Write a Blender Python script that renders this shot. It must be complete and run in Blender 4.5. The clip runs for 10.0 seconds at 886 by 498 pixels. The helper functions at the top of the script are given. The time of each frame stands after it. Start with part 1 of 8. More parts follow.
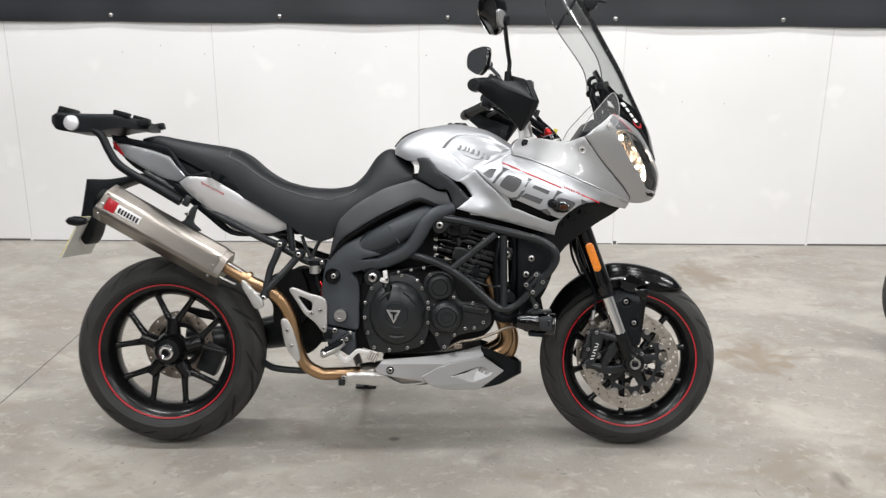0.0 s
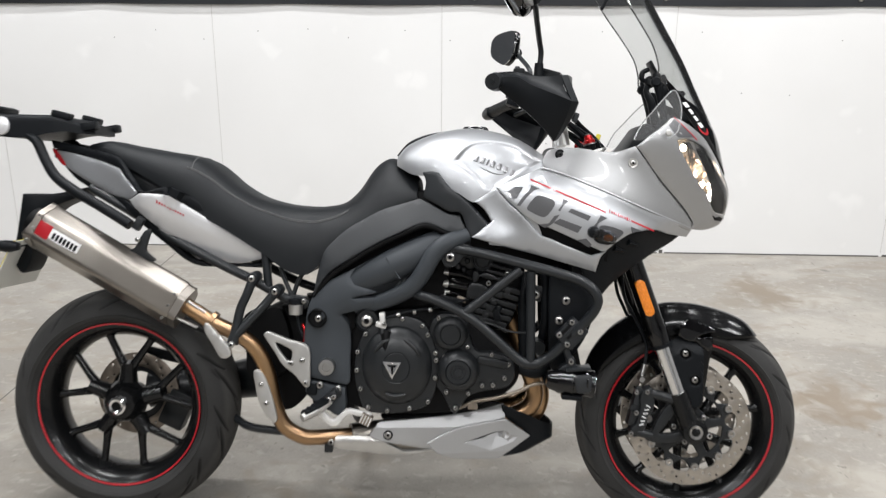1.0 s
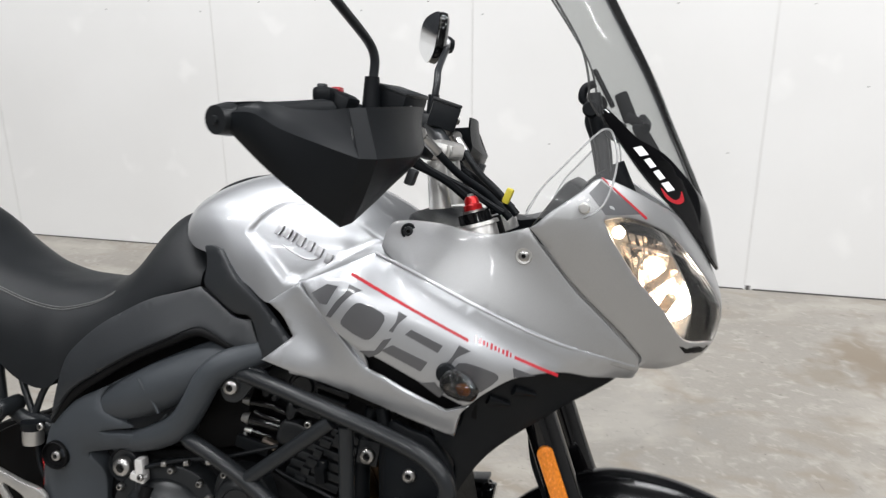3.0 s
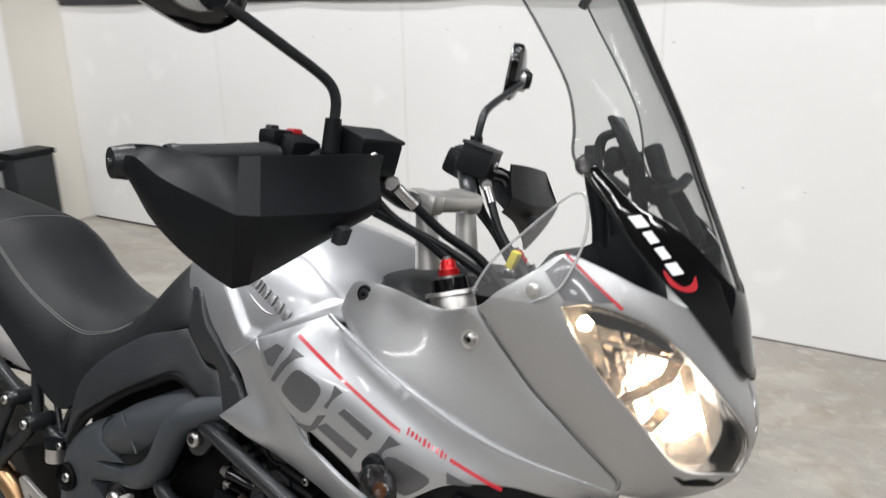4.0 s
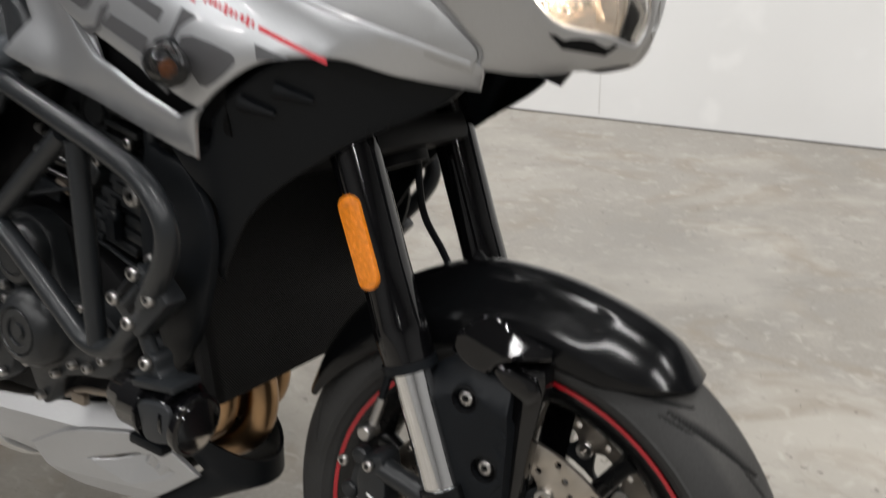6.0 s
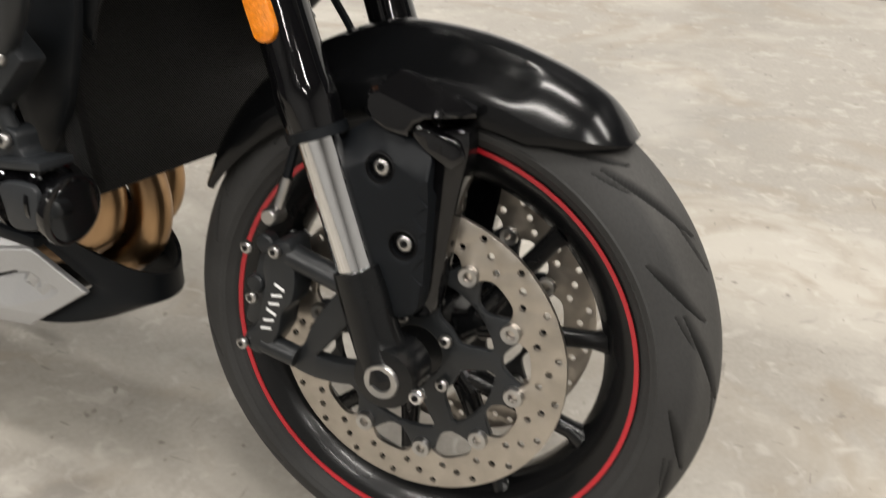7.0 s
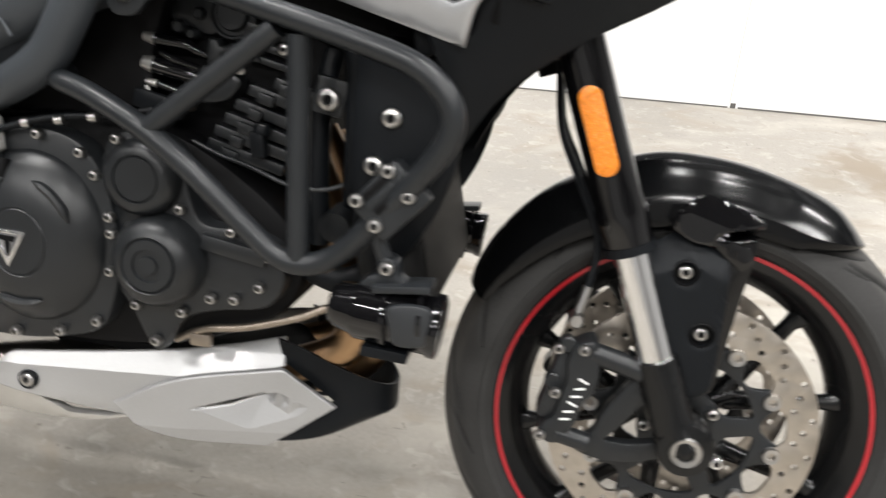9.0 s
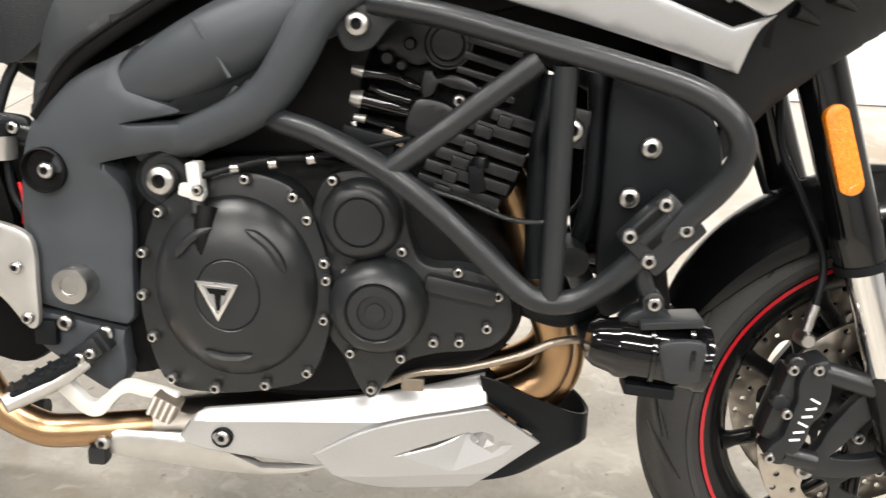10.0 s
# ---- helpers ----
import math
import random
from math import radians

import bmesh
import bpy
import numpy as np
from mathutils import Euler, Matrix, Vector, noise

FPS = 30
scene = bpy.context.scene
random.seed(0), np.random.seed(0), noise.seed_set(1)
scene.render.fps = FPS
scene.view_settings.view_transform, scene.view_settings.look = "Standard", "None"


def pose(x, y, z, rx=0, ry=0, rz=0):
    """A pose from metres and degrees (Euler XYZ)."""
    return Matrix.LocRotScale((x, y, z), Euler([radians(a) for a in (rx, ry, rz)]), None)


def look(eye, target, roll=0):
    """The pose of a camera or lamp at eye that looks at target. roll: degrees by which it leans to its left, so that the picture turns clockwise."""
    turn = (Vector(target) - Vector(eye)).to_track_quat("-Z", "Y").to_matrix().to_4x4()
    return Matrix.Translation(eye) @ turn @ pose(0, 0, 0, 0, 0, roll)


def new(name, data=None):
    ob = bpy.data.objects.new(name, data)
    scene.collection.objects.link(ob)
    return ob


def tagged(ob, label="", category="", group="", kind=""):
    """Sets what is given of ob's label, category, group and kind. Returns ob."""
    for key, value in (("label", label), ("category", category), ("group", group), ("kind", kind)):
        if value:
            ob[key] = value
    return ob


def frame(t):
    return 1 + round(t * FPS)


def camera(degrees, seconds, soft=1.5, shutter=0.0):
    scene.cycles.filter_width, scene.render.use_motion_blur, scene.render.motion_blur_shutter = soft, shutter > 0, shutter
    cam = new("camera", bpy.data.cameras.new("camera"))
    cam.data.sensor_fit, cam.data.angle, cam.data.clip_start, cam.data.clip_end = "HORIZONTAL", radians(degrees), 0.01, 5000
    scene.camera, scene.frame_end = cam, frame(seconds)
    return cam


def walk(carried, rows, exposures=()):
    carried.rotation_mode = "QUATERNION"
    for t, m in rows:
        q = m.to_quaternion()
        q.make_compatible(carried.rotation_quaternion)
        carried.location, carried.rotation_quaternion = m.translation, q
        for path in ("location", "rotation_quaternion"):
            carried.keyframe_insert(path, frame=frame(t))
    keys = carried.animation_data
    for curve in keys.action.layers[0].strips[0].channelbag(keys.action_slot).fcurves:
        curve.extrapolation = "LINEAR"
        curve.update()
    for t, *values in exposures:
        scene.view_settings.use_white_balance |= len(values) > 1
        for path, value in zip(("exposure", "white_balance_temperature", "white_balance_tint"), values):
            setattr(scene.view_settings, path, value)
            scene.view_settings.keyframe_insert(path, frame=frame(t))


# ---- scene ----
cam = camera(56.7, 10.0, soft=1.3, shutter=0.5)
METRES, EYE, TILT, LEAN, TURN = 3.73, 1.397, -15.8, -0.416, -0.107
ROWS = [
    (0.0, 0.0, 0.0, 0.0, 0.0, 0.0, 0.0),
    (0.5, 0.0144, 0.0706, 0.0176, 1.3, -0.96, -0.86),
    (1.0, 0.0152, 0.1426, 0.0361, 2.42, -1.11, -0.51),
    (1.5, 0.0183, 0.2061, 0.0595, 0.52, -0.78, 0.6),
    (2.0, 0.0646, 0.2661, 0.0715, 1.35, -1.07, 0.37),
    (2.5, 0.1171, 0.3194, 0.0862, 7.06, -2.03, -1.49),
    (4.0, 0.2332, 0.4629, 0.1258, 31.05, -3.75, -6.54),
    (4.5, 0.264, 0.472, 0.1301, 35.11, -2.2, -8.85),
    (5.0, 0.2774, 0.4653, 0.1036, 34.69, -3.15, -8.85),
    (5.5, 0.266, 0.4942, 0.0692, 32.27, -7.05, -6.65),
    (6.0, 0.2496, 0.5294, 0.037, 29.03, -11.63, -5.02),
    (7.5, 0.2395, 0.5436, -0.0073, 19.0, -21.35, -5.33),
    (8.0, 0.2158, 0.5293, -0.0062, 15.03, -20.36, -5.85),
    (8.5, 0.1703, 0.4919, -0.0018, 9.98, -13.81, -8.12),
    (9.0, 0.1209, 0.4723, 0.0005, 8.7, -10.93, -4.88),
    (9.5, 0.0699, 0.477, 0.0016, 6.37, -10.6, -2.66),
    (10.0, 0.0344, 0.4737, 0.0044, 3.89, -10.96, -2.52),
]
EXPOSURES = [(0.0, -0.02, 6350, 10), (2.0, -0.06, 6250, 10), (2.5, -0.09, 6250, 10), (4.5, -0.13, 6350, 10), (5.0, -0.15, 6350, 10), (5.5, -0.30, 6450, 10), (6.0, -0.25, 6450, 10), (7.5, 0.38, 6950, 10), (8.5, 0.5, 6600, 10), (9.0, 0.55, 6500, 10), (10.0, 1.0, 6800, 10)]
NEAR = [
    (2.7, look((0.4988, 1.3311, 1.3932), (0.1900, 3.2009, 0.7542), 0.01)),
    (3.8, look((0.7978, 1.7476, 1.3729), (-0.0831, 3.4281, 0.7404), -1.66)),
    (6.2, look((0.9218, 1.9411, 0.9537), (0.0683, 3.5083, 0.0507), -2.82)),
    (7.3, look((0.9155, 1.9486, 0.8346), (0.3341, 3.4630, -0.3352), 0.25)),
]
walk(cam, sorted([(t, pose(0, 0, EYE, TILT, LEAN, TURN) @ pose(METRES * x, METRES * y, METRES * z, 90 + pitch, roll, yaw)) for t, x, y, z, yaw, pitch, roll in ROWS] + NEAR, key=lambda r: r[0]), EXPOSURES)

# ---- light: rows of ceiling tubes in a closed hall ----
world = bpy.data.worlds.new("hall_world")
scene.world = world
world.use_nodes = True
world.node_tree.nodes["Background"].inputs["Color"].default_value = (0.8, 0.85, 0.9, 1)
world.node_tree.nodes["Background"].inputs["Strength"].default_value = 0.3


def ceiling_lamp(x, y, z, sx, sy, watts, colour=(1.0, 0.985, 0.965)):
    lamp = bpy.data.lights.new("ceiling_tube_lamp", "AREA")
    lamp.shape, lamp.size, lamp.size_y, lamp.energy, lamp.color = "RECTANGLE", sx, sy, watts, colour
    ob = new("ceiling_tube_lamp", lamp)
    ob.matrix_world = pose(x, y, z)
    return ob


for lx in (-4.2, -1.4, 1.4, 4.2):
    for ly in (-3.6, -0.8, 2.0, 4.0):
        ceiling_lamp(lx, ly, 4.3, 1.5, 0.22, 76)

# ---- materials ----
def material(name, colour, rough=0.5, metal=0.0, coat=0.0, vary=0.12, scale=8.0, grain=0.0, grain_scale=220.0, second=None, speck=0.0, ior=1.5, random_tone=0.0):
    """Principled surface with a slow stain and a fine grain."""
    m = bpy.data.materials.new(name)
    m.use_nodes = True
    nt = m.node_tree
    b = nt.nodes["Principled BSDF"]
    b.inputs["Roughness"].default_value, b.inputs["Metallic"].default_value, b.inputs["IOR"].default_value = rough, metal, ior
    b.inputs["Coat Weight"].default_value, b.inputs["Coat Roughness"].default_value = coat, 0.06
    co = nt.nodes.new("ShaderNodeTexCoord")
    n1 = nt.nodes.new("ShaderNodeTexNoise")
    n1.inputs["Scale"].default_value, n1.inputs["Detail"].default_value = scale, 5
    n2 = nt.nodes.new("ShaderNodeTexNoise")
    n2.inputs["Scale"].default_value, n2.inputs["Detail"].default_value = grain_scale, 3
    for n in (n1, n2):
        nt.links.new(co.outputs["Object"], n.inputs["Vector"])
    ramp = nt.nodes.new("ShaderNodeValToRGB")
    ramp.color_ramp.elements[0].position, ramp.color_ramp.elements[1].position = 0.3, 0.7
    low = second or tuple(c * (1 - vary) for c in colour)
    ramp.color_ramp.elements[0].color, ramp.color_ramp.elements[1].color = (*low, 1), (*colour, 1)
    nt.links.new(n1.outputs["Fac"], ramp.inputs["Fac"])
    mix = nt.nodes.new("ShaderNodeMix")
    mix.data_type, mix.blend_type = "RGBA", "OVERLAY"
    mix.inputs["Factor"].default_value = speck
    nt.links.new(ramp.outputs["Color"], mix.inputs["A"])
    nt.links.new(n2.outputs["Fac"], mix.inputs["B"])
    nt.links.new(mix.outputs["Result"], b.inputs["Base Color"])
    rr = nt.nodes.new("ShaderNodeMapRange")
    rr.inputs["To Min"].default_value, rr.inputs["To Max"].default_value = max(rough - 0.08, 0.02), min(rough + 0.08, 1)
    nt.links.new(n1.outputs["Fac"], rr.inputs["Value"])
    nt.links.new(rr.outputs["Result"], b.inputs["Roughness"])
    if grain:
        bump = nt.nodes.new("ShaderNodeBump")
        bump.inputs["Strength"].default_value, bump.inputs["Distance"].default_value = grain, 0.002
        nt.links.new(n2.outputs["Fac"], bump.inputs["Height"])
        nt.links.new(bump.outputs["Normal"], b.inputs["Normal"])
    return m


def brushed(name, colour, rough, axis, second):
    """Metal with grain drawn out along one axis."""
    m = material(name, colour, rough, 1.0, second=second, scale=4.0)
    nt = m.node_tree
    b = nt.nodes["Principled BSDF"]
    co, mp, n = nt.nodes.new("ShaderNodeTexCoord"), nt.nodes.new("ShaderNodeMapping"), nt.nodes.new("ShaderNodeTexNoise")
    mp.inputs["Scale"].default_value = tuple(6 if i == axis else 260 for i in range(3))
    n.inputs["Scale"].default_value = 1.0
    nt.links.new(co.outputs["Object"], mp.inputs["Vector"])
    nt.links.new(mp.outputs["Vector"], n.inputs["Vector"])
    bump = nt.nodes.new("ShaderNodeBump")
    bump.inputs["Strength"].default_value, bump.inputs["Distance"].default_value = 0.18, 0.001
    nt.links.new(n.outputs["Fac"], bump.inputs["Height"])
    nt.links.new(bump.outputs["Normal"], b.inputs["Normal"])
    return m


def clear(name, colour, rough=0.02, body=0.0, tint=0.5, ior=1.45):
    """Thin clear plastic: see-through with a gloss, and a little of its own body colour."""
    m = bpy.data.materials.new(name)
    m.use_nodes = True
    nt = m.node_tree
    nt.nodes.remove(nt.nodes["Principled BSDF"])
    out = nt.nodes["Material Output"]
    tr, gl, mx = nt.nodes.new("ShaderNodeBsdfTransparent"), nt.nodes.new("ShaderNodeBsdfGlossy"), nt.nodes.new("ShaderNodeMixShader")
    fr = nt.nodes.new("ShaderNodeFresnel")
    fr.inputs["IOR"].default_value = ior
    tr.inputs["Color"].default_value = (*colour, 1)
    gl.inputs["Roughness"].default_value = rough
    df, mx2 = nt.nodes.new("ShaderNodeBsdfDiffuse"), nt.nodes.new("ShaderNodeMixShader")
    df.inputs["Color"].default_value = (tint, tint, tint, 1)
    mx2.inputs["Fac"].default_value = body
    nt.links.new(tr.outputs[0], mx2.inputs[1])
    nt.links.new(df.outputs[0], mx2.inputs[2])
    nt.links.new(fr.outputs[0], mx.inputs["Fac"])
    nt.links.new(mx2.outputs[0], mx.inputs[1])
    nt.links.new(gl.outputs[0], mx.inputs[2])
    nt.links.new(mx.outputs[0], out.inputs["Surface"])
    return m


def glowing(name, colour, strength):
    m = bpy.data.materials.new(name)
    m.use_nodes = True
    b = m.node_tree.nodes["Principled BSDF"]
    b.inputs["Base Color"].default_value = (*colour, 1)
    b.inputs["Emission Color"].default_value = (*colour, 1)
    b.inputs["Emission Strength"].default_value = strength
    return m


SILVER = material("silver_paint", (0.465, 0.474, 0.490), 0.41, 0.8, 0.45, 0.04, 3.0, speck=0.10, grain_scale=900)
SILVER_MATT = material("satin_silver_paint", (0.40, 0.402, 0.405), 0.44, 0.75, 0.35, 0.04, 3.0, speck=0.10, grain_scale=900)
WHITE_SILVER = material("white_silver_paint", (0.66, 0.66, 0.67), 0.34, 0.45, 0.4, 0.04, 3.0, speck=0.06, grain_scale=900)
PAN = material("belly_silver_paint", (0.41, 0.41, 0.412), 0.42, 0.55, 0.15, 0.05, 6.0, 0.02, 600, speck=0.08)
PLASTIC = material("black_textured_plastic", (0.0062, 0.0074, 0.0090), 0.42, 0, 0, 0.25, 6, 0.12, 900, ior=1.24)
PLASTIC_GREY = material("charcoal_plastic", (0.0165, 0.0188, 0.0216), 0.44, 0, 0, 0.2, 6, 0.10, 900, ior=1.48)
GLOSS = material("gloss_black_paint", (0.003, 0.003, 0.0035), 0.08, 0, 0.3, 0.2, 5, ior=1.42)
GUARD = material("black_mudguard_plastic", (0.0032, 0.0034, 0.0038), 0.18, 0, 0.0, 0.2, 5, ior=1.33)
ENGINE = material("satin_black_engine_paint", (0.0145, 0.0160, 0.0176), 0.34, 0.0, 0, 0.25, 14, 0.10, 500, ior=1.42)
# Blacker than ENGINE: recesses and deep cavities carry their shade in this colour.
ENGINE_DARK = material("deep_black_metal_and_recess_shade", (0.004, 0.004, 0.0045), 0.55, 0.0, 0, 0.3, 14, 0.15, 400, ior=1.22)
FRAME = material("graphite_frame_paint", (0.046, 0.052, 0.059), 0.48, 0.1, 0.0, 0.15, 8, 0.06, 600, ior=1.36)
BAR = material("black_powder_coat", (0.0150, 0.0170, 0.0192), 0.36, 0.0, 0.1, 0.2, 10, 0.10, 700, ior=1.38)
RUBBER = material("tyre_rubber", (0.060, 0.0595, 0.0585), 0.68, 0, 0, 0.3, 9, 0.18, 300, speck=0.2, ior=1.30)


def tread_wear_and_shade(mat):
    """Greyed flanks and a scuffed pale crown, with the grooves' shade put in as dark colour, by a value that the tyre's
    mesh carries.
    """
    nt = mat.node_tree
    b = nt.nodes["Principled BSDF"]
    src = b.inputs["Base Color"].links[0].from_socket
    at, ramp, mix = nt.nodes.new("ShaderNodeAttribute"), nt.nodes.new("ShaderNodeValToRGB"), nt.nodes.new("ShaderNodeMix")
    at.attribute_name = "wear_shade"
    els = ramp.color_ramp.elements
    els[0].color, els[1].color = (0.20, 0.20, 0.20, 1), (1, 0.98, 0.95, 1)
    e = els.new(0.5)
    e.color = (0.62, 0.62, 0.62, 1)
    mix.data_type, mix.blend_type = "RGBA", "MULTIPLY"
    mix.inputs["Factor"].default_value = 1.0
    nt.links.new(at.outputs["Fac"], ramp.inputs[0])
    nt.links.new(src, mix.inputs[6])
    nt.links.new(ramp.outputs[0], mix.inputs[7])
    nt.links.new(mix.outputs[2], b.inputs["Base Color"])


tread_wear_and_shade(RUBBER)
RIM = material("gloss_black_rim", (0.0045, 0.0048, 0.0052), 0.26, 0.0, 0.1, 0.2, 9, ior=1.36)
RED = material("red_rim_tape", (0.40, 0.010, 0.018), 0.35, 0, 0.2, 0.1, 20)
RED_PAINT = material("red_pinstripe", (0.42, 0.008, 0.02), 0.35, 0, 0.4, 0.06, 20)
STEEL = material("steel", (0.47, 0.462, 0.45), 0.30, 1.0, 0, 0.1, 30)
DISC = material("worn_disc_steel", (0.52, 0.475, 0.42), 0.36, 1.0, 0, 0.2, 40, 0.05, 400)
CHROME = material("chrome", (0.80, 0.80, 0.80), 0.10, 1.0, 0, 0.05, 20)
ALU = material("cast_aluminium", (0.58, 0.57, 0.55), 0.38, 0.85, 0, 0.12, 30, 0.08, 400)
GOLD = brushed("heat_tinted_header_pipe", (0.46, 0.29, 0.15), 0.30, 2, (0.26, 0.17, 0.11))
TITAN = brushed("brushed_titanium_can", (0.31, 0.285, 0.255), 0.34, 0, (0.28, 0.255, 0.23))
SEAT = material("black_seat_vinyl", (0.0072, 0.0086, 0.0102), 0.48, 0, 0, 0.2, 12, 0.25, 700, ior=1.32)
LETTER = material("dark_silver_lettering", (0.36, 0.36, 0.37), 0.35, 0.8, 0.2, 0.1, 20)
STITCH = material("grey_stitching", (0.11, 0.11, 0.11), 0.8)
AMBER = material("amber_reflector", (0.85, 0.25, 0.01), 0.25, 0, 0.6, 0.35, 260, 0.5, 500)
DECAL = material("graphite_decal", (0.10, 0.10, 0.105), 0.35, 0.3, 0.4, 0.08, 10)
WHITE = material("white_print", (0.80, 0.80, 0.80), 0.5)
YELLOW = material("yellow_connector", (0.62, 0.52, 0.04), 0.5)
RED_ANOD = material("red_anodised_metal", (0.50, 0.01, 0.012), 0.28, 0.6, 0.2)
RED_LENS = material("red_tail_lens", (0.35, 0.01, 0.015), 0.12, 0, 1.0)
MIRROR = material("mirror_glass", (0.85, 0.86, 0.87), 0.02, 1.0, 0, 0.01)
REFLECTOR = material("headlamp_reflector", (0.90, 0.80, 0.70), 0.13, 0.93, 0, 0.1, 40)
TARNISH = material("tarnished_steel_pipe", (0.34, 0.29, 0.24), 0.38, 0.9, 0, 0.2, 40)
PEDAL = material("polished_pedal_alloy", (0.74, 0.73, 0.71), 0.34, 0.45, 0, 0.08, 30, 0.05, 300)
BRASS_DARK = material("dark_radiator_core", (0.0035, 0.0035, 0.0036), 0.55, 0, 0, 0.4, 300, 0.6, 500, ior=1.25)
def mesh_lines(m, pitch):
    """Fine slanted wires of a guard, as relief and tone."""
    nt = m.node_tree
    b = nt.nodes["Principled BSDF"]
    co, wv, bump, mx = (nt.nodes.new("ShaderNode" + k) for k in ("TexCoord", "TexWave", "Bump", "Mix"))
    wv.wave_type, wv.bands_direction = "BANDS", "DIAGONAL"
    wv.inputs["Scale"].default_value, wv.inputs["Distortion"].default_value = 1.1 / pitch, 0.3
    bump.inputs["Strength"].default_value, bump.inputs["Distance"].default_value = 0.8, 0.002
    mx.data_type = "RGBA"
    mx.inputs["A"].default_value, mx.inputs["B"].default_value = (0.0012, 0.0012, 0.0012, 1), (0.0045, 0.0044, 0.0043, 1)
    nt.links.new(co.outputs["Object"], wv.inputs["Vector"])
    nt.links.new(wv.outputs["Fac"], bump.inputs["Height"])
    nt.links.new(wv.outputs["Fac"], mx.inputs["Factor"])
    nt.links.new(mx.outputs["Result"], b.inputs["Base Color"])
    nt.links.new(bump.outputs["Normal"], b.inputs["Normal"])


mesh_lines(BRASS_DARK, 0.006)
PLATE = material("number_plate_face", (0.62, 0.62, 0.58), 0.4, 0, 0.2, 0.06, 12)
SMOKE = clear("smoked_screen", (0.862, 0.868, 0.865), 0.05, 0.025, 0.45, 1.10)
# Whitish body colour stands in for the highlight on the deflector's rim.
EDGE = clear("pale_edge_highlight", (0.80, 0.81, 0.81), 0.08, 0.30, 0.7, 1.3)
EDGE_DARK = clear("smoked_sheet_edge", (0.55, 0.56, 0.56), 0.10, 0.35, 0.10, 1.4)
CLEAR = clear("clear_plastic", (0.985, 0.988, 0.988), 0.05, 0.03, 0.9, 1.15)
LENS = clear("headlamp_lens", (0.98, 0.965, 0.94), 0.04, 0.02, 0.8, 1.3)
LAMP = glowing("lit_headlamp_bulb", (1.0, 0.90, 0.78), 45.0)
SIDELAMP = glowing("lit_side_bulb", (1.0, 0.80, 0.55), 60.0)
BANNER = material("black_banner_sheet", (0.022, 0.024, 0.028), 0.42, 0, 0, 0.2, 2.5, 0.1, 120)


def wall_material():
    """White painted boards with filler patches, smears and faint scuffs."""
    m = material("painted_wall", (0.79, 0.788, 0.782), 0.6, 0, 0, 0.05, 0.9, 0.06, 90, second=(0.728, 0.724, 0.715))
    nt = m.node_tree
    b = nt.nodes["Principled BSDF"]
    co = nt.nodes.new("ShaderNodeTexCoord")
    v = nt.nodes.new("ShaderNodeTexVoronoi")
    v.inputs["Scale"].default_value = 3.3
    wob, add = nt.nodes.new("ShaderNodeTexNoise"), nt.nodes.new("ShaderNodeVectorMath")
    wob.inputs["Scale"].default_value = 6
    add.operation = "MULTIPLY_ADD"
    add.inputs[1].default_value = (0.25, 0.25, 0.25)
    nt.links.new(co.outputs["Object"], wob.inputs["Vector"])
    nt.links.new(wob.outputs["Color"], add.inputs[0])
    nt.links.new(co.outputs["Object"], add.inputs[2])
    nt.links.new(add.outputs[0], v.inputs["Vector"])
    r = nt.nodes.new("ShaderNodeValToRGB")
    r.color_ramp.elements[0].position, r.color_ramp.elements[1].position = 0.10, 0.24
    r.color_ramp.elements[0].color, r.color_ramp.elements[1].color = (0.38, 0.38, 0.38, 1), (0, 0, 0, 1)
    nt.links.new(v.outputs["Distance"], r.inputs["Fac"])
    mx = nt.nodes.new("ShaderNodeMix")
    mx.data_type = "RGBA"
    mx.inputs["B"].default_value = (0.875, 0.87, 0.86, 1)
    old = b.inputs["Base Color"].links[0].from_socket
    nt.links.new(r.outputs["Color"], mx.inputs["Factor"])
    nt.links.new(old, mx.inputs["A"])
    nt.links.new(mx.outputs["Result"], b.inputs["Base Color"])
    return m


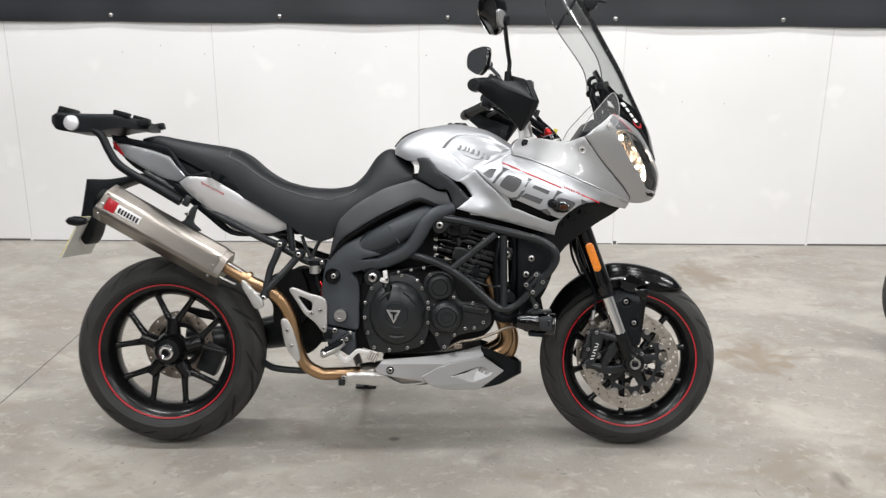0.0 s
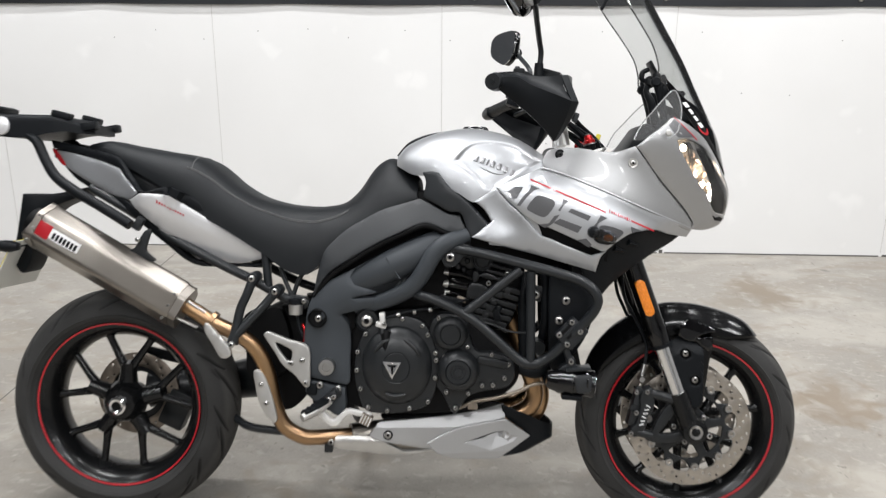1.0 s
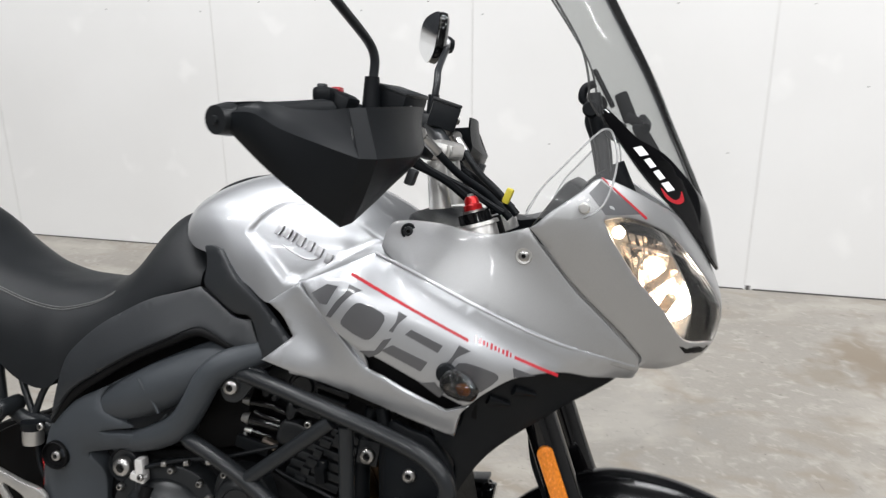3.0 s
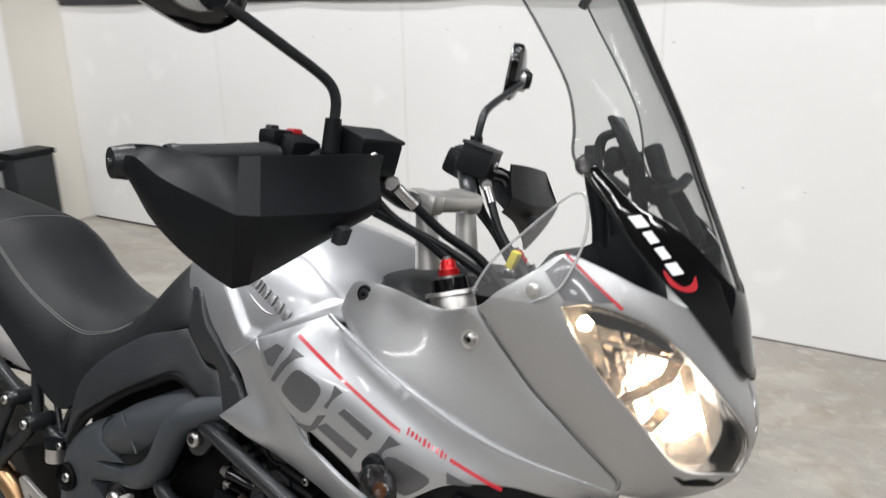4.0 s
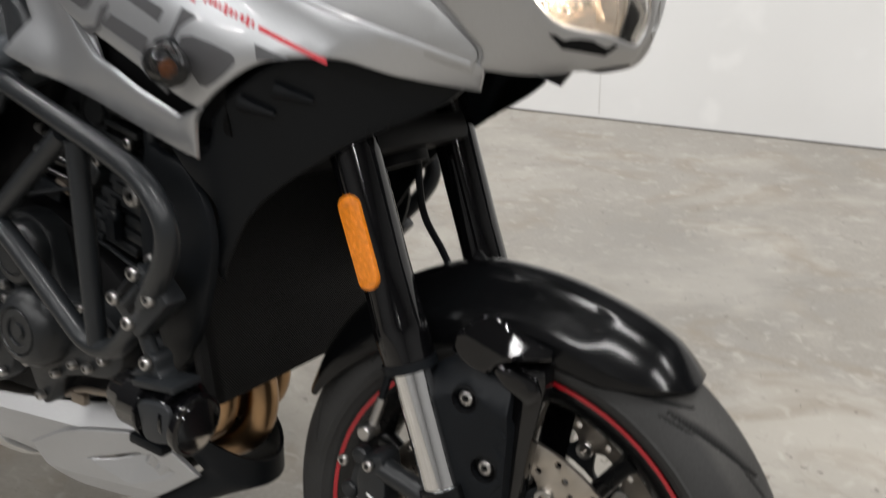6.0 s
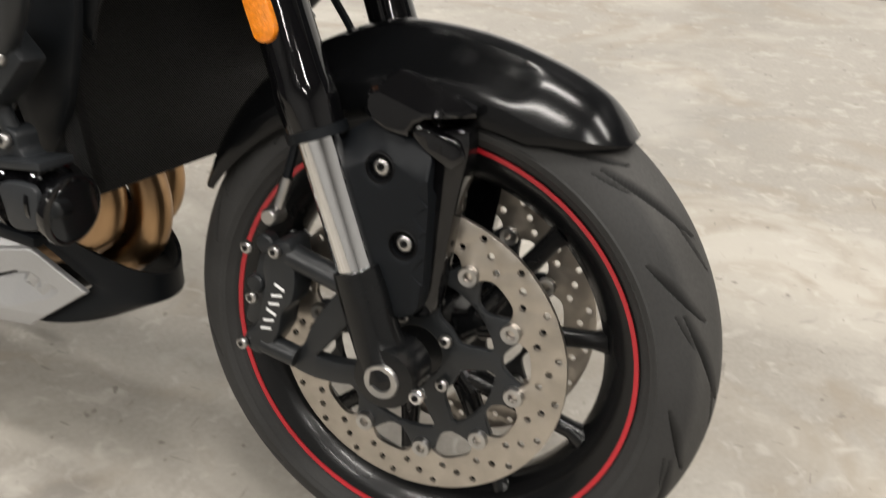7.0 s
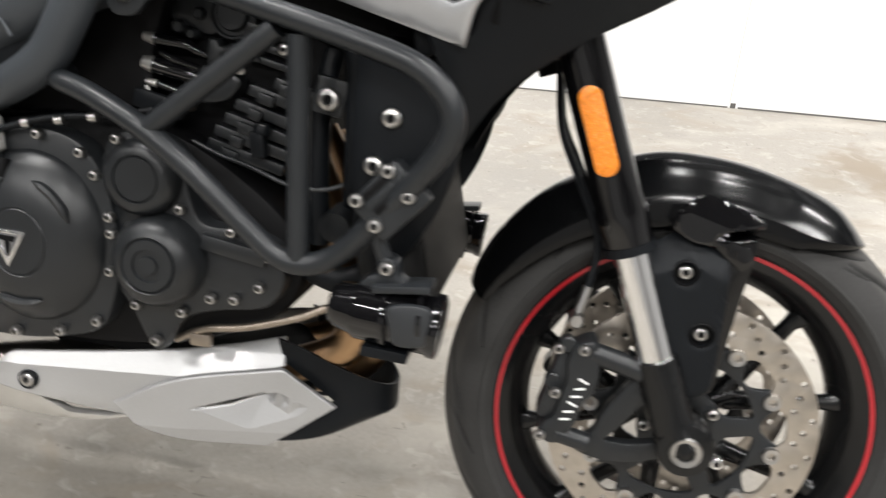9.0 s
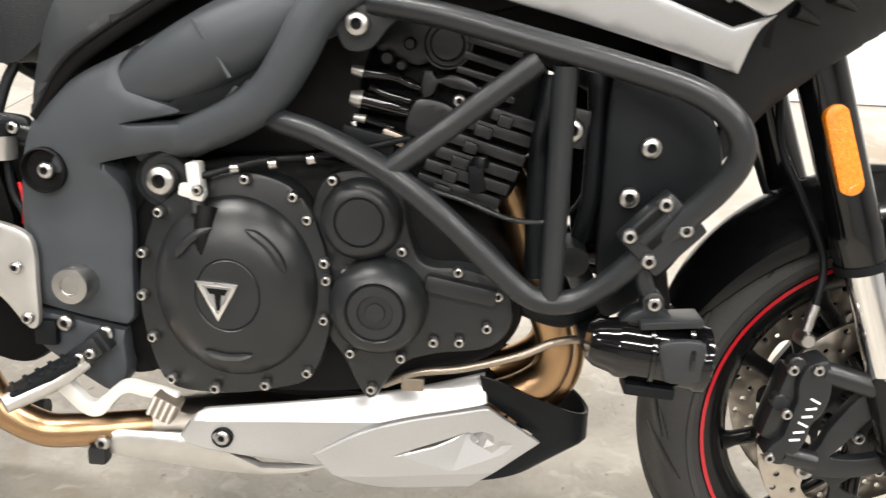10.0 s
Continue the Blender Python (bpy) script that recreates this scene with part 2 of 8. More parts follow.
def floor_material():
    """Power-floated concrete: cloudy grey, trowel marks, brown stains, dark flecks and scratches."""
    m = material("polished_concrete", (0.280, 0.260, 0.231), 0.36, 0, 0, 0.1, 1.3, 0.05, 120, second=(0.212, 0.195, 0.170), speck=0.18)
    nt = m.node_tree
    b = nt.nodes["Principled BSDF"]
    co = nt.nodes.new("ShaderNodeTexCoord")

    def stain(scale, lo, hi, colour, amount, stretch=(1, 1, 1), detail=8, distort=0.0):
        mp, n, r, mx = (nt.nodes.new("ShaderNode" + k) for k in ("Mapping", "TexNoise", "ValToRGB", "Mix"))
        mp.inputs["Scale"].default_value = stretch
        n.inputs["Scale"].default_value, n.inputs["Detail"].default_value, n.inputs["Distortion"].default_value = scale, detail, distort
        r.color_ramp.elements[0].position, r.color_ramp.elements[1].position = lo, hi
        r.color_ramp.elements[0].color, r.color_ramp.elements[1].color = (0, 0, 0, 1), (amount,) * 3 + (1,)
        mx.data_type = "RGBA"
        mx.inputs["B"].default_value = (*colour, 1)
        old = b.inputs["Base Color"].links[0].from_socket
        nt.links.new(co.outputs["Object"], mp.inputs["Vector"])
        nt.links.new(mp.outputs["Vector"], n.inputs["Vector"])
        nt.links.new(n.outputs["Fac"], r.inputs["Fac"])
        nt.links.new(r.outputs["Color"], mx.inputs["Factor"])
        nt.links.new(old, mx.inputs["A"])
        nt.links.new(mx.outputs["Result"], b.inputs["Base Color"])

    stain(2.2, 0.48, 0.66, (0.355, 0.332, 0.292), 0.85, (1, 1.4, 1), 7, 0.6)
    stain(3.1, 0.52, 0.70, (0.215, 0.182, 0.142), 0.75, (1.0, 1.6, 1), 9, 1.5)
    stain(9.0, 0.60, 0.72, (0.37, 0.35, 0.315), 0.4, (1, 1, 1), 8)
    stain(22.0, 0.56, 0.72, (0.395, 0.372, 0.335), 0.6, (1, 1.3, 1), 9, 0.8)
    stain(14.0, 0.60, 0.70, (0.19, 0.175, 0.155), 0.40, (1.2, 1, 1), 10, 2.0)
    stain(40.0, 0.70, 0.76, (0.12, 0.105, 0.09), 0.7, (1, 1, 1), 2)
    stain(16.0, 0.70, 0.73, (0.13, 0.12, 0.105), 0.6, (1, 7, 1), 3, 0.4)
    stain(13.0, 0.71, 0.74, (0.14, 0.125, 0.11), 0.6, (6, 1, 1), 3, 0.5)

    def blot(x, y, rx, ry, colour, amount):
        """One stain of its own shape at a place on the floor."""
        mp, ln, nz, ad, rg, mx = (nt.nodes.new("ShaderNode" + k) for k in ("Mapping", "VectorMath", "TexNoise", "Math", "ValToRGB", "Mix"))
        mp.vector_type = "TEXTURE"
        mp.inputs["Location"].default_value, mp.inputs["Scale"].default_value = (x - floor_c[0], y - floor_c[1], 0.06), (rx, ry, 1)
        ln.operation, ad.operation = "LENGTH", "MULTIPLY_ADD"
        nz.inputs["Scale"].default_value, nz.inputs["Detail"].default_value, nz.inputs["Distortion"].default_value = 9, 9, 1.2
        ad.inputs[1].default_value, ad.inputs[2].default_value = 2.4, -1.2
        sm = nt.nodes.new("ShaderNodeMath")
        sm.operation = "ADD"
        rg.color_ramp.elements[0].position, rg.color_ramp.elements[1].position = 0.35, 1.0
        rg.color_ramp.elements[0].color, rg.color_ramp.elements[1].color = (amount,) * 3 + (1,), (0, 0, 0, 1)
        mx.data_type = "RGBA"
        mx.inputs["B"].default_value = (*colour, 1)
        old = b.inputs["Base Color"].links[0].from_socket
        nt.links.new(co.outputs["Object"], mp.inputs["Vector"])
        nt.links.new(mp.outputs["Vector"], ln.inputs[0])
        nt.links.new(co.outputs["Object"], nz.inputs["Vector"])
        nt.links.new(nz.outputs["Fac"], ad.inputs[0])
        nt.links.new(ln.outputs["Value"], sm.inputs[0])
        nt.links.new(ad.outputs[0], sm.inputs[1])
        nt.links.new(sm.outputs[0], rg.inputs["Fac"])
        nt.links.new(rg.outputs["Color"], mx.inputs["Factor"])
        nt.links.new(old, mx.inputs["A"])
        nt.links.new(mx.outputs["Result"], b.inputs["Base Color"])

    floor_c = (-0.5, -0.8)
    blot(1.48, 4.45, 0.17, 0.30, (0.18, 0.142, 0.100), 0.85)
    blot(1.38, 3.30, 0.16, 0.26, (0.19, 0.148, 0.105), 0.80)
    blot(1.24, 3.28, 0.10, 0.12, (0.18, 0.142, 0.100), 0.70)
    blot(1.27, 2.29, 0.035, 0.06, (0.13, 0.115, 0.10), 0.80)
    blot(1.30, 4.30, 0.12, 0.10, (0.19, 0.16, 0.12), 0.60)
    blot(-0.152, 2.537, 0.022, 0.02, (0.06, 0.05, 0.045), 0.9)
    blot(1.937, 4.805, 0.03, 0.03, (0.12, 0.11, 0.10), 0.8)
    blot(0.5, 3.9, 0.5, 0.4, (0.215, 0.205, 0.19), 0.4)
    blot(0.18, 2.41, 0.05, 0.05, (0.13, 0.12, 0.11), 0.5)
    return m


WALL, FLOOR = wall_material(), floor_material()
CEIL = material("grey_ceiling_sheet", (0.11, 0.11, 0.115), 0.7)
HALL = material("grey_clad_wall", (0.42, 0.42, 0.42), 0.6)
PLINTH = material("dark_gap_strip", (0.10, 0.095, 0.09), 0.7)
JOINT = material("filled_board_joint", (0.56, 0.55, 0.53), 0.7)
CREAM = material("cream_wall_paint", (0.66, 0.63, 0.57), 0.6, 0, 0, 0.06, 1.5, 0.05, 80)
AMBER_LENS = clear("smoked_indicator_lens", (0.30, 0.28, 0.26), 0.05, 0.10, 0.10, 1.4)
GALV = material("galvanised_steel", (0.42, 0.43, 0.43), 0.45, 0.7, 0, 0.15, 20)
SHUTTER = material("dark_shutter_sheet", (0.045, 0.045, 0.048), 0.5, 0.2, 0, 0.2, 5)

# ---- building helpers ----
from mathutils.geometry import delaunay_2d_cdt


def part(name, bm, mat, parent=None, label="", smooth=True, sharp=40):
    """Links a bmesh as one mesh object under a thing or a part."""
    me = bpy.data.meshes.new(name)
    bmesh.ops.recalc_face_normals(bm, faces=bm.faces)
    if smooth:
        for e in bm.edges:
            if len(e.link_faces) == 2 and e.calc_face_angle(0) > radians(sharp):
                e.smooth = False
        for fc in bm.faces:
            fc.smooth = True
    bm.to_mesh(me)
    bm.free()
    me.materials.append(mat)
    ob = new(name, me)
    ob.parent = parent
    if label:
        ob["label"] = label
    return ob


def again(ob, m, parent=None):
    """The same part once more, on the same mesh, at another pose."""
    c = ob.copy()
    scene.collection.objects.link(c)
    c.parent = parent or ob.parent
    c.matrix_basis = m
    return c


def add(bm, other, m=None):
    """Joins another bmesh into bm, moved by m."""
    if m is not None:
        bmesh.ops.transform(other, matrix=m, verts=other.verts)
    me = bpy.data.meshes.new("join")
    other.to_mesh(me)
    other.free()
    bm.from_mesh(me)
    bpy.data.meshes.remove(me)
    return bm


def moved(bm, m):
    bmesh.ops.transform(bm, matrix=m, verts=bm.verts)
    return bm


MIRROR_Y = Matrix.Diagonal((1, -1, 1, 1))


def mirrored(bm):
    c = bm.copy()
    bmesh.ops.transform(c, matrix=MIRROR_Y, verts=c.verts)
    bmesh.ops.reverse_faces(c, faces=c.faces)
    return c


def spline(pts, n=6, closed=False):
    """Catmull-Rom through the points; a point with a trailing True stays a corner."""
    P = [Vector(p[:-1] if isinstance(p[-1], bool) else p) for p in pts]
    hard = [isinstance(p[-1], bool) and p[-1] for p in pts]
    k, res = len(P), []
    for i in range(k if closed else k - 1):
        a, b = P[i], P[(i + 1) % k]
        pa = P[i - 1] if (closed or i > 0) else a
        nb = P[(i + 2) % k] if (closed or i + 2 < k) else b
        ta = (b - a) if hard[i] else (b - pa) * 0.5
        tb = (b - a) if hard[(i + 1) % k] else (nb - a) * 0.5
        lim = (b - a).length * 1.2
        for tv in (ta, tb):
            if tv.length > lim:
                tv *= lim / tv.length
        for j in range(n):
            s = j / n
            res.append(a * (2 * s ** 3 - 3 * s ** 2 + 1) + ta * (s ** 3 - 2 * s ** 2 + s) + b * (-2 * s ** 3 + 3 * s ** 2) + tb * (s ** 3 - s ** 2))
    if not closed:
        res.append(P[-1])
    return res


def curve1d(pairs):
    """A smooth function through (x, y) pairs."""
    xs, ys = [p[0] for p in pairs], [p[1] for p in pairs]
    sl = [(ys[min(i + 1, len(xs) - 1)] - ys[max(i - 1, 0)]) / (xs[min(i + 1, len(xs) - 1)] - xs[max(i - 1, 0)]) for i in range(len(xs))]

    def fn(x):
        x = min(max(x, xs[0]), xs[-1])
        i = max(j for j in range(len(xs) - 1) if xs[j] <= x)
        h = xs[i + 1] - xs[i]
        s = (x - xs[i]) / h
        return ys[i] * (2 * s ** 3 - 3 * s ** 2 + 1) + sl[i] * h * (s ** 3 - 2 * s ** 2 + s) + ys[i + 1] * (-2 * s ** 3 + 3 * s ** 2) + sl[i + 1] * h * (s ** 3 - s ** 2)
    return fn


def field(ctrl):
    """A smooth height over a plane through control points (a, b, height): thin-plate spline."""
    A = np.array([c[:2] for c in ctrl], float)
    hgt = np.array([c[2] for c in ctrl], float)
    k = len(A)

    def ker(d2):
        return np.where(d2 > 1e-12, d2 * np.log(np.maximum(d2, 1e-12)), 0)
    K = ker(((A[:, None] - A[None]) ** 2).sum(2)) + 2e-4 * np.eye(k)
    M = np.zeros((k + 3, k + 3))
    M[:k, :k], M[:k, k], M[:k, k + 1:], M[k, :k], M[k + 1:, :k] = K, 1, A, 1, A.T
    sol = np.linalg.solve(M, np.append(hgt, [0, 0, 0]))

    def fn(a, b):
        d2 = ((A - (a, b)) ** 2).sum(1)
        return float(ker(d2) @ sol[:k] + sol[k] + sol[k + 1] * a + sol[k + 2] * b)
    return fn


def inside(poly, p):
    hit, k = False, len(poly)
    for i in range(k):
        (x1, y1), (x2, y2) = poly[i], poly[i - 1]
        if (y1 > p[1]) != (y2 > p[1]) and p[0] < (x2 - x1) * (p[1] - y1) / (y2 - y1) + x1:
            hit = not hit
    return hit


def near(loops, p):
    """The distance from p to the nearest loop."""
    best = 1e9
    for A, B in loops:
        ab = B - A
        s = np.clip(((p - A) * ab).sum(1) / np.maximum((ab ** 2).sum(1), 1e-12), 0, 1)
        best = min(best, float(np.sqrt((((A + ab * s[:, None]) - p) ** 2).sum(1).min())))
    return best


def sheet(outline, fn, thick=0.003, step=0.02, edge=0.006, holes=(), n=5, core=(0.9, 0, 0.7), spl=True, creases=()):
    """A shell over the plane region inside outline, lifted by fn(a, b) to 3D, with thickness and rounded rims."""
    loops = [[tuple(v) for v in spline(o, n, True)] if spl else [tuple(q[:2]) for q in o] for o in (outline, *holes)]
    segs = [(np.array(lp), np.array(lp[1:] + lp[:1])) for lp in loops]
    pts, cons = [], []
    for lp in loops:
        b0 = len(pts)
        pts += lp
        cons += [(b0 + i, b0 + (i + 1) % len(lp)) for i in range(len(lp))]
    keep = [(np.array(c[:-1]), np.array(c[1:])) for c in creases]
    for c in creases:
        b0 = len(pts)
        pts += [tuple(q) for q in c]
        cons += [(b0 + i, b0 + i + 1) for i in range(len(c) - 1)]

    def okay(p, d):
        return inside(loops[0], p) and not any(inside(h, p) for h in loops[1:]) and near(segs, np.array(p)) >= d
    if edge:
        for A, B in segs:
            T = np.roll(A, -1, 0) - np.roll(A, 1, 0)
            T /= np.maximum(np.linalg.norm(T, axis=1), 1e-9)[:, None]
            N = np.stack([-T[:, 1], T[:, 0]], 1)
            for d in (edge * 0.3, edge):
                for sgn in (1, -1):
                    for q in A + sgn * d * N:
                        if okay(tuple(q), d * 0.93):
                            pts.append(tuple(q))
    if step:
        lo, hi = np.array(loops[0]).min(0), np.array(loops[0]).max(0)
        for i in range(1, int((hi[0] - lo[0]) / step) + 1):
            for j in range(1, int((hi[1] - lo[1]) / step) + 1):
                q = (lo[0] + i * step, lo[1] + (j + 0.5 * (i % 2)) * step)
                if okay(q, max(step * 0.45, edge * 1.3)) and (not keep or near(keep, np.array(q)) > step * 0.4):
                    pts.append(q)
    vs, es, fs, ov, _, _ = delaunay_2d_cdt([Vector(p) for p in pts], cons, [], 0, 1e-6)
    core = Vector(core)
    bm = bmesh.new()
    top, bot = [], []
    for v in vs:
        a, b = v
        p = Vector(fn(a, b))
        nrm = (Vector(fn(a + 1e-4, b)) - Vector(fn(a - 1e-4, b))).cross(Vector(fn(a, b + 1e-4)) - Vector(fn(a, b - 1e-4)))
        nrm.normalize()
        ref = p - core
        if nrm.dot(ref) < 0:
            nrm = -nrm
        drop = 0.0
        if edge:
            d = near(segs, np.array((a, b)))
            if d < edge:
                drop = min(thick * 0.85, edge) * (1 - math.sqrt(max(1 - (1 - d / edge) ** 2, 0)))
        top.append(bm.verts.new(p - nrm * drop))
        bot.append(bm.verts.new(p - nrm * thick))
    count = {}
    for f in fs:
        c = sum((vs[i] for i in f), Vector((0, 0))) / 3
        if not inside(loops[0], c) or any(inside(h, c) for h in loops[1:]):
            continue
        bm.faces.new([top[i] for i in f])
        bm.faces.new([bot[i] for i in reversed(f)])
        for i in range(3):
            e = (f[i], f[(i + 1) % 3])
            if e[::-1] in count:
                del count[e[::-1]]
            else:
                count[e] = 1
    for i, j in count:
        bm.faces.new((top[j], top[i], bot[i], bot[j]))
    loose = [v for v in bm.verts if not v.link_faces]
    bmesh.ops.delete(bm, geom=loose, context="VERTS")
    return bm


def flat(y):
    """A plane of the side view at the given distance to the right of the centre plane."""
    return lambda a, b: (a, -y, b)


def on(fn, lift=0.0):
    """A right-hand body surface from a half-width field."""
    return lambda a, b: (a, -fn(a, b) - lift, b)


def plate(outline, y, thick, edge=0.0015, holes=(), n=5, spl=True):
    """A flat piece cut in the side view, its right face at -y."""
    return sheet(outline, flat(y), thick, 0, edge, holes, n, core=(0.9, 5, 0.6), spl=spl)


def ring_pts(cx, cz, r, k=32, a0=0.0):
    return [(cx + r * math.cos(a0 + 2 * math.pi * i / k), cz + r * math.sin(a0 + 2 * math.pi * i / k)) for i in range(k)]


def tube(pts, r, seg=12, n=8, straight=False):
    """A round bar swept along points; r is one radius or one for each point."""
    rad = r if isinstance(r, (list, tuple)) else [r] * len(pts)
    full = [(*p, q) for p, q in zip(pts, rad)]
    line = [Vector(p) for p in full] if straight else spline(full, n)
    P, R = [v.to_3d() for v in line], [v[3] for v in line]
    bm, rings, ref = bmesh.new(), [], None
    for i, p in enumerate(P):
        d = (P[min(i + 1, len(P) - 1)] - P[max(i - 1, 0)]).normalized()
        if ref is None:
            ref = d.orthogonal().normalized()
        ref = (ref - d * ref.dot(d)).normalized()
        side = d.cross(ref)
        rings.append([bm.verts.new(p + (ref * math.cos(a) + side * math.sin(a)) * R[i]) for a in (2 * math.pi * k / seg for k in range(seg))])
    for a, b in zip(rings, rings[1:]):
        for k in range(seg):
            bm.faces.new((a[k], a[(k + 1) % seg], b[(k + 1) % seg], b[k]))
    bm.faces.new(rings[0][::-1])
    bm.faces.new(rings[-1])
    return bm


def lathe(profile, seg=48, closed=False):
    """Turns (radius, y) pairs about the Y axis."""
    bm, rings = bmesh.new(), []
    for k in range(seg):
        a = 2 * math.pi * k / seg
        rings.append([bm.verts.new((r * math.cos(a), y, r * math.sin(a))) for r, y in profile])
    m = len(profile)
    for k in range(seg):
        a, b = rings[k], rings[(k + 1) % seg]
        for i in range(m if closed else m - 1):
            j = (i + 1) % m
            bm.faces.new((a[i], a[j], b[j], b[i]))
    bmesh.ops.remove_doubles(bm, verts=bm.verts, dist=1e-6)
    return bm


def box(c, s, bevel=0.003, rot=(0, 0, 0), seg=2):
    bm = bmesh.new()
    bmesh.ops.create_cube(bm, size=1)
    bmesh.ops.scale(bm, vec=s, verts=bm.verts)
    if bevel:
        bmesh.ops.bevel(bm, geom=bm.edges[:], offset=bevel, segments=seg, profile=0.6, affect="EDGES")
    return moved(bm, pose(*c, *rot))


def saddle(stations, power=2.6, nx=48, na=28, cap=True, lean=0.0):
    """A shell that straddles the centre plane: stations of (x, top, bottom, half width) and, where it differs, the section's squareness."""
    f = [curve1d([(s[0], s[i]) for s in stations]) for i in range(1, 4)]
    pw = curve1d([(s[0], s[4] if len(s) > 4 else power) for s in stations])
    x0, x1 = stations[0][0], stations[-1][0]

    def at(x, a):
        """a runs 0 (right bottom edge) to 1 (left bottom edge)."""
        th = math.pi * (1 - a)
        c, s = math.cos(th), math.sin(th)
        zt, zb, w, pq = f[0](x), f[1](x), f[2](x), pw(x)
        return Vector((x + lean * abs(s), w * math.copysign(abs(c) ** (2 / pq), c), zb + (zt - zb) * abs(s) ** (2 / pq)))
    bm = bmesh.new()
    rows = [[bm.verts.new(at(x0 + (x1 - x0) * i / nx, j / na)) for j in range(na + 1)] for i in range(nx + 1)]
    for a, b in zip(rows, rows[1:]):
        for j in range(na):
            bm.faces.new((a[j], a[j + 1], b[j + 1], b[j]))
        bm.faces.new((a[0], b[0], b[-1], a[-1]))
    if cap:
        bm.faces.new(rows[0])
        bm.faces.new(rows[-1][::-1])
    return bm, at


def bolt_mesh(r, h):
    """A button-head cap screw, its head towards -Y, with a hexagon socket."""
    return lathe([(0.0, -h * 0.40), (r * 0.40, -h * 0.40), (r * 0.46, -h), (r * 0.78, -h * 0.94), (r * 0.95, -h * 0.72), (r, -h * 0.40), (r, 0.0)], 18)


BOLTS = {}


def bolts(places, r, h, mat, parent, name="bolt", label=""):
    """The same screw at each of (x, y, z)."""
    for p in places:
        key = (r, h, mat.name)
        if key not in BOLTS:
            ob = part(name, bolt_mesh(r, h), mat, parent)
            # The socket's floor is coloured dark in place of its own shade.
            ob.data.materials.append(ENGINE_DARK)
            for fc in ob.data.polygons:
                if math.hypot(fc.center.x, fc.center.z) < r * 0.40:
                    fc.material_index = 1
            BOLTS[key] = ob.data
        else:
            ob = new(name, BOLTS[key])
            ob.parent = parent
        ob.location = p
        if label:
            ob["label"] = label

# ---- the hall ----
def slab(name, lo, hi, mat, bevel=0.0):
    c, s = [(a + b) / 2 for a, b in zip(lo, hi)], [b - a for a, b in zip(lo, hi)]
    ob = part(name, box((0, 0, 0), s, bevel), mat, smooth=False)
    ob.location = c
    return ob


WALL_Y, SIDE_X = 5.08, -3.95
floor_ob = slab("floor", (-9, -7, -0.12), (8, 5.4, 0), FLOOR)
tagged(floor_ob, "stained power-floated grey concrete floor with brown marks", "floor", kind="structure")
wall_ob = slab("wall_north", (SIDE_X - 0.2, WALL_Y, 0), (8, WALL_Y + 0.2, 4.4), WALL)
tagged(wall_ob, "white painted board wall with filler patches and thin joints", "wall", kind="structure")
tagged(slab("wall_south", (-9, -7.2, 0), (8, -7, 4.4), HALL), "plain grey clad wall of the hall", "wall", kind="structure")
tagged(slab("wall_east", (8, -7, 0), (8.2, 5.28, 4.4), HALL), "plain grey clad wall of the hall", "wall", kind="structure")
tagged(slab("wall_west", (-9.2, -7, 0), (-9, 5.28, 4.4), HALL), "plain grey clad wall of the hall", "wall", kind="structure")
tagged(slab("ceiling", (-9, -7, 4.4), (8, 5.28, 4.55), CEIL), "plain dark grey sheeted ceiling of the hall", "ceiling", kind="structure")
# thin dark joints between the boards, and the gap under their lower edge
for x in (-2.61, -1.372, -0.134, 1.106, 2.35, 3.59):
    part("board_joint", box((x, WALL_Y - 0.0005, 0.70), (0.0022, 0.002, 1.36), 0), JOINT, wall_ob, smooth=False).matrix_parent_inverse = wall_ob.matrix_basis.inverted()
for xa, xb, h in ((-3.9, -2.62, 0.012), (1.11, 1.13, 0.02), (2.36, 6.0, 0.010), (-2.60, 1.10, 0.005), (1.14, 2.34, 0.006)):
    part("floor_gap", box(((xa + xb) / 2, WALL_Y - 0.001, h / 2), (xb - xa, 0.006, h), 0), PLINTH, wall_ob, smooth=False).matrix_parent_inverse = wall_ob.matrix_basis.inverted()
# small nail heads left in the board
rnd = random.Random(7)
nail = lathe([(0, -0.0015), (0.0022, -0.001), (0.003, 0)], 8)
nails = bmesh.new()
for i in range(16):
    x, z = -1.9 + 0.26 * i + rnd.uniform(-0.05, 0.05), rnd.choice((1.22, 1.18, 0.62, 0.90)) + rnd.uniform(-0.01, 0.01)
    add(nails, nail.copy(), pose(x, WALL_Y, z))
nail.free()
part("nail_heads", nails, PLINTH, wall_ob).matrix_parent_inverse = wall_ob.matrix_basis.inverted()


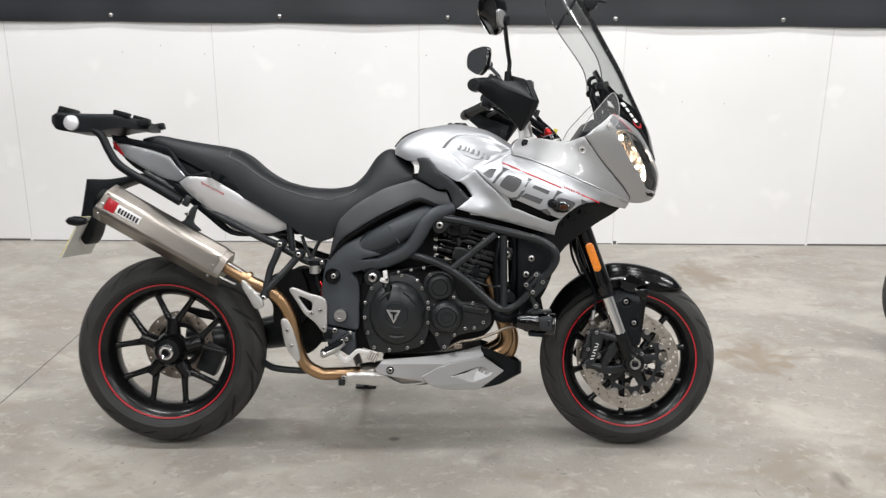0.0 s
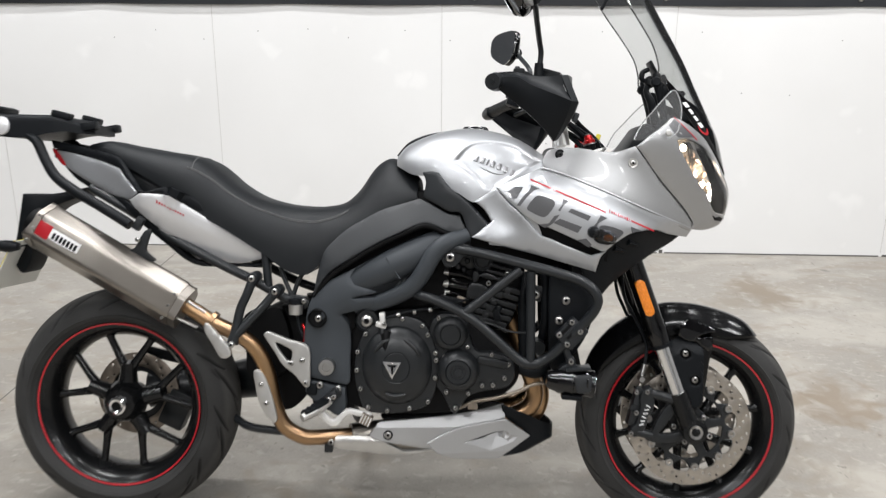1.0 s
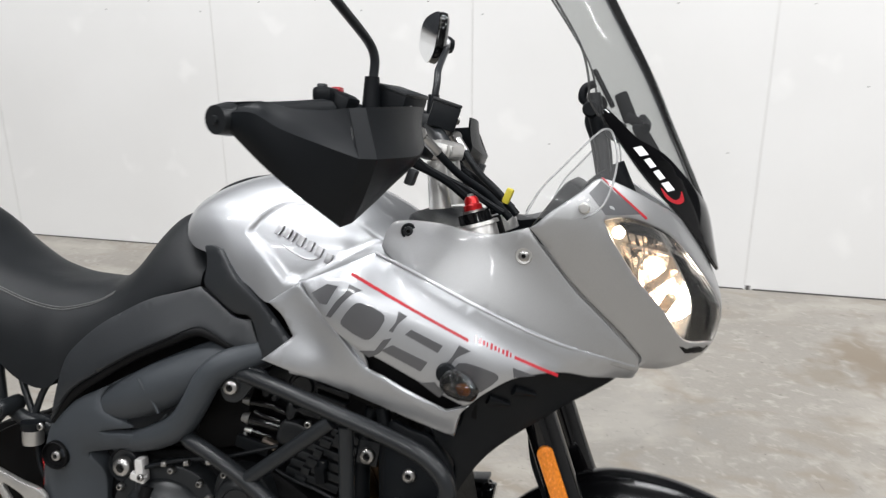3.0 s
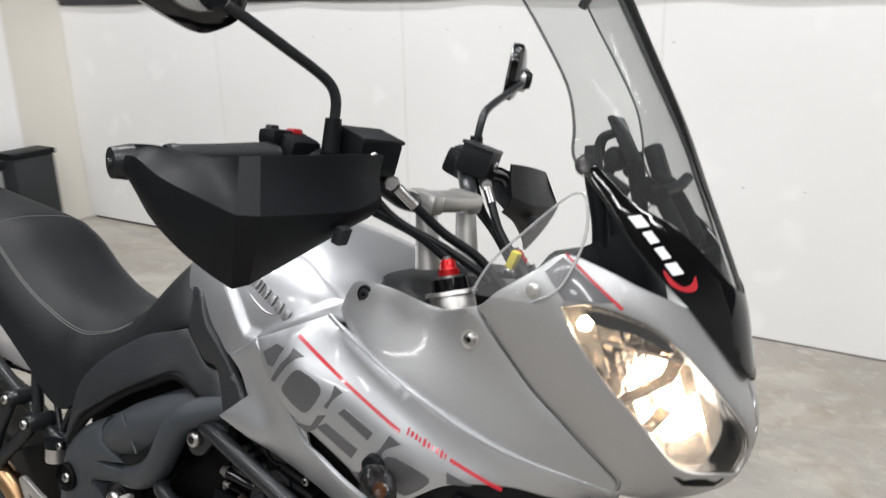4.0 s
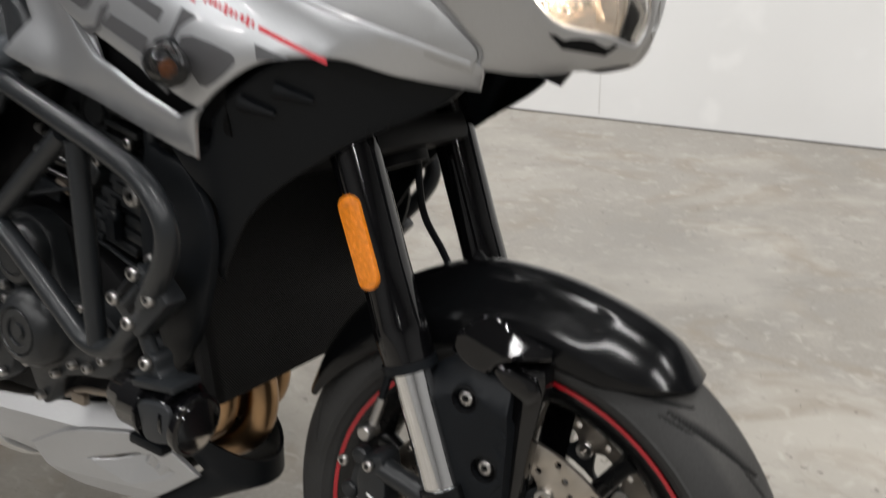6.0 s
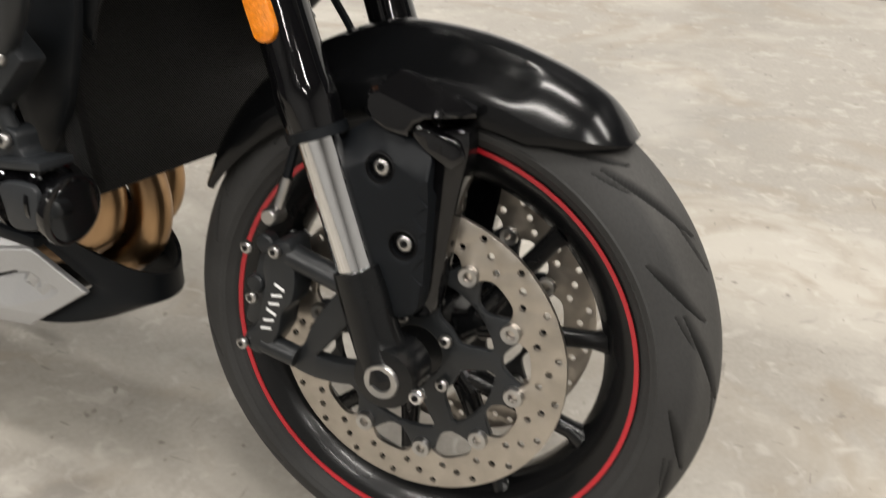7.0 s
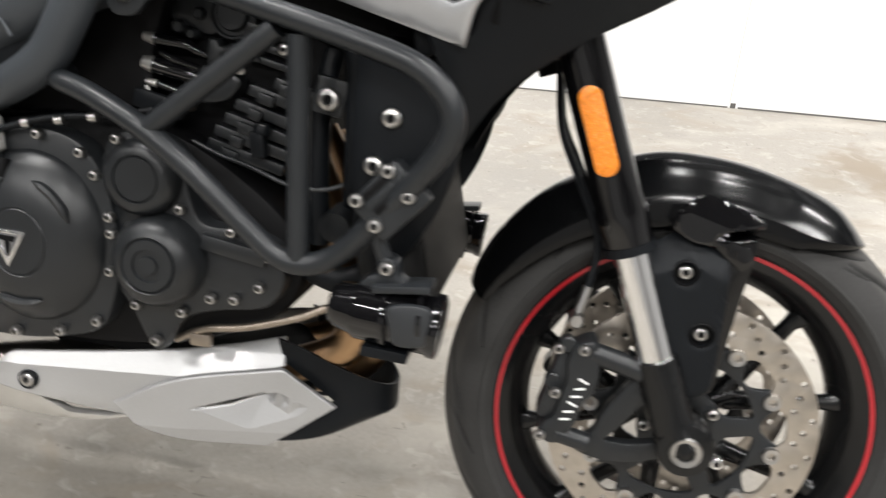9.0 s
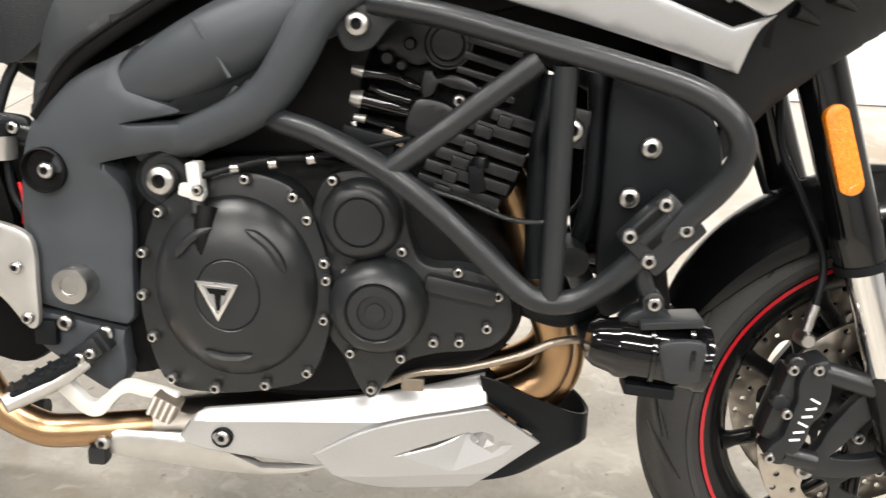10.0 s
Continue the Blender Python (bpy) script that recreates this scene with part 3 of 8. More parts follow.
def banner():
    """A long black sheet pinned along its lower hem, sagging a little between the studs."""
    bm = bmesh.new()
    rows = []
    # Upper rows are unseen, added up to the ceiling to keep reflections dark.
    zs = [1.355, 1.357, 1.362, 1.375, 1.40, 1.43, 1.5, 1.7, 2.0, 2.6, 3.4, 4.38]
    for i in range(181):
        x = SIDE_X + 0.02 + i * 0.06
        k = (x - 0.035) % 1.0
        sag = 0.004 * math.sin(math.pi * k) + 0.0015 * noise.noise((x * 3, 0, 0))
        row = []
        for j, z in enumerate(zs):
            bulge = 0.012 + 0.010 * math.sin(math.pi * k) * math.exp(-((z - 1.40) / 0.08) ** 2) + 0.006 * noise.noise((x * 2.1, z * 3, 4))
            if j == 0:
                bulge = 0.004
            row.append(bm.verts.new((x, WALL_Y - bulge, z - (sag if z < 1.45 else 0))))
        rows.append(row)
    for a, b in zip(rows, rows[1:]):
        for j in range(len(zs) - 1):
            bm.faces.new((a[j], b[j], b[j + 1], a[j + 1]))
    ob = part("banner", bm, BANNER)
    tagged(ob, "long plain black sheet pinned along the white wall", "banner")
    for i in range(-4, 7):
        s = part("stud", lathe([(0, -0.016), (0.008, -0.015), (0.013, -0.010), (0.015, 0)], 14), STEEL, ob, "round silver fixing stud")
        s.location = (0.037 + i * 0.9985, WALL_Y - 0.008, 1.392)
    return ob


banner()


def side_bay():
    """The return wall at the end of the boards, with its white reveal and the shutter's steel guide."""
    w1 = slab("wall_return", (SIDE_X - 0.2, 4.69, 0), (SIDE_X, WALL_Y - 0.003, 4.4), CREAM)
    tagged(w1, "cream painted return wall at the corner of the hall", "wall", kind="structure")
    w2 = slab("trim", (SIDE_X - 0.2, 4.515, 0), (SIDE_X + 0.012, 4.687, 4.4), WALL)
    tagged(w2, "white painted reveal board beside the roller shutter", "trim", kind="structure")
    guide = new("shutter_guide")
    guide.location = (SIDE_X, 4.31, 0)
    tagged(guide, "galvanised steel roller shutter guide with perforated strip", "shutter guide")
    part("channel_web", box((-0.09, 0.185, 2.1), (0.18, 0.02, 4.2), 0.002), GALV, guide)
    part("channel_flange", box((-0.025, 0.085, 2.1), (0.03, 0.20, 4.2), 0.002), GALV, guide)
    part("cover_plate", box((-0.09, -0.28, 2.1), (0.05, 0.56, 4.2), 0.002), GALV, guide)
    strip = part("perforated_strip", box((0.0, 0.15, 2.1), (0.008, 0.05, 4.2), 0.001), FRAME, guide, "dark perforated steel strip")
    dots = bmesh.new()
    for i in range(52):
        for k in (-1, 1):
            add(dots, lathe([(0, -0.001), (0.006, -0.001), (0.006, 0.002)], 8), pose(0.0045, 0.15 + k * 0.012, 0.15 + i * 0.07, 0, 0, 90))
    tagged(part("slot_row", dots, GALV, guide), kind="stuff")
    part("clip_block", box((0.015, 0.15, 0.97), (0.03, 0.035, 0.12), 0.005), WHITE, guide, "white plastic clip")
    k = new("isolator_switch")
    k.location = (SIDE_X - 0.03, 4.40, 1.42)
    tagged(k, "grey isolator box with a red knob on the shutter frame", "switch")
    part("switch_box", box((0, 0, 0), (0.06, 0.10, 0.20), 0.006), GALV, k)
    part("knob", moved(lathe([(0, -0.07), (0.03, -0.068), (0.036, -0.05), (0.03, -0.01), (0.03, 0)], 20), pose(0.03, -0.03, -0.03, 0, 0, 90)), RED_ANOD, k, "red turning knob")
    part("warning_label", box((0.033, 0.015, 0.10), (0.003, 0.05, 0.16), 0.0005), YELLOW, k, "yellow warning sticker")
    part("label_mark", box((0.036, 0.015, 0.09), (0.002, 0.016, 0.10), 0.0005), PLASTIC, k)
    sh = slab("roller_shutter", (SIDE_X - 0.17, -3.0, 0.0), (SIDE_X - 0.13, 4.28, 4.2), SHUTTER)
    tagged(sh, "closed dark roller shutter with flat slats", "shutter", kind="structure")
    for i in range(46):
        sl = part("slat", box((SIDE_X - 0.126, 0.6, 0.05 + i * 0.09), (0.012, 7.2, 0.082), 0.004), SHUTTER, sh) if i == 0 else again(sl0, pose(0, 0, 0.09 * i), sh)
        if i == 0:
            sl0 = sl
        sl.matrix_parent_inverse = sh.matrix_basis.inverted()


side_bay()


def storage_box():
    """A dark box standing by the return wall."""
    b = new("storage_box")
    b.location = (-3.84, 4.63, 0)
    tagged(b, "dark grey plastic storage box standing by the wall", "box")
    part("body", box((0, 0, 0.25), (0.16, 0.26, 0.50), 0.012), PLASTIC_GREY, b)
    part("lid", box((0, 0, 0.515), (0.18, 0.28, 0.035), 0.008), PLASTIC, b)


storage_box()
# saw-cut joint across the floor
part("saw_cut", box((-1.632, -0.9, 0.0003), (0.004, 11.9, 0.0012), 0), PLINTH, floor_ob, smooth=False).matrix_parent_inverse = floor_ob.matrix_basis.inverted()


# ---- the motorcycle: stands on its side stand, leaning away ----
bike = new("motorcycle")
bike.matrix_world = pose(-0.905, 2.523, 0, -12.4, 0, 0)
tagged(bike, "silver and black sports touring motorcycle leaning on its side stand", "motorcycle")
REAR, FRONT = Vector((0.004, 0, 0.316)), Vector((1.542, 0, 0.293))


def groove(ph, s, lanes):
    """Depth of the tread pattern at a phase round the tyre and a place across it."""
    d = 0.0
    for shift, s0, s1, p0, p1, wid in lanes:
        p = (ph + shift) % 1.0
        if p0 <= p <= p1:
            q = (p - p0) / (p1 - p0)
            mid = s0 + (s1 - s0) * q ** 0.75
            body = wid * (0.25 + 0.75 * math.sin(math.pi * q) ** 0.8)
            d = max(d, 1.0 - min(abs(abs(s) - mid) / body, 1.0) ** 2.5)
    return d


def tyre_mesh(R, r_in, half, repeat, lanes, nr=840, nc=140):
    """A tyre with a round crown, shoulders, side walls and cut grooves."""
    bm, rings = bmesh.new(), []
    wear_shade = bm.verts.layers.float.new("wear_shade")
    crown = R - r_in
    for k in range(nr):
        a = 2 * math.pi * k / nr
        row = []
        for j in range(nc + 1):
            s = -1 + 2 * j / nc
            t = s * 1.62
            y = half * math.sin(max(min(t, 1.62), -1.62)) / math.sin(1.57)
            fall = 1 - math.cos(min(abs(t), 1.57))
            if abs(s) > 0.80:
                q = (abs(s) - 0.80) / 0.20
                y = math.copysign(half * (0.965 + 0.035 * math.cos(q * 2.2)) * (1 - 0.20 * q ** 1.6), s)
                if 0.36 < q < 0.47 or 0.76 < q < 0.86:
                    y *= 1.013
                fall = (1 - math.cos(0.80 * 1.62)) + q * (1.0 - (1 - math.cos(0.80 * 1.62)))
            rr = R - crown * fall
            cut = groove(((a / (2 * math.pi)) * repeat + (0.5 if s > 0 else 0)) % 1.0, s, lanes) if abs(s) < 0.76 else 0.0
            rr -= 0.0065 * cut
            v = bm.verts.new((rr * math.cos(a), y, rr * math.sin(a)))
            # crown scuffing raises the value; groove depth lowers it, painting in the grooves' shade
            v[wear_shade] = (0.5 + 0.5 * min(max((0.52 - abs(s)) / 0.10, 0), 1)) * (1 - min(cut * 1.5, 1))
            row.append(v)
        rings.append(row)
    for k in range(nr):
        a, b = rings[k], rings[(k + 1) % nr]
        for j in range(nc):
            bm.faces.new((a[j], a[j + 1], b[j + 1], b[j]))
    return bm


def wheel(name, centre, R, half, label, angle0, spread, split, disc_side):
    w = new(name)
    w.parent = bike
    w.location = centre
    w["label"] = label
    lanes = [(0.0, 0.10, 0.52, 0.03, 0.66, 0.052), (0.48, 0.30, 0.68, 0.05, 0.52, 0.046), (0.24, 0.08, 0.26, 0.06, 0.40, 0.020), (0.66, 0.46, 0.60, 0.10, 0.34, 0.016)]
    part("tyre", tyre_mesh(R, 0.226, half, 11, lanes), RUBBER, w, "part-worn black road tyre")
    # raised ribs and moulded bars on the side wall
    rim_h = half * 0.78
    prof = [(0.2265, -rim_h), (0.2285, -rim_h + 0.004), (0.226, -rim_h + 0.012), (0.214, -rim_h + 0.016), (0.204, -rim_h * 0.55), (0.198, -rim_h * 0.2), (0.198, rim_h * 0.2), (0.204, rim_h * 0.55), (0.214, rim_h - 0.016), (0.226, rim_h - 0.012), (0.2285, rim_h - 0.004), (0.2265, rim_h), (0.214, rim_h - 0.004), (0.200, rim_h * 0.70), (0.186, rim_h * 0.35), (0.184, 0), (0.186, -rim_h * 0.35), (0.200, -rim_h * 0.70), (0.214, -rim_h + 0.004)]
    part("rim", lathe(prof, 96, True), RIM, w, "gloss black cast wheel rim")
    for sgn in (-1, 1):
        band = [(0.2202, sgn * (rim_h - 0.0002)), (0.2248, sgn * (rim_h + 0.0011)), (0.2248, sgn * (rim_h - 0.0010)), (0.2206, sgn * (rim_h - 0.0025))]
        part("rim_tape", lathe(band, 96, True), RED, w, "thin red rim stripe")
    # five forked spokes
    hub = [(0.0, -0.055), (0.030, -0.055), (0.034, -0.05), (0.038, -0.035), (0.040, 0.035), (0.036, 0.05), (0.0, 0.05)]
    part("hub", lathe(hub, 32), RIM, w)
    sp = bmesh.new()
    yo = -0.012 if split > 0.06 else 0.0
    add(sp, tube([(0.026, yo, 0), (split * 0.7, yo - 0.004, 0), (split, yo - 0.006, 0)], [0.030, 0.023, 0.021] if split > 0.1 else [0.020, 0.015, 0.014], 10, 4), Matrix.Identity(4))
    for sgn in (-1, 1):
        ca, sa = math.cos(sgn * spread), math.sin(sgn * spread)
        add(sp, tube([(split * 0.80, yo - 0.005, sgn * 0.005), (split * 0.4 + 0.088 * ca, yo - 0.004, sgn * 0.0025 + 0.088 * sa), (0.176 * ca, yo, 0.176 * sa), (0.192 * ca, yo, 0.192 * sa)], [0.0135, 0.0105, 0.0100, 0.0150], 10, straight=True))
    sp0 = part("spoke", sp, RIM, w, "gloss black forked spoke")
    for i in range(5):
        m = pose(0, 0, 0, 0, -angle0 - 72 * i, 0)
        if i == 0:
            sp0.matrix_basis = m
        else:
            again(sp0, m)
    return w


def brake_disc(parent, r, r_in, y, thick, bobbins, holes, rb, y_dir=-1):
    """A drilled disc on a black carrier with steel bobbins."""
    # the band's inner edge carries a round lug at each bobbin
    inner = []
    for i in range(144):
        a = 2 * math.pi * i / 144
        lug = max((0.5 + 0.5 * math.cos((a - radians(26.5)) * bobbins)) ** 3 if bobbins else 0.0, 0.0)
        rr = r_in - 0.021 * lug
        inner.append((rr * math.cos(a), rr * math.sin(a)))
    hl = [inner]
    for i in range(holes):
        a = 2 * math.pi * i / holes
        rr = r_in + (r - r_in) * (0.24, 0.50, 0.78)[i % 3]
        hl.append(ring_pts(rr * math.cos(a), rr * math.sin(a), 0.0037, 8))
    d = part("brake_disc", plate(ring_pts(0, 0, r, 96), -y_dir * 0 + y, thick, 0.0006, hl, spl=False), DISC if bobbins else TARNISH, parent, "drilled steel brake disc")
    if not bobbins:
        return d
    # carrier: a star whose arms reach the bobbins, with open windows
    turn = radians(26.5)
    loop = []
    for i in range(bobbins * 8):
        a = 2 * math.pi * i / (bobbins * 8) + turn
        rr = (rb + 0.011, rb + 0.009, rb - 0.006, rb - 0.015, rb - 0.017, rb - 0.015, rb - 0.006, rb + 0.009)[i % 8]
        loop.append((rr * math.cos(a), rr * math.sin(a)))
    win = []
    for i in range(5):
        a = 2 * math.pi * (i + 0.5) / 5 + turn - radians(18)
        win.append([(q * math.cos(a + t), q * math.sin(a + t)) for q, t in ((0.053, -0.34), (0.070, -0.45), (rb - 0.024, -0.46), (rb - 0.023, 0.0), (rb - 0.024, 0.46), (0.070, 0.45), (0.053, 0.34), (0.051, 0.0))])
    c = part("disc_carrier", sheet(loop, flat(y - 0.001), 0.006, 0, 0.0015, [ring_pts(0, 0, 0.030, 24)] + win, 3, core=(0, 5, 0)), ENGINE, d, "black disc carrier")
    b0 = None
    for i in range(bobbins):
        a = 2 * math.pi * i / bobbins + turn
        p = (rb * math.cos(a), -y, rb * math.sin(a))
        if b0 is None:
            b0 = part("bobbin", lathe([(0.0045, -0.001), (0.005, -0.0055), (0.0095, -0.006), (0.0105, -0.004), (0.0105, 0.006)], 18), STEEL, d, "steel disc bobbin")
            b0.location = p
        else:
            again(b0, Matrix.Translation(p))
    bolts([(0.043 * math.cos(2 * math.pi * (i + 0.5) / 5), -y - 0.004, 0.043 * math.sin(2 * math.pi * (i + 0.5) / 5)) for i in range(5)], 0.007, 0.006, STEEL, d)
    return d


rear = wheel("rear_wheel", REAR, 0.314, 0.090, "black five-spoke rear wheel with a red rim stripe", 86, radians(18), 0.108, 0)
front = wheel("front_wheel", FRONT, 0.295, 0.060, "black ten-spoke front wheel with a red rim stripe", 30.5, radians(18), 0.075, -1)
brake_disc(front, 0.160, 0.124, 0.062, 0.005, 10, 60, 0.1112)
brake_disc(front, 0.160, 0.124, -0.063, 0.005, 10, 60, 0.1112)
brake_disc(rear, 0.118, 0.078, -0.060, 0.005, 0, 30, 0.07)
# rear hub nut and its dark cone
part("hub_cone", lathe([(0.060, -0.02), (0.050, -0.055), (0.040, -0.068), (0.030, -0.070), (0.0, -0.070)], 40), RIM, rear)
part("hub_nut", lathe([(0.012, -0.066), (0.013, -0.086), (0.019, -0.088), (0.0245, -0.084), (0.0255, -0.070), (0.0255, -0.06)], 28), CHROME, rear, "large polished hub nut")
part("nut_core", lathe([(0.0, -0.080), (0.0125, -0.078), (0.0125, -0.06)], 20), ENGINE_DARK, rear)
# swing arm on the far side, with the sprocket and caliper
sw = part("swing_arm", tube([(0.02, 0.115, 0.316), (0.18, 0.13, 0.33), (0.34, 0.11, 0.36), (0.50, 0.05, 0.40)], [0.055, 0.05, 0.06, 0.07], 16, 6), ENGINE, bike, "black single-sided swing arm")
part("sprocket", moved(plate([( (0.105 if i % 2 else 0.096) * math.cos(math.pi * i / 44), (0.105 if i % 2 else 0.096) * math.sin(math.pi * i / 44)) for i in range(88)], -0.075, 0.006, 0, [ring_pts(0, 0, 0.06, 30)], spl=False), Matrix.Translation(REAR)), ENGINE, bike, "dark chain sprocket")
part("rear_caliper", box((0.115, 0.075, 0.27), (0.075, 0.05, 0.11), 0.012, (0, 25, 0)), ENGINE, bike, "black rear brake caliper")
part("chain_guard", box((0.16, 0.085, 0.405), (0.30, 0.012, 0.03), 0.004, (0, 12, 0)), PLASTIC, bike, "black chain guard")
part("side_stand", tube([(0.60, 0.13, 0.30), (0.61, 0.27, 0.20), (0.62, 0.415, 0.102)], [0.016, 0.014, 0.013], 12, 4), ENGINE, bike, "black side stand")
part("stand_foot", box((0.62, 0.42, 0.0975), (0.08, 0.05, 0.008), 0.003, (12.4, 0, 0)), ENGINE, bike)
part("chain_hugger", plate([(0.345, 0.565), (0.42, 0.590), (0.50, 0.585), (0.54, 0.50), (0.53, 0.38), (0.47, 0.31), (0.40, 0.33), (0.375, 0.42), (0.365, 0.50)], 0.055, 0.05, 0.008), ENGINE_DARK, bike, "black linkage and hugger behind the wheel")
part("centre_bar", tube([(0.31, -0.02, 0.275), (0.36, -0.06, 0.262), (0.45, -0.08, 0.258), (0.50, -0.08, 0.262)], 0.011, 12), BAR, bike, "black tube below the swing arm")

# ---- front fork ----
# the fork's slope in the side view
AX = Vector((math.sin(radians(-20.5)), 0, math.cos(radians(-20.5))))


def along(z, y):
    """The fork tube's axis at height z."""
    return Vector((1.4935 + (0.40 - z) * math.tan(radians(20.5)), y, z))


for sgn in (-1, 1):
    fk = new("fork_leg")
    fk.parent = bike
    y = 0.106 * sgn
    up = part("outer_tube", tube([along(0.90, y), along(0.62, y), along(0.565, y), along(0.558, y), along(0.545, y), along(0.522, y)], [0.0265, 0.0265, 0.0275, 0.0290, 0.0290, 0.0275], 24, straight=True), GLOSS, fk, "gloss black upper fork tube")
    part("seal_ring", tube([along(0.523, y), along(0.514, y)], 0.0295, 24, straight=True), PLASTIC, fk)
    part("inner_tube", tube([along(0.53, y), along(0.385, y)], 0.0205, 24, straight=True), CHROME, fk, "polished chrome inner fork tube")
    lower = tube([along(0.395, y), along(0.37, y), (1.522, y * 1.03, 0.325), (1.540, y * 1.04, 0.297)], [0.0245, 0.026, 0.025, 0.030], 18, 4)
    add(lower, moved(lathe([(0.0, -0.024), (0.016, -0.024), (0.031, -0.021), (0.033, -0.012), (0.033, 0.02), (0, 0.02)], 28), pose(1.540, y * 1.04, 0.297) @ (Matrix.Identity(4) if sgn < 0 else pose(0, 0, 0, 0, 0, 180))))
    part("fork_bottom", lower, RIM, fk, "satin black fork bottom")
    part("axle_end", moved(lathe([(0.010, -0.019), (0.011, -0.0265), (0.017, -0.0275), (0.0185, -0.024), (0.0185, -0.01)], 6 if False else 24), pose(1.540, y * 1.04, 0.297) @ (Matrix.Identity(4) if sgn < 0 else pose(0, 0, 0, 0, 0, 180))), STEEL, fk, "hollow steel axle end")
    part("axle_bore", moved(lathe([(0.0, -0.0195), (0.0105, -0.0215)], 6), pose(1.540, y * 1.04, 0.297) @ (Matrix.Identity(4) if sgn < 0 else pose(0, 0, 0, 0, 0, 180))), ENGINE_DARK, fk)
    bolts([(1.575, y * 1.06 - 0.012, 0.288)], 0.008, 0.010, CHROME, fk)
    # guard plate beside the tube
    gd = sheet([(1.462, 0.516, True), (1.500, 0.540, True), (1.548, 0.524, True), (1.561, 0.510), (1.562, 0.443), (1.561, 0.370), (1.550, 0.354), (1.521, 0.350), (1.508, 0.374), (1.488, 0.440)], lambda a, b: (a, -0.107 + 0.55 * max(b - 0.506 + 0.35 * abs(a - 1.52), 0), b), 0.030, 0.008, 0.004, [ring_pts(1.514, 0.496, 0.013, 16), ring_pts(1.541, 0.427, 0.013, 16)], 3, core=(1.52, 5, 0.45), creases=[[(1.4905 + 0.0059 * k, 0.506 - 0.35 * abs(0.0059 * k - 0.0295)) for k in range(11)]])
    if sgn > 0:
        gd = mirrored(gd)
    g = part("fork_guard", gd, PLASTIC, fk, "matt black fork guard plate")
    if sgn < 0:
        for gx, gz in ((1.514, 0.496), (1.541, 0.427)):
            part("screw_well", moved(lathe([(0.0, 0.009), (0.0128, 0.009), (0.0135, 0.0), (0.0150, 0.001), (0.0150, 0.012)], 20), pose(gx, -0.107, gz)), ENGINE_DARK, g)
        bolts([(1.514, -0.099, 0.496), (1.541, -0.099, 0.427)], 0.0085, 0.005, STEEL, g)
    bk = plate([(1.545, 0.530, True), (1.588, 0.540, True), (1.590, 0.520), (1.581, 0.460), (1.574, 0.400), (1.566, 0.352), (1.540, 0.350)], 0.084, 0.022, 0.004)
    if sgn > 0:
        bk = mirrored(bk)
    part("guard_stay", bk, GLOSS, fk, "gloss black mudguard stay")
    # four-pot caliper behind the leg
    cl = sheet([(1.410, 0.404), (1.426, 0.409), (1.433, 0.396), (1.436, 0.367), (1.431, 0.344), (1.421, 0.330), (1.416, 0.306), (1.400, 0.280), (1.385, 0.277), (1.373, 0.289), (1.378, 0.302), (1.388, 0.312), (1.392, 0.325), (1.396, 0.344), (1.399, 0.360), (1.397, 0.377), (1.402, 0.396)], flat(0.121), 0.034, 0.012, 0.006, core=(1.42, 5, 0.34))
    if sgn > 0:
        cl = mirrored(cl)
    c = part("brake_caliper", cl, ENGINE, fk, "black four-piston brake caliper")
    arms = tube([(1.425, y * 1.03, 0.392), (1.476, y * 1.03, 0.379), (1.506, y, 0.370)], [0.0130, 0.0130, 0.015], 16, 4)
    add(arms, tube([(1.394, y * 1.05, 0.289), (1.432, y * 1.03, 0.280)], [0.0115, 0.0115], 14, straight=True))
    pl = plate([(1.416, 0.270), (1.436, 0.294), (1.447, 0.321), (1.478, 0.366), (1.510, 0.372), (1.532, 0.335), (1.534, 0.285), (1.500, 0.264), (1.450, 0.258)], 0.106, 0.014, 0.003, [[(1.452, 0.284, True), (1.468, 0.304), (1.490, 0.335, True), (1.508, 0.330), (1.516, 0.292, True), (1.480, 0.284)]])
    if sgn > 0:
        pl = mirrored(pl)
    add(arms, pl)
    part("caliper_bracket", arms, ENGINE, c)
    if sgn < 0:
        for i in range(6):
            part("lettering_bar", box((1.4025 + i * 0.0032, -0.1215, 0.311 + i * 0.0098), (0.0120, 0.0012, 0.0024), 0, (0, (-8, -10, 24, -8, -10, 26)[i], 0)), WHITE, c)
        part("caliper_back", box((1.392, -0.090, 0.345), (0.030, 0.04, 0.090), 0.008, (0, 14, 0)), ENGINE, c)
        for bx, bz in ((1.386, 0.398), (1.374, 0.352)):
            part("piston_cap", moved(lathe([(0, -0.004), (0.008, -0.004), (0.010, -0.002), (0.010, 0.01)], 16), pose(bx + 0.010, -0.110, bz)), ENGINE, c)
        bolts([(1.386, -0.126, 0.398), (1.376, -0.122, 0.288), (1.388, -0.122, 0.343), (1.415, -0.122, 0.398)], 0.0065, 0.006, STEEL, c)
        part("banjo", moved(lathe([(0, -0.012), (0.007, -0.012), (0.009, -0.009), (0.009, 0.01)], 12), pose(1.402, -0.105, 0.428)), STEEL, c)
    # flexible hose and sensor wire
    part("brake_hose", tube([(1.402, y * 0.95, 0.43), (1.412, y * 0.9, 0.47), (1.415, y * 0.8, 0.52), (1.385, y * 0.7, 0.585), (1.36, y * 0.55, 0.64), (1.35, y * 0.5, 0.72)], 0.0045, 8), PLASTIC, fk, "black brake hose")
    part("hose_end", tube([(1.402, y * 0.95, 0.428), (1.411, y * 0.9, 0.465)], 0.0062, 10, straight=True), STEEL, fk)
    # orange side reflector
    rf = bmesh.new()
    a0, a1 = along(0.688, 0), along(0.598, 0)
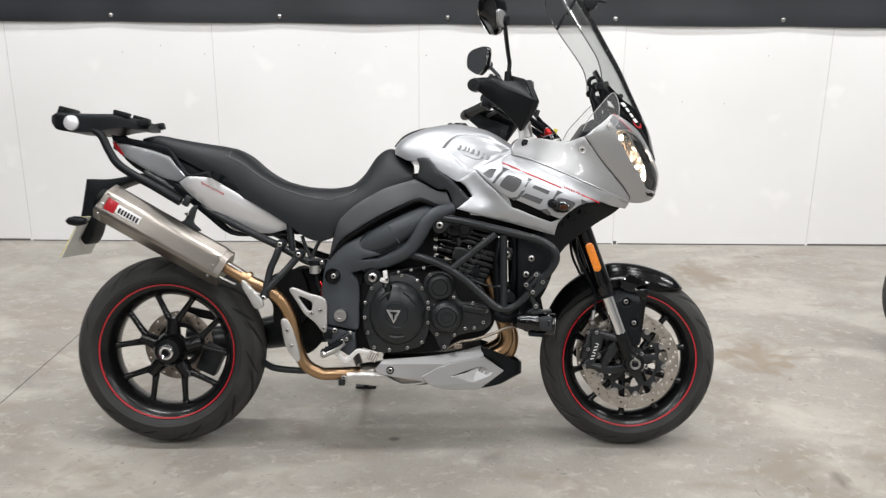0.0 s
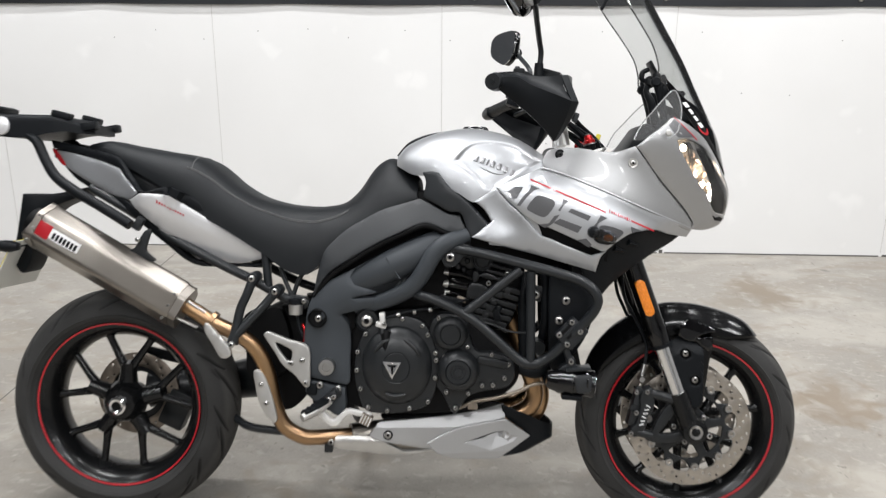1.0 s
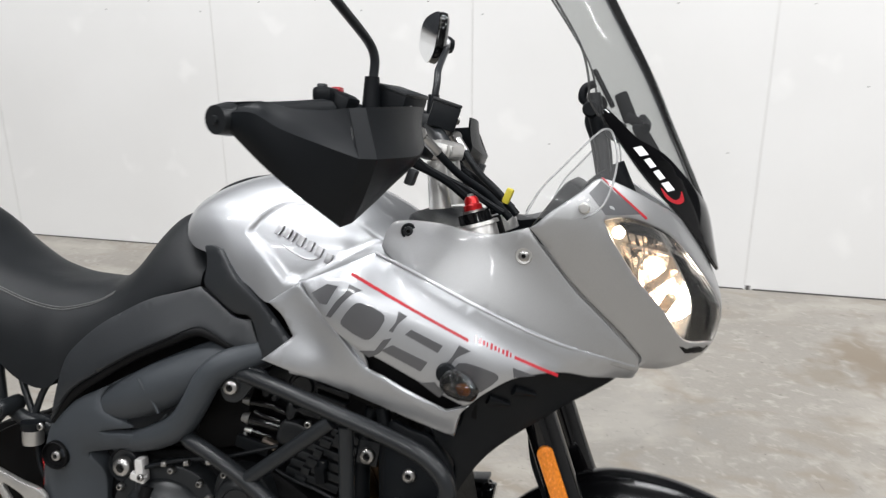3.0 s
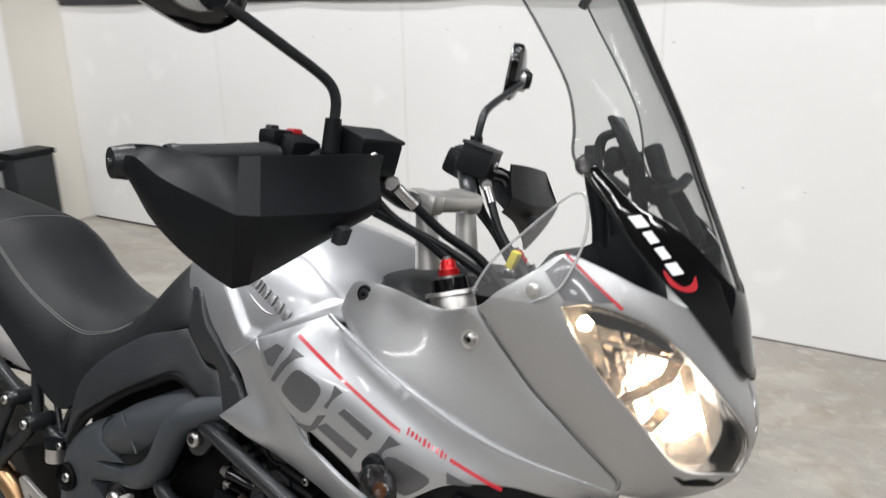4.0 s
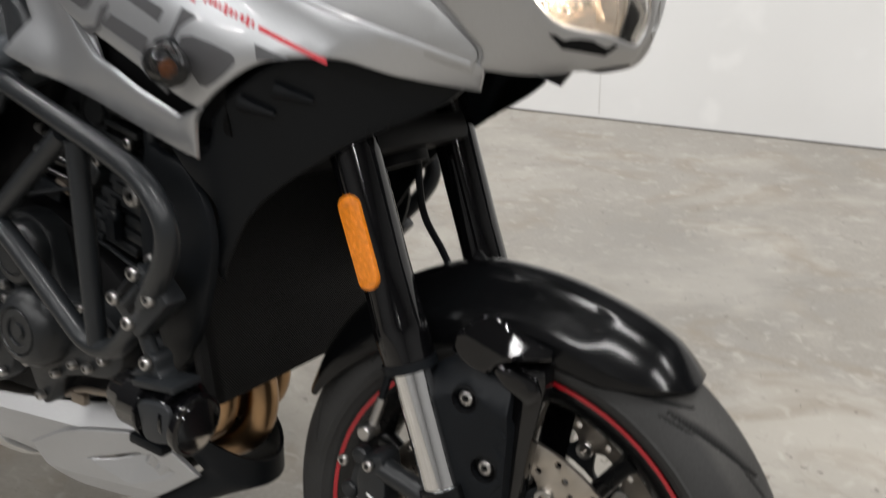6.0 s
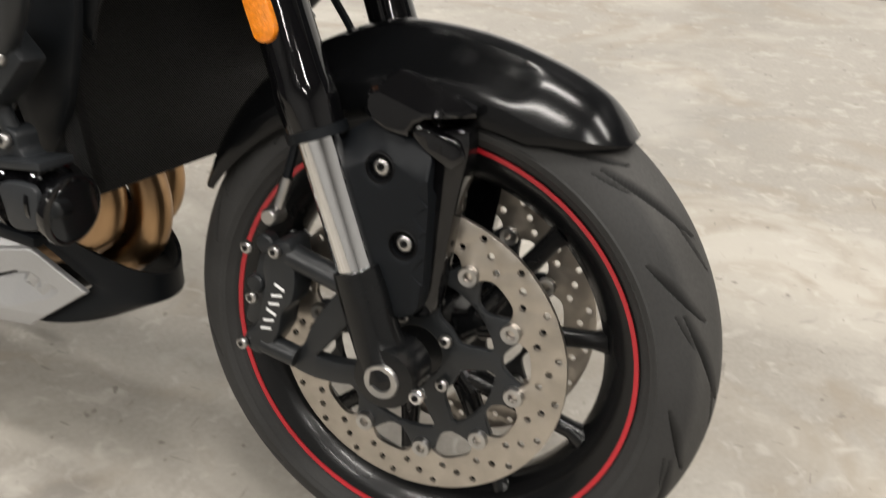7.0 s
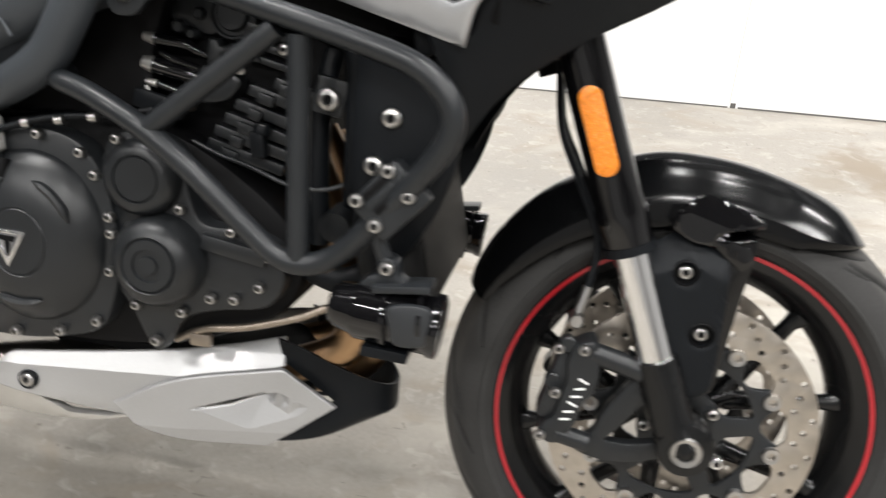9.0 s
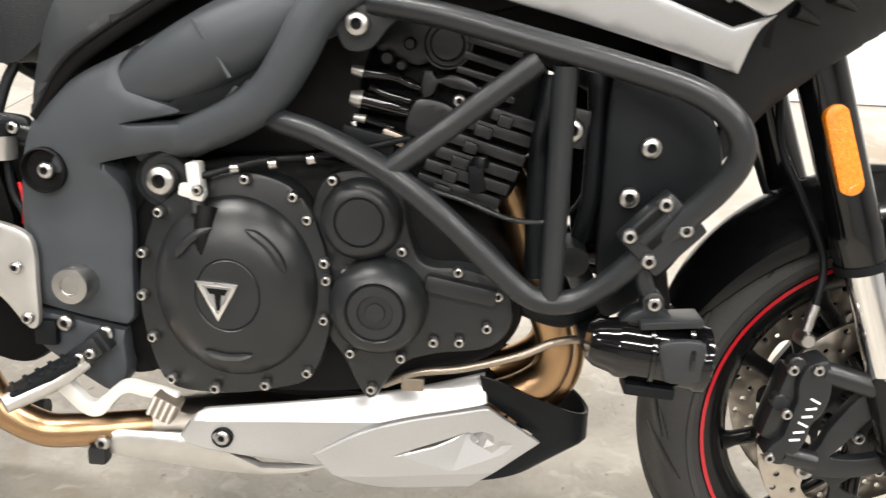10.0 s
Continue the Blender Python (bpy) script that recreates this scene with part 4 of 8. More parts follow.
    d = (a1 - a0).normalized()
    q = Vector((-d.z, 0, d.x))
    lp = []
    for k in range(20):
        t = math.pi * k / 10
        cx = 0.013 * math.cos(t)
        cz = 0.013 * math.sin(t) + (0.036 if math.sin(t) > 0 else -0.036)
        p = (a0 + a1) / 2 + q * cx - d * cz
        lp.append((p.x - 0.004, p.z))
    rfm = sheet(lp, flat(0.1375), 0.010, 0, 0.003, spl=False, core=(1.4, 5, 0.6))
    if sgn > 0:
        rfm = mirrored(rfm)
    part("reflector", rfm, AMBER, fk, "long orange side reflector")

# ---- front mudguard ----
def mudguard():
    """A creased guard: arched crown, a scooped shoulder on each side, and short flanks below a sharp edge."""
    Rf = curve1d([(53.5, 0.3025), (58, 0.310), (62, 0.3145), (76, 0.316), (91, 0.322), (102, 0.328), (115, 0.326), (128, 0.325), (142, 0.318), (153, 0.308)])
    Rb = curve1d([(53.5, 0.2985), (56, 0.292), (60, 0.283), (66, 0.274), (75, 0.272), (90, 0.2735), (110, 0.280), (130, 0.284), (153, 0.286)])
    Re = curve1d([(53.5, 0.2965), (56, 0.286), (60, 0.274), (65, 0.263), (69, 0.254), (90, 0.250), (105, 0.252), (120, 0.262), (140, 0.272), (153, 0.282)])
    Wf = curve1d([(53.5, 0.026), (55, 0.038), (58, 0.052), (64, 0.064), (70, 0.067), (95, 0.069), (120, 0.070), (140, 0.066), (153, 0.058)])
    us = [0.0, 0.10, 0.20, 0.28, 0.31, 0.34, 0.40, 0.48, 0.56, 0.64, 0.72, 0.79, 0.85, 0.90, 0.95, 1.0]
    prof = [(-u, 0) for u in reversed(us)] + [(u, 0) for u in us[1:]]
    prof = [(-1.0, 1.0), (-1.015, 0.55)] + prof + [(1.015, 0.55), (1.0, 1.0)]
    bm = bmesh.new()
    nx, na = 110, len(prof) - 1
    outer, inner = [], []
    for i in range(nx + 1):
        dg = 53.5 + 99.5 * i / nx
        th = radians(dg)
        ro, rb, re, w = Rf(dg), Rb(dg), Re(dg), Wf(dg)
        far = min(max((dg - 70) / 7, 0), 1) * min(max((124 - dg) / 10, 0), 1)
        far = far * far * (3 - 2 * far)
        ra, rc = [], []
        for u, low in prof:
            k = abs(u)
            rr = ro - (ro - rb) * (0.55 * min(k, 1) ** 1.5 + 0.45 * min(k, 1) ** 3) if not low else rb + (re - rb) * low
            # the shallow scoop along each shoulder
            if not low:
                q = min(max((k - 0.34) / 0.10, 0), 1) * min(max((0.95 - k) / 0.20, 0), 1)
                rr -= 0.0042 * far * q
            for rows, off in ((ra, 0.0), (rc, 0.003)):
                rows.append(bm.verts.new((FRONT.x + (rr - off) * math.cos(th), w * u * (1 - off * 14), FRONT.z + (rr - off) * math.sin(th))))
        outer.append(ra)
        inner.append(rc)
    for S, flip in ((outer, False), (inner, True)):
        for a, b in zip(S, S[1:]):
            for j in range(na):
                fc = (a[j], a[j + 1], b[j + 1], b[j])
                bm.faces.new(fc[::-1] if flip else fc)
    for i in range(nx):
        for j in (0, na):
            bm.faces.new((outer[i][j], outer[i + 1][j], inner[i + 1][j], inner[i][j]))
    for i in (0, nx):
        for j in range(na):
            bm.faces.new((outer[i][j], outer[i][j + 1], inner[i][j + 1], inner[i][j]))
    g = part("front_mudguard", bm, GUARD, bike, "gloss black front mudguard", sharp=24)
    for sgn in (-1, 1):
        # winged bracket: an upper plate with a folded lower tongue
        wing = sheet([(1.494, 0.543, True), (1.497, 0.562, True), (1.520, 0.584), (1.546, 0.580, True), (1.594, 0.561, True), (1.595, 0.552, True), (1.560, 0.548), (1.543, 0.539, True), (1.537, 0.528, True), (1.515, 0.531)], lambda a, b: (a, -0.104 + 0.55 * max(b - 0.560 + 0.30 * (a - 1.52), 0) + 0.25 * max(a - 1.56, 0), b), 0.030, 0.008, 0.0035, n=3, core=(1.54, 5, 0.5), creases=[[(1.500 + 0.0085 * k, 0.560 - 0.30 * (1.500 + 0.0085 * k - 1.52)) for k in range(10)]])
        tongue = sheet([(1.537, 0.531, True), (1.545, 0.541, True), (1.582, 0.527, True), (1.588, 0.512), (1.576, 0.500, True), (1.554, 0.516, True)], lambda a, b: (a, -0.099 + 0.35 * max(a - 1.552, 0), b), 0.024, 0.01, 0.003, n=3, core=(1.54, 5, 0.5))
        if sgn > 0:
            wing, tongue = mirrored(wing), mirrored(tongue)
        br = part("mudguard_bracket", wing, GLOSS, g, "gloss black mudguard side bracket", sharp=20)
        part("bracket_tongue", tongue, GLOSS, br)


mudguard()

# ---- engine ----
engine = new("engine")
engine.parent = bike
engine["label"] = "satin black three-cylinder engine with bright cover screws"
part("crankcase", plate([(0.60, 0.42), (0.66, 0.56), (0.74, 0.60), (0.86, 0.605), (0.95, 0.585), (1.06, 0.51), (1.085, 0.44), (1.05, 0.385), (0.92, 0.335), (0.75, 0.325), (0.64, 0.35)], 0.125, 0.25, 0.012), ENGINE_DARK, engine)
fl = part("clutch_flange", plate([(0.660, 0.448), (0.668, 0.505), (0.690, 0.552), (0.735, 0.580), (0.783, 0.590), (0.836, 0.572), (0.866, 0.515), (0.876, 0.440), (0.855, 0.365), (0.803, 0.342), (0.745, 0.334), (0.690, 0.342), (0.668, 0.392)], 0.158, 0.06, 0.005), ENGINE, engine, "satin black clutch case")
dome = lathe([(0.0, -0.190), (0.034, -0.190), (0.0355, -0.1885), (0.037, -0.190), (0.052, -0.188), (0.062, -0.184), (0.076, -0.176), (0.088, -0.166), (0.095, -0.155), (0.097, -0.14)], 72)
bmesh.ops.scale(dome, vec=(0.97, 1, 1.10), verts=dome.verts)
cv = part("clutch_cover", moved(dome, pose(0.770, 0, 0.462)), ENGINE, fl, "round domed clutch cover")
# raised pads round the dome
for a, da in ((48, 26), (128, 22), (-92, 24)):
    pts = []
    for t in range(7):
        b = radians(a - da + da * 2 * t / 6)
        pts.append((0.770 + 0.067 * math.cos(b) * 0.97, -0.1835, 0.462 + 0.067 * math.sin(b) * 1.1))
    part("cast_pad", tube(pts, [0.001, 0.005, 0.0055, 0.0055, 0.0055, 0.005, 0.001], 8, 3), ENGINE, cv)
# emblem: a bright triangle with a dark field and a bright stem
tri_o = [(0.7365, 0.4775, True), (0.7825, 0.4755, True), (0.7605, 0.4335, True)]
tri_i = [(0.7440, 0.4728, True), (0.7752, 0.4712, True), (0.7605, 0.4425, True)]
part("emblem", sheet(tri_o, flat(0.1935), 0.004, 0, 0.0008, [tri_i], 2, core=(0.76, 5, 0.45)), CHROME, cv, "bright triangular emblem")
part("emblem_field", plate(tri_i, 0.1915, 0.002, 0, n=2), LETTER, cv)
part("emblem_stem", plate([(0.7485, 0.4700, True), (0.7710, 0.4690, True), (0.7680, 0.4625, True), (0.7640, 0.4635, True), (0.7625, 0.4460, True), (0.7590, 0.4460, True), (0.7570, 0.4640, True), (0.7520, 0.4640, True)], 0.193, 0.002, 0, n=2), ENGINE_DARK, cv)
# generator side
gn = part("alternator_case", plate([(0.852, 0.560), (0.868, 0.590), (0.905, 0.597), (0.944, 0.578), (0.958, 0.530), (0.975, 0.500), (1.020, 0.497), (1.062, 0.480), (1.072, 0.440), (1.050, 0.408), (0.990, 0.396), (0.952, 0.380), (0.922, 0.338), (0.905, 0.352), (0.888, 0.385), (0.866, 0.420), (0.870, 0.480), (0.852, 0.520)], 0.152, 0.07, 0.006), ENGINE, engine, "satin black alternator case")
part("upper_cover", moved(lathe([(0, -0.176), (0.024, -0.176), (0.026, -0.174), (0.027, -0.1765), (0.034, -0.176), (0.041, -0.170), (0.044, -0.158), (0.045, -0.14)], 44), pose(0.906, 0, 0.546)), ENGINE, gn, "round upper engine cover")
part("lower_cover", moved(lathe([(0, -0.190), (0.010, -0.190), (0.011, -0.187), (0.018, -0.187), (0.019, -0.190), (0.029, -0.190), (0.0305, -0.187), (0.033, -0.190), (0.043, -0.186), (0.052, -0.172), (0.055, -0.14)], 48), pose(0.927, 0, 0.453)), ENGINE, gn, "round lower engine cover")
part("cast_arm", box((1.015, -0.155, 0.475), (0.08, 0.02, 0.02), 0.006, (0, 10, 0)), ENGINE, gn)
bolts([(0.783, -0.160, 0.583), (0.834, -0.160, 0.567), (0.868, -0.160, 0.497), (0.870, -0.160, 0.478), (0.868, -0.160, 0.433), (0.850, -0.160, 0.370), (0.803, -0.160, 0.352), (0.746, -0.160, 0.344), (0.697, -0.160, 0.352), (0.677, -0.160, 0.400), (0.667, -0.160, 0.448), (0.669, -0.160, 0.496), (0.689, -0.160, 0.542)], 0.0062, 0.009, STEEL, fl)
bolts([(0.875, -0.155, 0.586), (0.848, -0.155, 0.542), (0.891, -0.155, 0.487), (0.950, -0.155, 0.514), (1.011, -0.155, 0.495), (1.055, -0.155, 0.471), (1.045, -0.155, 0.434), (1.016, -0.155, 0.416), (0.988, -0.155, 0.414), (0.953, -0.155, 0.393), (0.897, -0.155, 0.395), (0.921, -0.155, 0.354)], 0.0062, 0.009, STEEL, gn)
# oil filler arm
part("cable_arm", tube([(0.7335, -0.172, 0.545), (0.7320, -0.168, 0.565)], [0.010, 0.010], 14, straight=True), ENGINE, engine)
# Dark tapered tube on the dome, coloured like the shade inside a notch.
part("notch_shade", tube([(0.7430, -0.1700, 0.552), (0.7425, -0.1755, 0.535), (0.7425, -0.1815, 0.515), (0.7430, -0.1860, 0.497)], [0.0120, 0.0110, 0.0080, 0.0020], 14), ENGINE_DARK, engine)
part("cable_clevis", add(box((0.7335, -0.170, 0.580), (0.015, 0.020, 0.040), 0.004, (0, -6, 0)), box((0.7300, -0.173, 0.568), (0.028, 0.014, 0.014), 0.004, (0, 14, 0))), PEDAL, engine, "bright clutch cable clevis")
part("clutch_cable", tube([(0.740, -0.172, 0.585), (0.80, -0.165, 0.603), (0.87, -0.15, 0.612), (0.95, -0.12, 0.63)], 0.0035, 8), PLASTIC, engine, "black clutch cable")
bolts([(0.739, -0.182, 0.572)], 0.006, 0.006, STEEL, engine)

# cylinder block and head, leaning forward, with cooling ribs
blk = part("cylinder_block", plate([(0.86, 0.59), (0.875, 0.70), (0.90, 0.745), (0.98, 0.765), (1.06, 0.745), (1.095, 0.70), (1.078, 0.61), (1.050, 0.552), (0.98, 0.55)], 0.082, 0.164, 0.010), ENGINE_DARK, engine, "black ribbed cylinder block")
for i, (xa, za, xb, zb) in enumerate(((1.036, 0.660, 1.086, 0.646), (1.006, 0.650, 1.080, 0.630), (0.990, 0.633, 1.075, 0.609), (0.978, 0.616, 1.068, 0.592), (0.966, 0.601, 1.060, 0.576), (0.958, 0.585, 1.050, 0.560))):
    L, m = math.hypot(xb - xa, zb - za), math.degrees(math.atan2(za - zb, xb - xa))
    part("rib", box(((xa + xb) / 2, -0.096, (za + zb) / 2), (L, 0.020, 0.0135), 0.003, (0, m, 0)), ENGINE, blk)
    part("rib_foot", box((xa + 0.30 * (xb - xa), -0.101, za + 0.30 * (zb - za) - 0.004), (0.016 + 0.004 * (i % 2), 0.022, 0.013), 0.003, (0, m, 0)), ENGINE, blk)
for xa, za, xb, zb in ((1.007, 0.736, 1.066, 0.722), (1.003, 0.720, 1.060, 0.705), (0.996, 0.705, 1.050, 0.691), (1.000, 0.688, 1.060, 0.674)):
    part("head_ledge", box(((xa + xb) / 2, -0.098, (za + zb) / 2), (math.hypot(xb - xa, zb - za), 0.022, 0.008), 0.0025, (0, math.degrees(math.atan2(za - zb, xb - xa)), 0)), ENGINE, blk)
part("cam_cover", plate([(0.905, 0.725), (0.935, 0.762), (1.00, 0.778), (1.055, 0.760), (1.05, 0.745), (1.01, 0.738), (0.96, 0.705), (0.93, 0.712)], 0.098, 0.196, 0.008), ENGINE, blk, "black cam cover")
part("cam_end_plug", moved(lathe([(0, -0.109), (0.0165, -0.109), (0.0185, -0.106), (0.0190, -0.102), (0.0230, -0.102), (0.0250, -0.106), (0.0270, -0.106), (0.0280, -0.09)], 28), pose(0.985, 0, 0.730)), ENGINE, blk, "round black cam end plug")
for r, x, z in ((0.008, 0.921, 0.712), (0.006, 0.936, 0.705), (0.007, 0.945, 0.728)):
    part("cover_screw", moved(lathe([(0, -0.108), (r * 0.7, -0.108), (r, -0.105), (r, -0.08)], 14), pose(x, 0, z)), ENGINE, blk)
part("thermostat_housing", sheet([(0.960, 0.700), (0.970, 0.702), (0.976, 0.694), (0.990, 0.699), (1.010, 0.694), (1.020, 0.687), (1.018, 0.680), (0.990, 0.684), (0.978, 0.688), (0.972, 0.676), (0.960, 0.674)], flat(0.114), 0.030, 0.01, 0.004, core=(0.98, 5, 0.69)), ENGINE, blk)
part("side_plate", sheet([(0.952, 0.668), (0.970, 0.672), (0.992, 0.666), (1.000, 0.655), (0.980, 0.634), (0.945, 0.634)], flat(0.116), 0.025, 0.01, 0.004, core=(0.97, 5, 0.65)), ENGINE, blk)
sn = part("oil_sensor", add(box((1.024, -0.116, 0.590), (0.017, 0.016, 0.030), 0.003, (0, -8, 0)), moved(lathe([(0, 0), (0.009, 0), (0.010, 0.006), (0.007, 0.012), (0, 0.013)], 14), pose(1.027, -0.116, 0.602, 90))), PLASTIC, blk, "small black sensor")
part("sensor_cap", tube([(1.028, -0.118, 0.610), (1.0285, -0.118, 0.6135)], 0.0055, 12, straight=True), STEEL, sn)
bolts([(1.001, -0.117, 0.672), (1.048, -0.109, 0.697)], 0.0070, 0.006, STEEL, blk)
for (xa, za), (xb, zb), r in (((0.887, 0.699), (0.937, 0.691), 0.0072), ((0.886, 0.670), (0.946, 0.657), 0.0100), ((0.890, 0.649), (0.930, 0.638), 0.0048)):
    st = part("air_stub", tube([(xa + 0.010, -0.112, za - 0.002), (xb - 0.012, -0.108, zb + 0.003), (xb, -0.106, zb)], [r, r, r * 0.82], 14, straight=True), GLOSS, blk, "black rubber stub with a bright clip")
    part("stub_clip", tube([(xa - 0.002, -0.114, za), (xa + 0.010, -0.113, za - 0.0022)], [r * 0.75, r * 1.05], 12, straight=True), ALU, st)
part("stub_link", tube([(0.935, -0.107, 0.691), (0.946, -0.108, 0.687), (0.958, -0.106, 0.682)], [0.0050, 0.0062, 0.0042], 10, straight=True), GLOSS, blk)
part("stub_link", tube([(0.905, -0.113, 0.682), (0.918, -0.113, 0.676), (0.948, -0.108, 0.668)], 0.0040, 10), GLOSS, blk)
part("connector", box((0.932, -0.112, 0.629), (0.026, 0.014, 0.013), 0.003, (0, 20, 0)), TARNISH, blk, "tarnished connector block")
part("drop_tab", box((0.889, -0.113, 0.637), (0.005, 0.004, 0.014), 0.001, (0, -12, 0)), ALU, blk)
part("wiring", tube([(0.945, -0.114, 0.586), (0.980, -0.116, 0.573), (1.013, -0.116, 0.564), (1.062, -0.116, 0.547), (1.101, -0.114, 0.546), (1.128, -0.106, 0.556), (1.145, -0.095, 0.578)], 0.0030, 8), BAR, engine, "thin glossy black wiring loom")
part("side_hose", tube([(1.134, -0.150, 0.725), (1.142, -0.155, 0.690), (1.144, -0.155, 0.640), (1.145, -0.150, 0.580), (1.140, -0.13, 0.535)], 0.011, 12), PLASTIC, engine, "black breather hose")
bolts([(1.118, -0.165, 0.652)], 0.0125, 0.008, STEEL, engine, "mount_bolt")
part("shield_tab", box((1.118, -0.160, 0.655), (0.034, 0.008, 0.040), 0.004, (0, 10, 0)), ENGINE, engine)
part("loom_cover", box((0.905, -0.118, 0.625), (0.060, 0.012, 0.022), 0.004, (0, 12, 0)), PLASTIC, engine)
for k in range(3):
    part("clutch_clip", tube([(0.770 + 0.040 * k, -0.169, 0.594 + 0.007 * k), (0.778 + 0.040 * k, -0.1685, 0.5955 + 0.007 * k)], 0.0058, 10, straight=True), STEEL, engine)
part("coolant_hose", tube([(1.10, -0.085, 0.70), (1.091, -0.10, 0.635), (1.092, -0.105, 0.560), (1.096, -0.10, 0.480)], 0.0125, 14), PLASTIC, engine, "black coolant hose")
part("hose_stub", tube([(1.13, -0.12, 0.52), (1.13, -0.165, 0.515)], 0.017, 16, straight=True), ENGINE, engine)
part("oil_pipe", tube([(0.930, -0.125, 0.345), (0.971, -0.133, 0.366), (1.022, -0.135, 0.376), (1.084, -0.135, 0.396), (1.120, -0.13, 0.412), (1.158, -0.12, 0.416)], 0.0048, 10), TARNISH, engine, "bent tarnished oil pipe")
part("pipe_bracket", box((0.965, -0.132, 0.352), (0.026, 0.010, 0.016), 0.003), TARNISH, engine)

# header pipes sweeping under the engine
hd = new("exhaust_headers")
hd.parent = bike
hd["label"] = "heat-tinted bronze exhaust header pipes"
NEAR_PIPE = [(1.045, 0.600), (1.075, 0.545), (1.098, 0.465), (1.120, 0.415), (1.1315, 0.375), (1.124, 0.340), (1.100, 0.318), (1.060, 0.300), (0.98, 0.275), (0.90, 0.255)]
MID_PIPE = [(1.050, 0.610), (1.085, 0.545), (1.110, 0.465), (1.136, 0.408), (1.1510, 0.360), (1.146, 0.318), (1.124, 0.288), (1.085, 0.268), (0.99, 0.258), (0.90, 0.250)]
for y, line in ((-0.044, NEAR_PIPE), (0.010, MID_PIPE), (0.060, NEAR_PIPE)):
    part("header_pipe", tube([(a, y * (1 if b > 0.29 else 0.8), b) for a, b in line], 0.0235, 24), GOLD, hd)
part("collector", tube([(0.93, 0.0, 0.245), (0.82, -0.03, 0.245), (0.72, -0.06, 0.25), (0.64, -0.09, 0.255)], [0.04, 0.045, 0.04, 0.03], 18), TITAN, hd)
lk = part("link_pipe", tube([(0.66, -0.085, 0.255), (0.559, -0.125, 0.258), (0.519, -0.132, 0.262), (0.473, -0.136, 0.292), (0.447, -0.138, 0.351), (0.430, -0.140, 0.432), (0.404, -0.145, 0.490), (0.363, -0.155, 0.530), (0.30, -0.168, 0.563), (0.25, -0.17, 0.595), (0.18, -0.17, 0.635)], 0.0205, 20), GOLD, hd, "bronze exhaust link pipe")
part("pipe_band", tube([(0.30, -0.168, 0.566), (0.29, -0.168, 0.573)], 0.026, 20, straight=True), GOLD, hd)
part("heel_shield", sheet([(0.400, 0.440), (0.420, 0.439), (0.440, 0.400), (0.461, 0.318), (0.453, 0.303), (0.433, 0.321), (0.413, 0.356), (0.402, 0.410)], flat(0.164), 0.008, 0.02, 0.004, core=(0.43, 5, 0.37)), ALU, hd, "bright pipe heat shield")
bolts([(0.420, -0.165, 0.405), (0.433, -0.165, 0.356)], 0.0065, 0.005, STEEL, hd)
part("lower_shield", sheet([(0.507, 0.266, True), (0.60, 0.266), (0.715, 0.266, True), (0.752, 0.243), (0.784, 0.226, True), (0.874, 0.230, True), (0.784, 0.212), (0.675, 0.218), (0.565, 0.232), (0.53, 0.242)], on(lambda a, b: 0.128 + 0.25 * (b - 0.24) - 0.8 * max(b - 0.255, 0)), 0.010, 0.02, 0.006, core=(0.66, 5, 0.25)), ALU, hd, "satin aluminium lower exhaust shield")
bolts([(0.596, -0.132, 0.248)], 0.009, 0.006, STEEL, hd)
part("drain_lug", box((0.590, -0.13, 0.232), (0.022, 0.02, 0.022), 0.004), ENGINE, hd)

# ---- silencer ----
sil = new("silencer")
sil.parent = bike
sil["label"] = "brushed titanium silencer can with riveted ends"
A0, A1 = Vector((-0.150, -0.168, 0.812)), Vector((0.207, -0.168, 0.610))


FLATS = [(math.cos(radians(g)), math.sin(radians(g)), fd) for g, fd in ((8, 0.98), (66, 0.93), (120, 0.95), (180, 1.0), (240, 0.95), (300, 0.90))]


def can(a, b, hh, ww, seg=72, cut=0.0):
    """An oval-sided can between two points; cut slants its rear end."""
    d = (b - a).normalized()
    up = Vector((0, -1, 0)).cross(d)
    if up.z < 0:
        up = -up
    sd = Vector((0, -1, 0))
    bm, rings = bmesh.new(), []
    for i, (t, k) in enumerate(((-0.002, 0.90), (0.0, 0.97), (0.006, 1.0), (0.5, 1.0), (0.994, 1.0), (1.0, 0.985), (1.0, 0.93))):
        ring = []
        for j in range(seg):
            th = 2 * math.pi * j / seg
            c, s = math.cos(th), math.sin(th)
            # six flats with softened corners
            q = sum(max((c * fc + s * fs) / fd, 0) ** 26 for fc, fs, fd in FLATS) ** (-1 / 26)
            p = a + (b - a) * t + up * (hh * k * q * s) + sd * (ww * k * q * c)
            p -= d * (cut * (1 - t) * (q * s))
            ring.append(bm.verts.new(p))
        rings.append(ring)
    for r1, r2 in zip(rings, rings[1:]):
        for j in range(seg):
            bm.faces.new((r1[j], r1[(j + 1) % seg], r2[(j + 1) % seg], r2[j]))
    bm.faces.new(rings[0][::-1])
    bm.faces.new(rings[-1])
    return bm


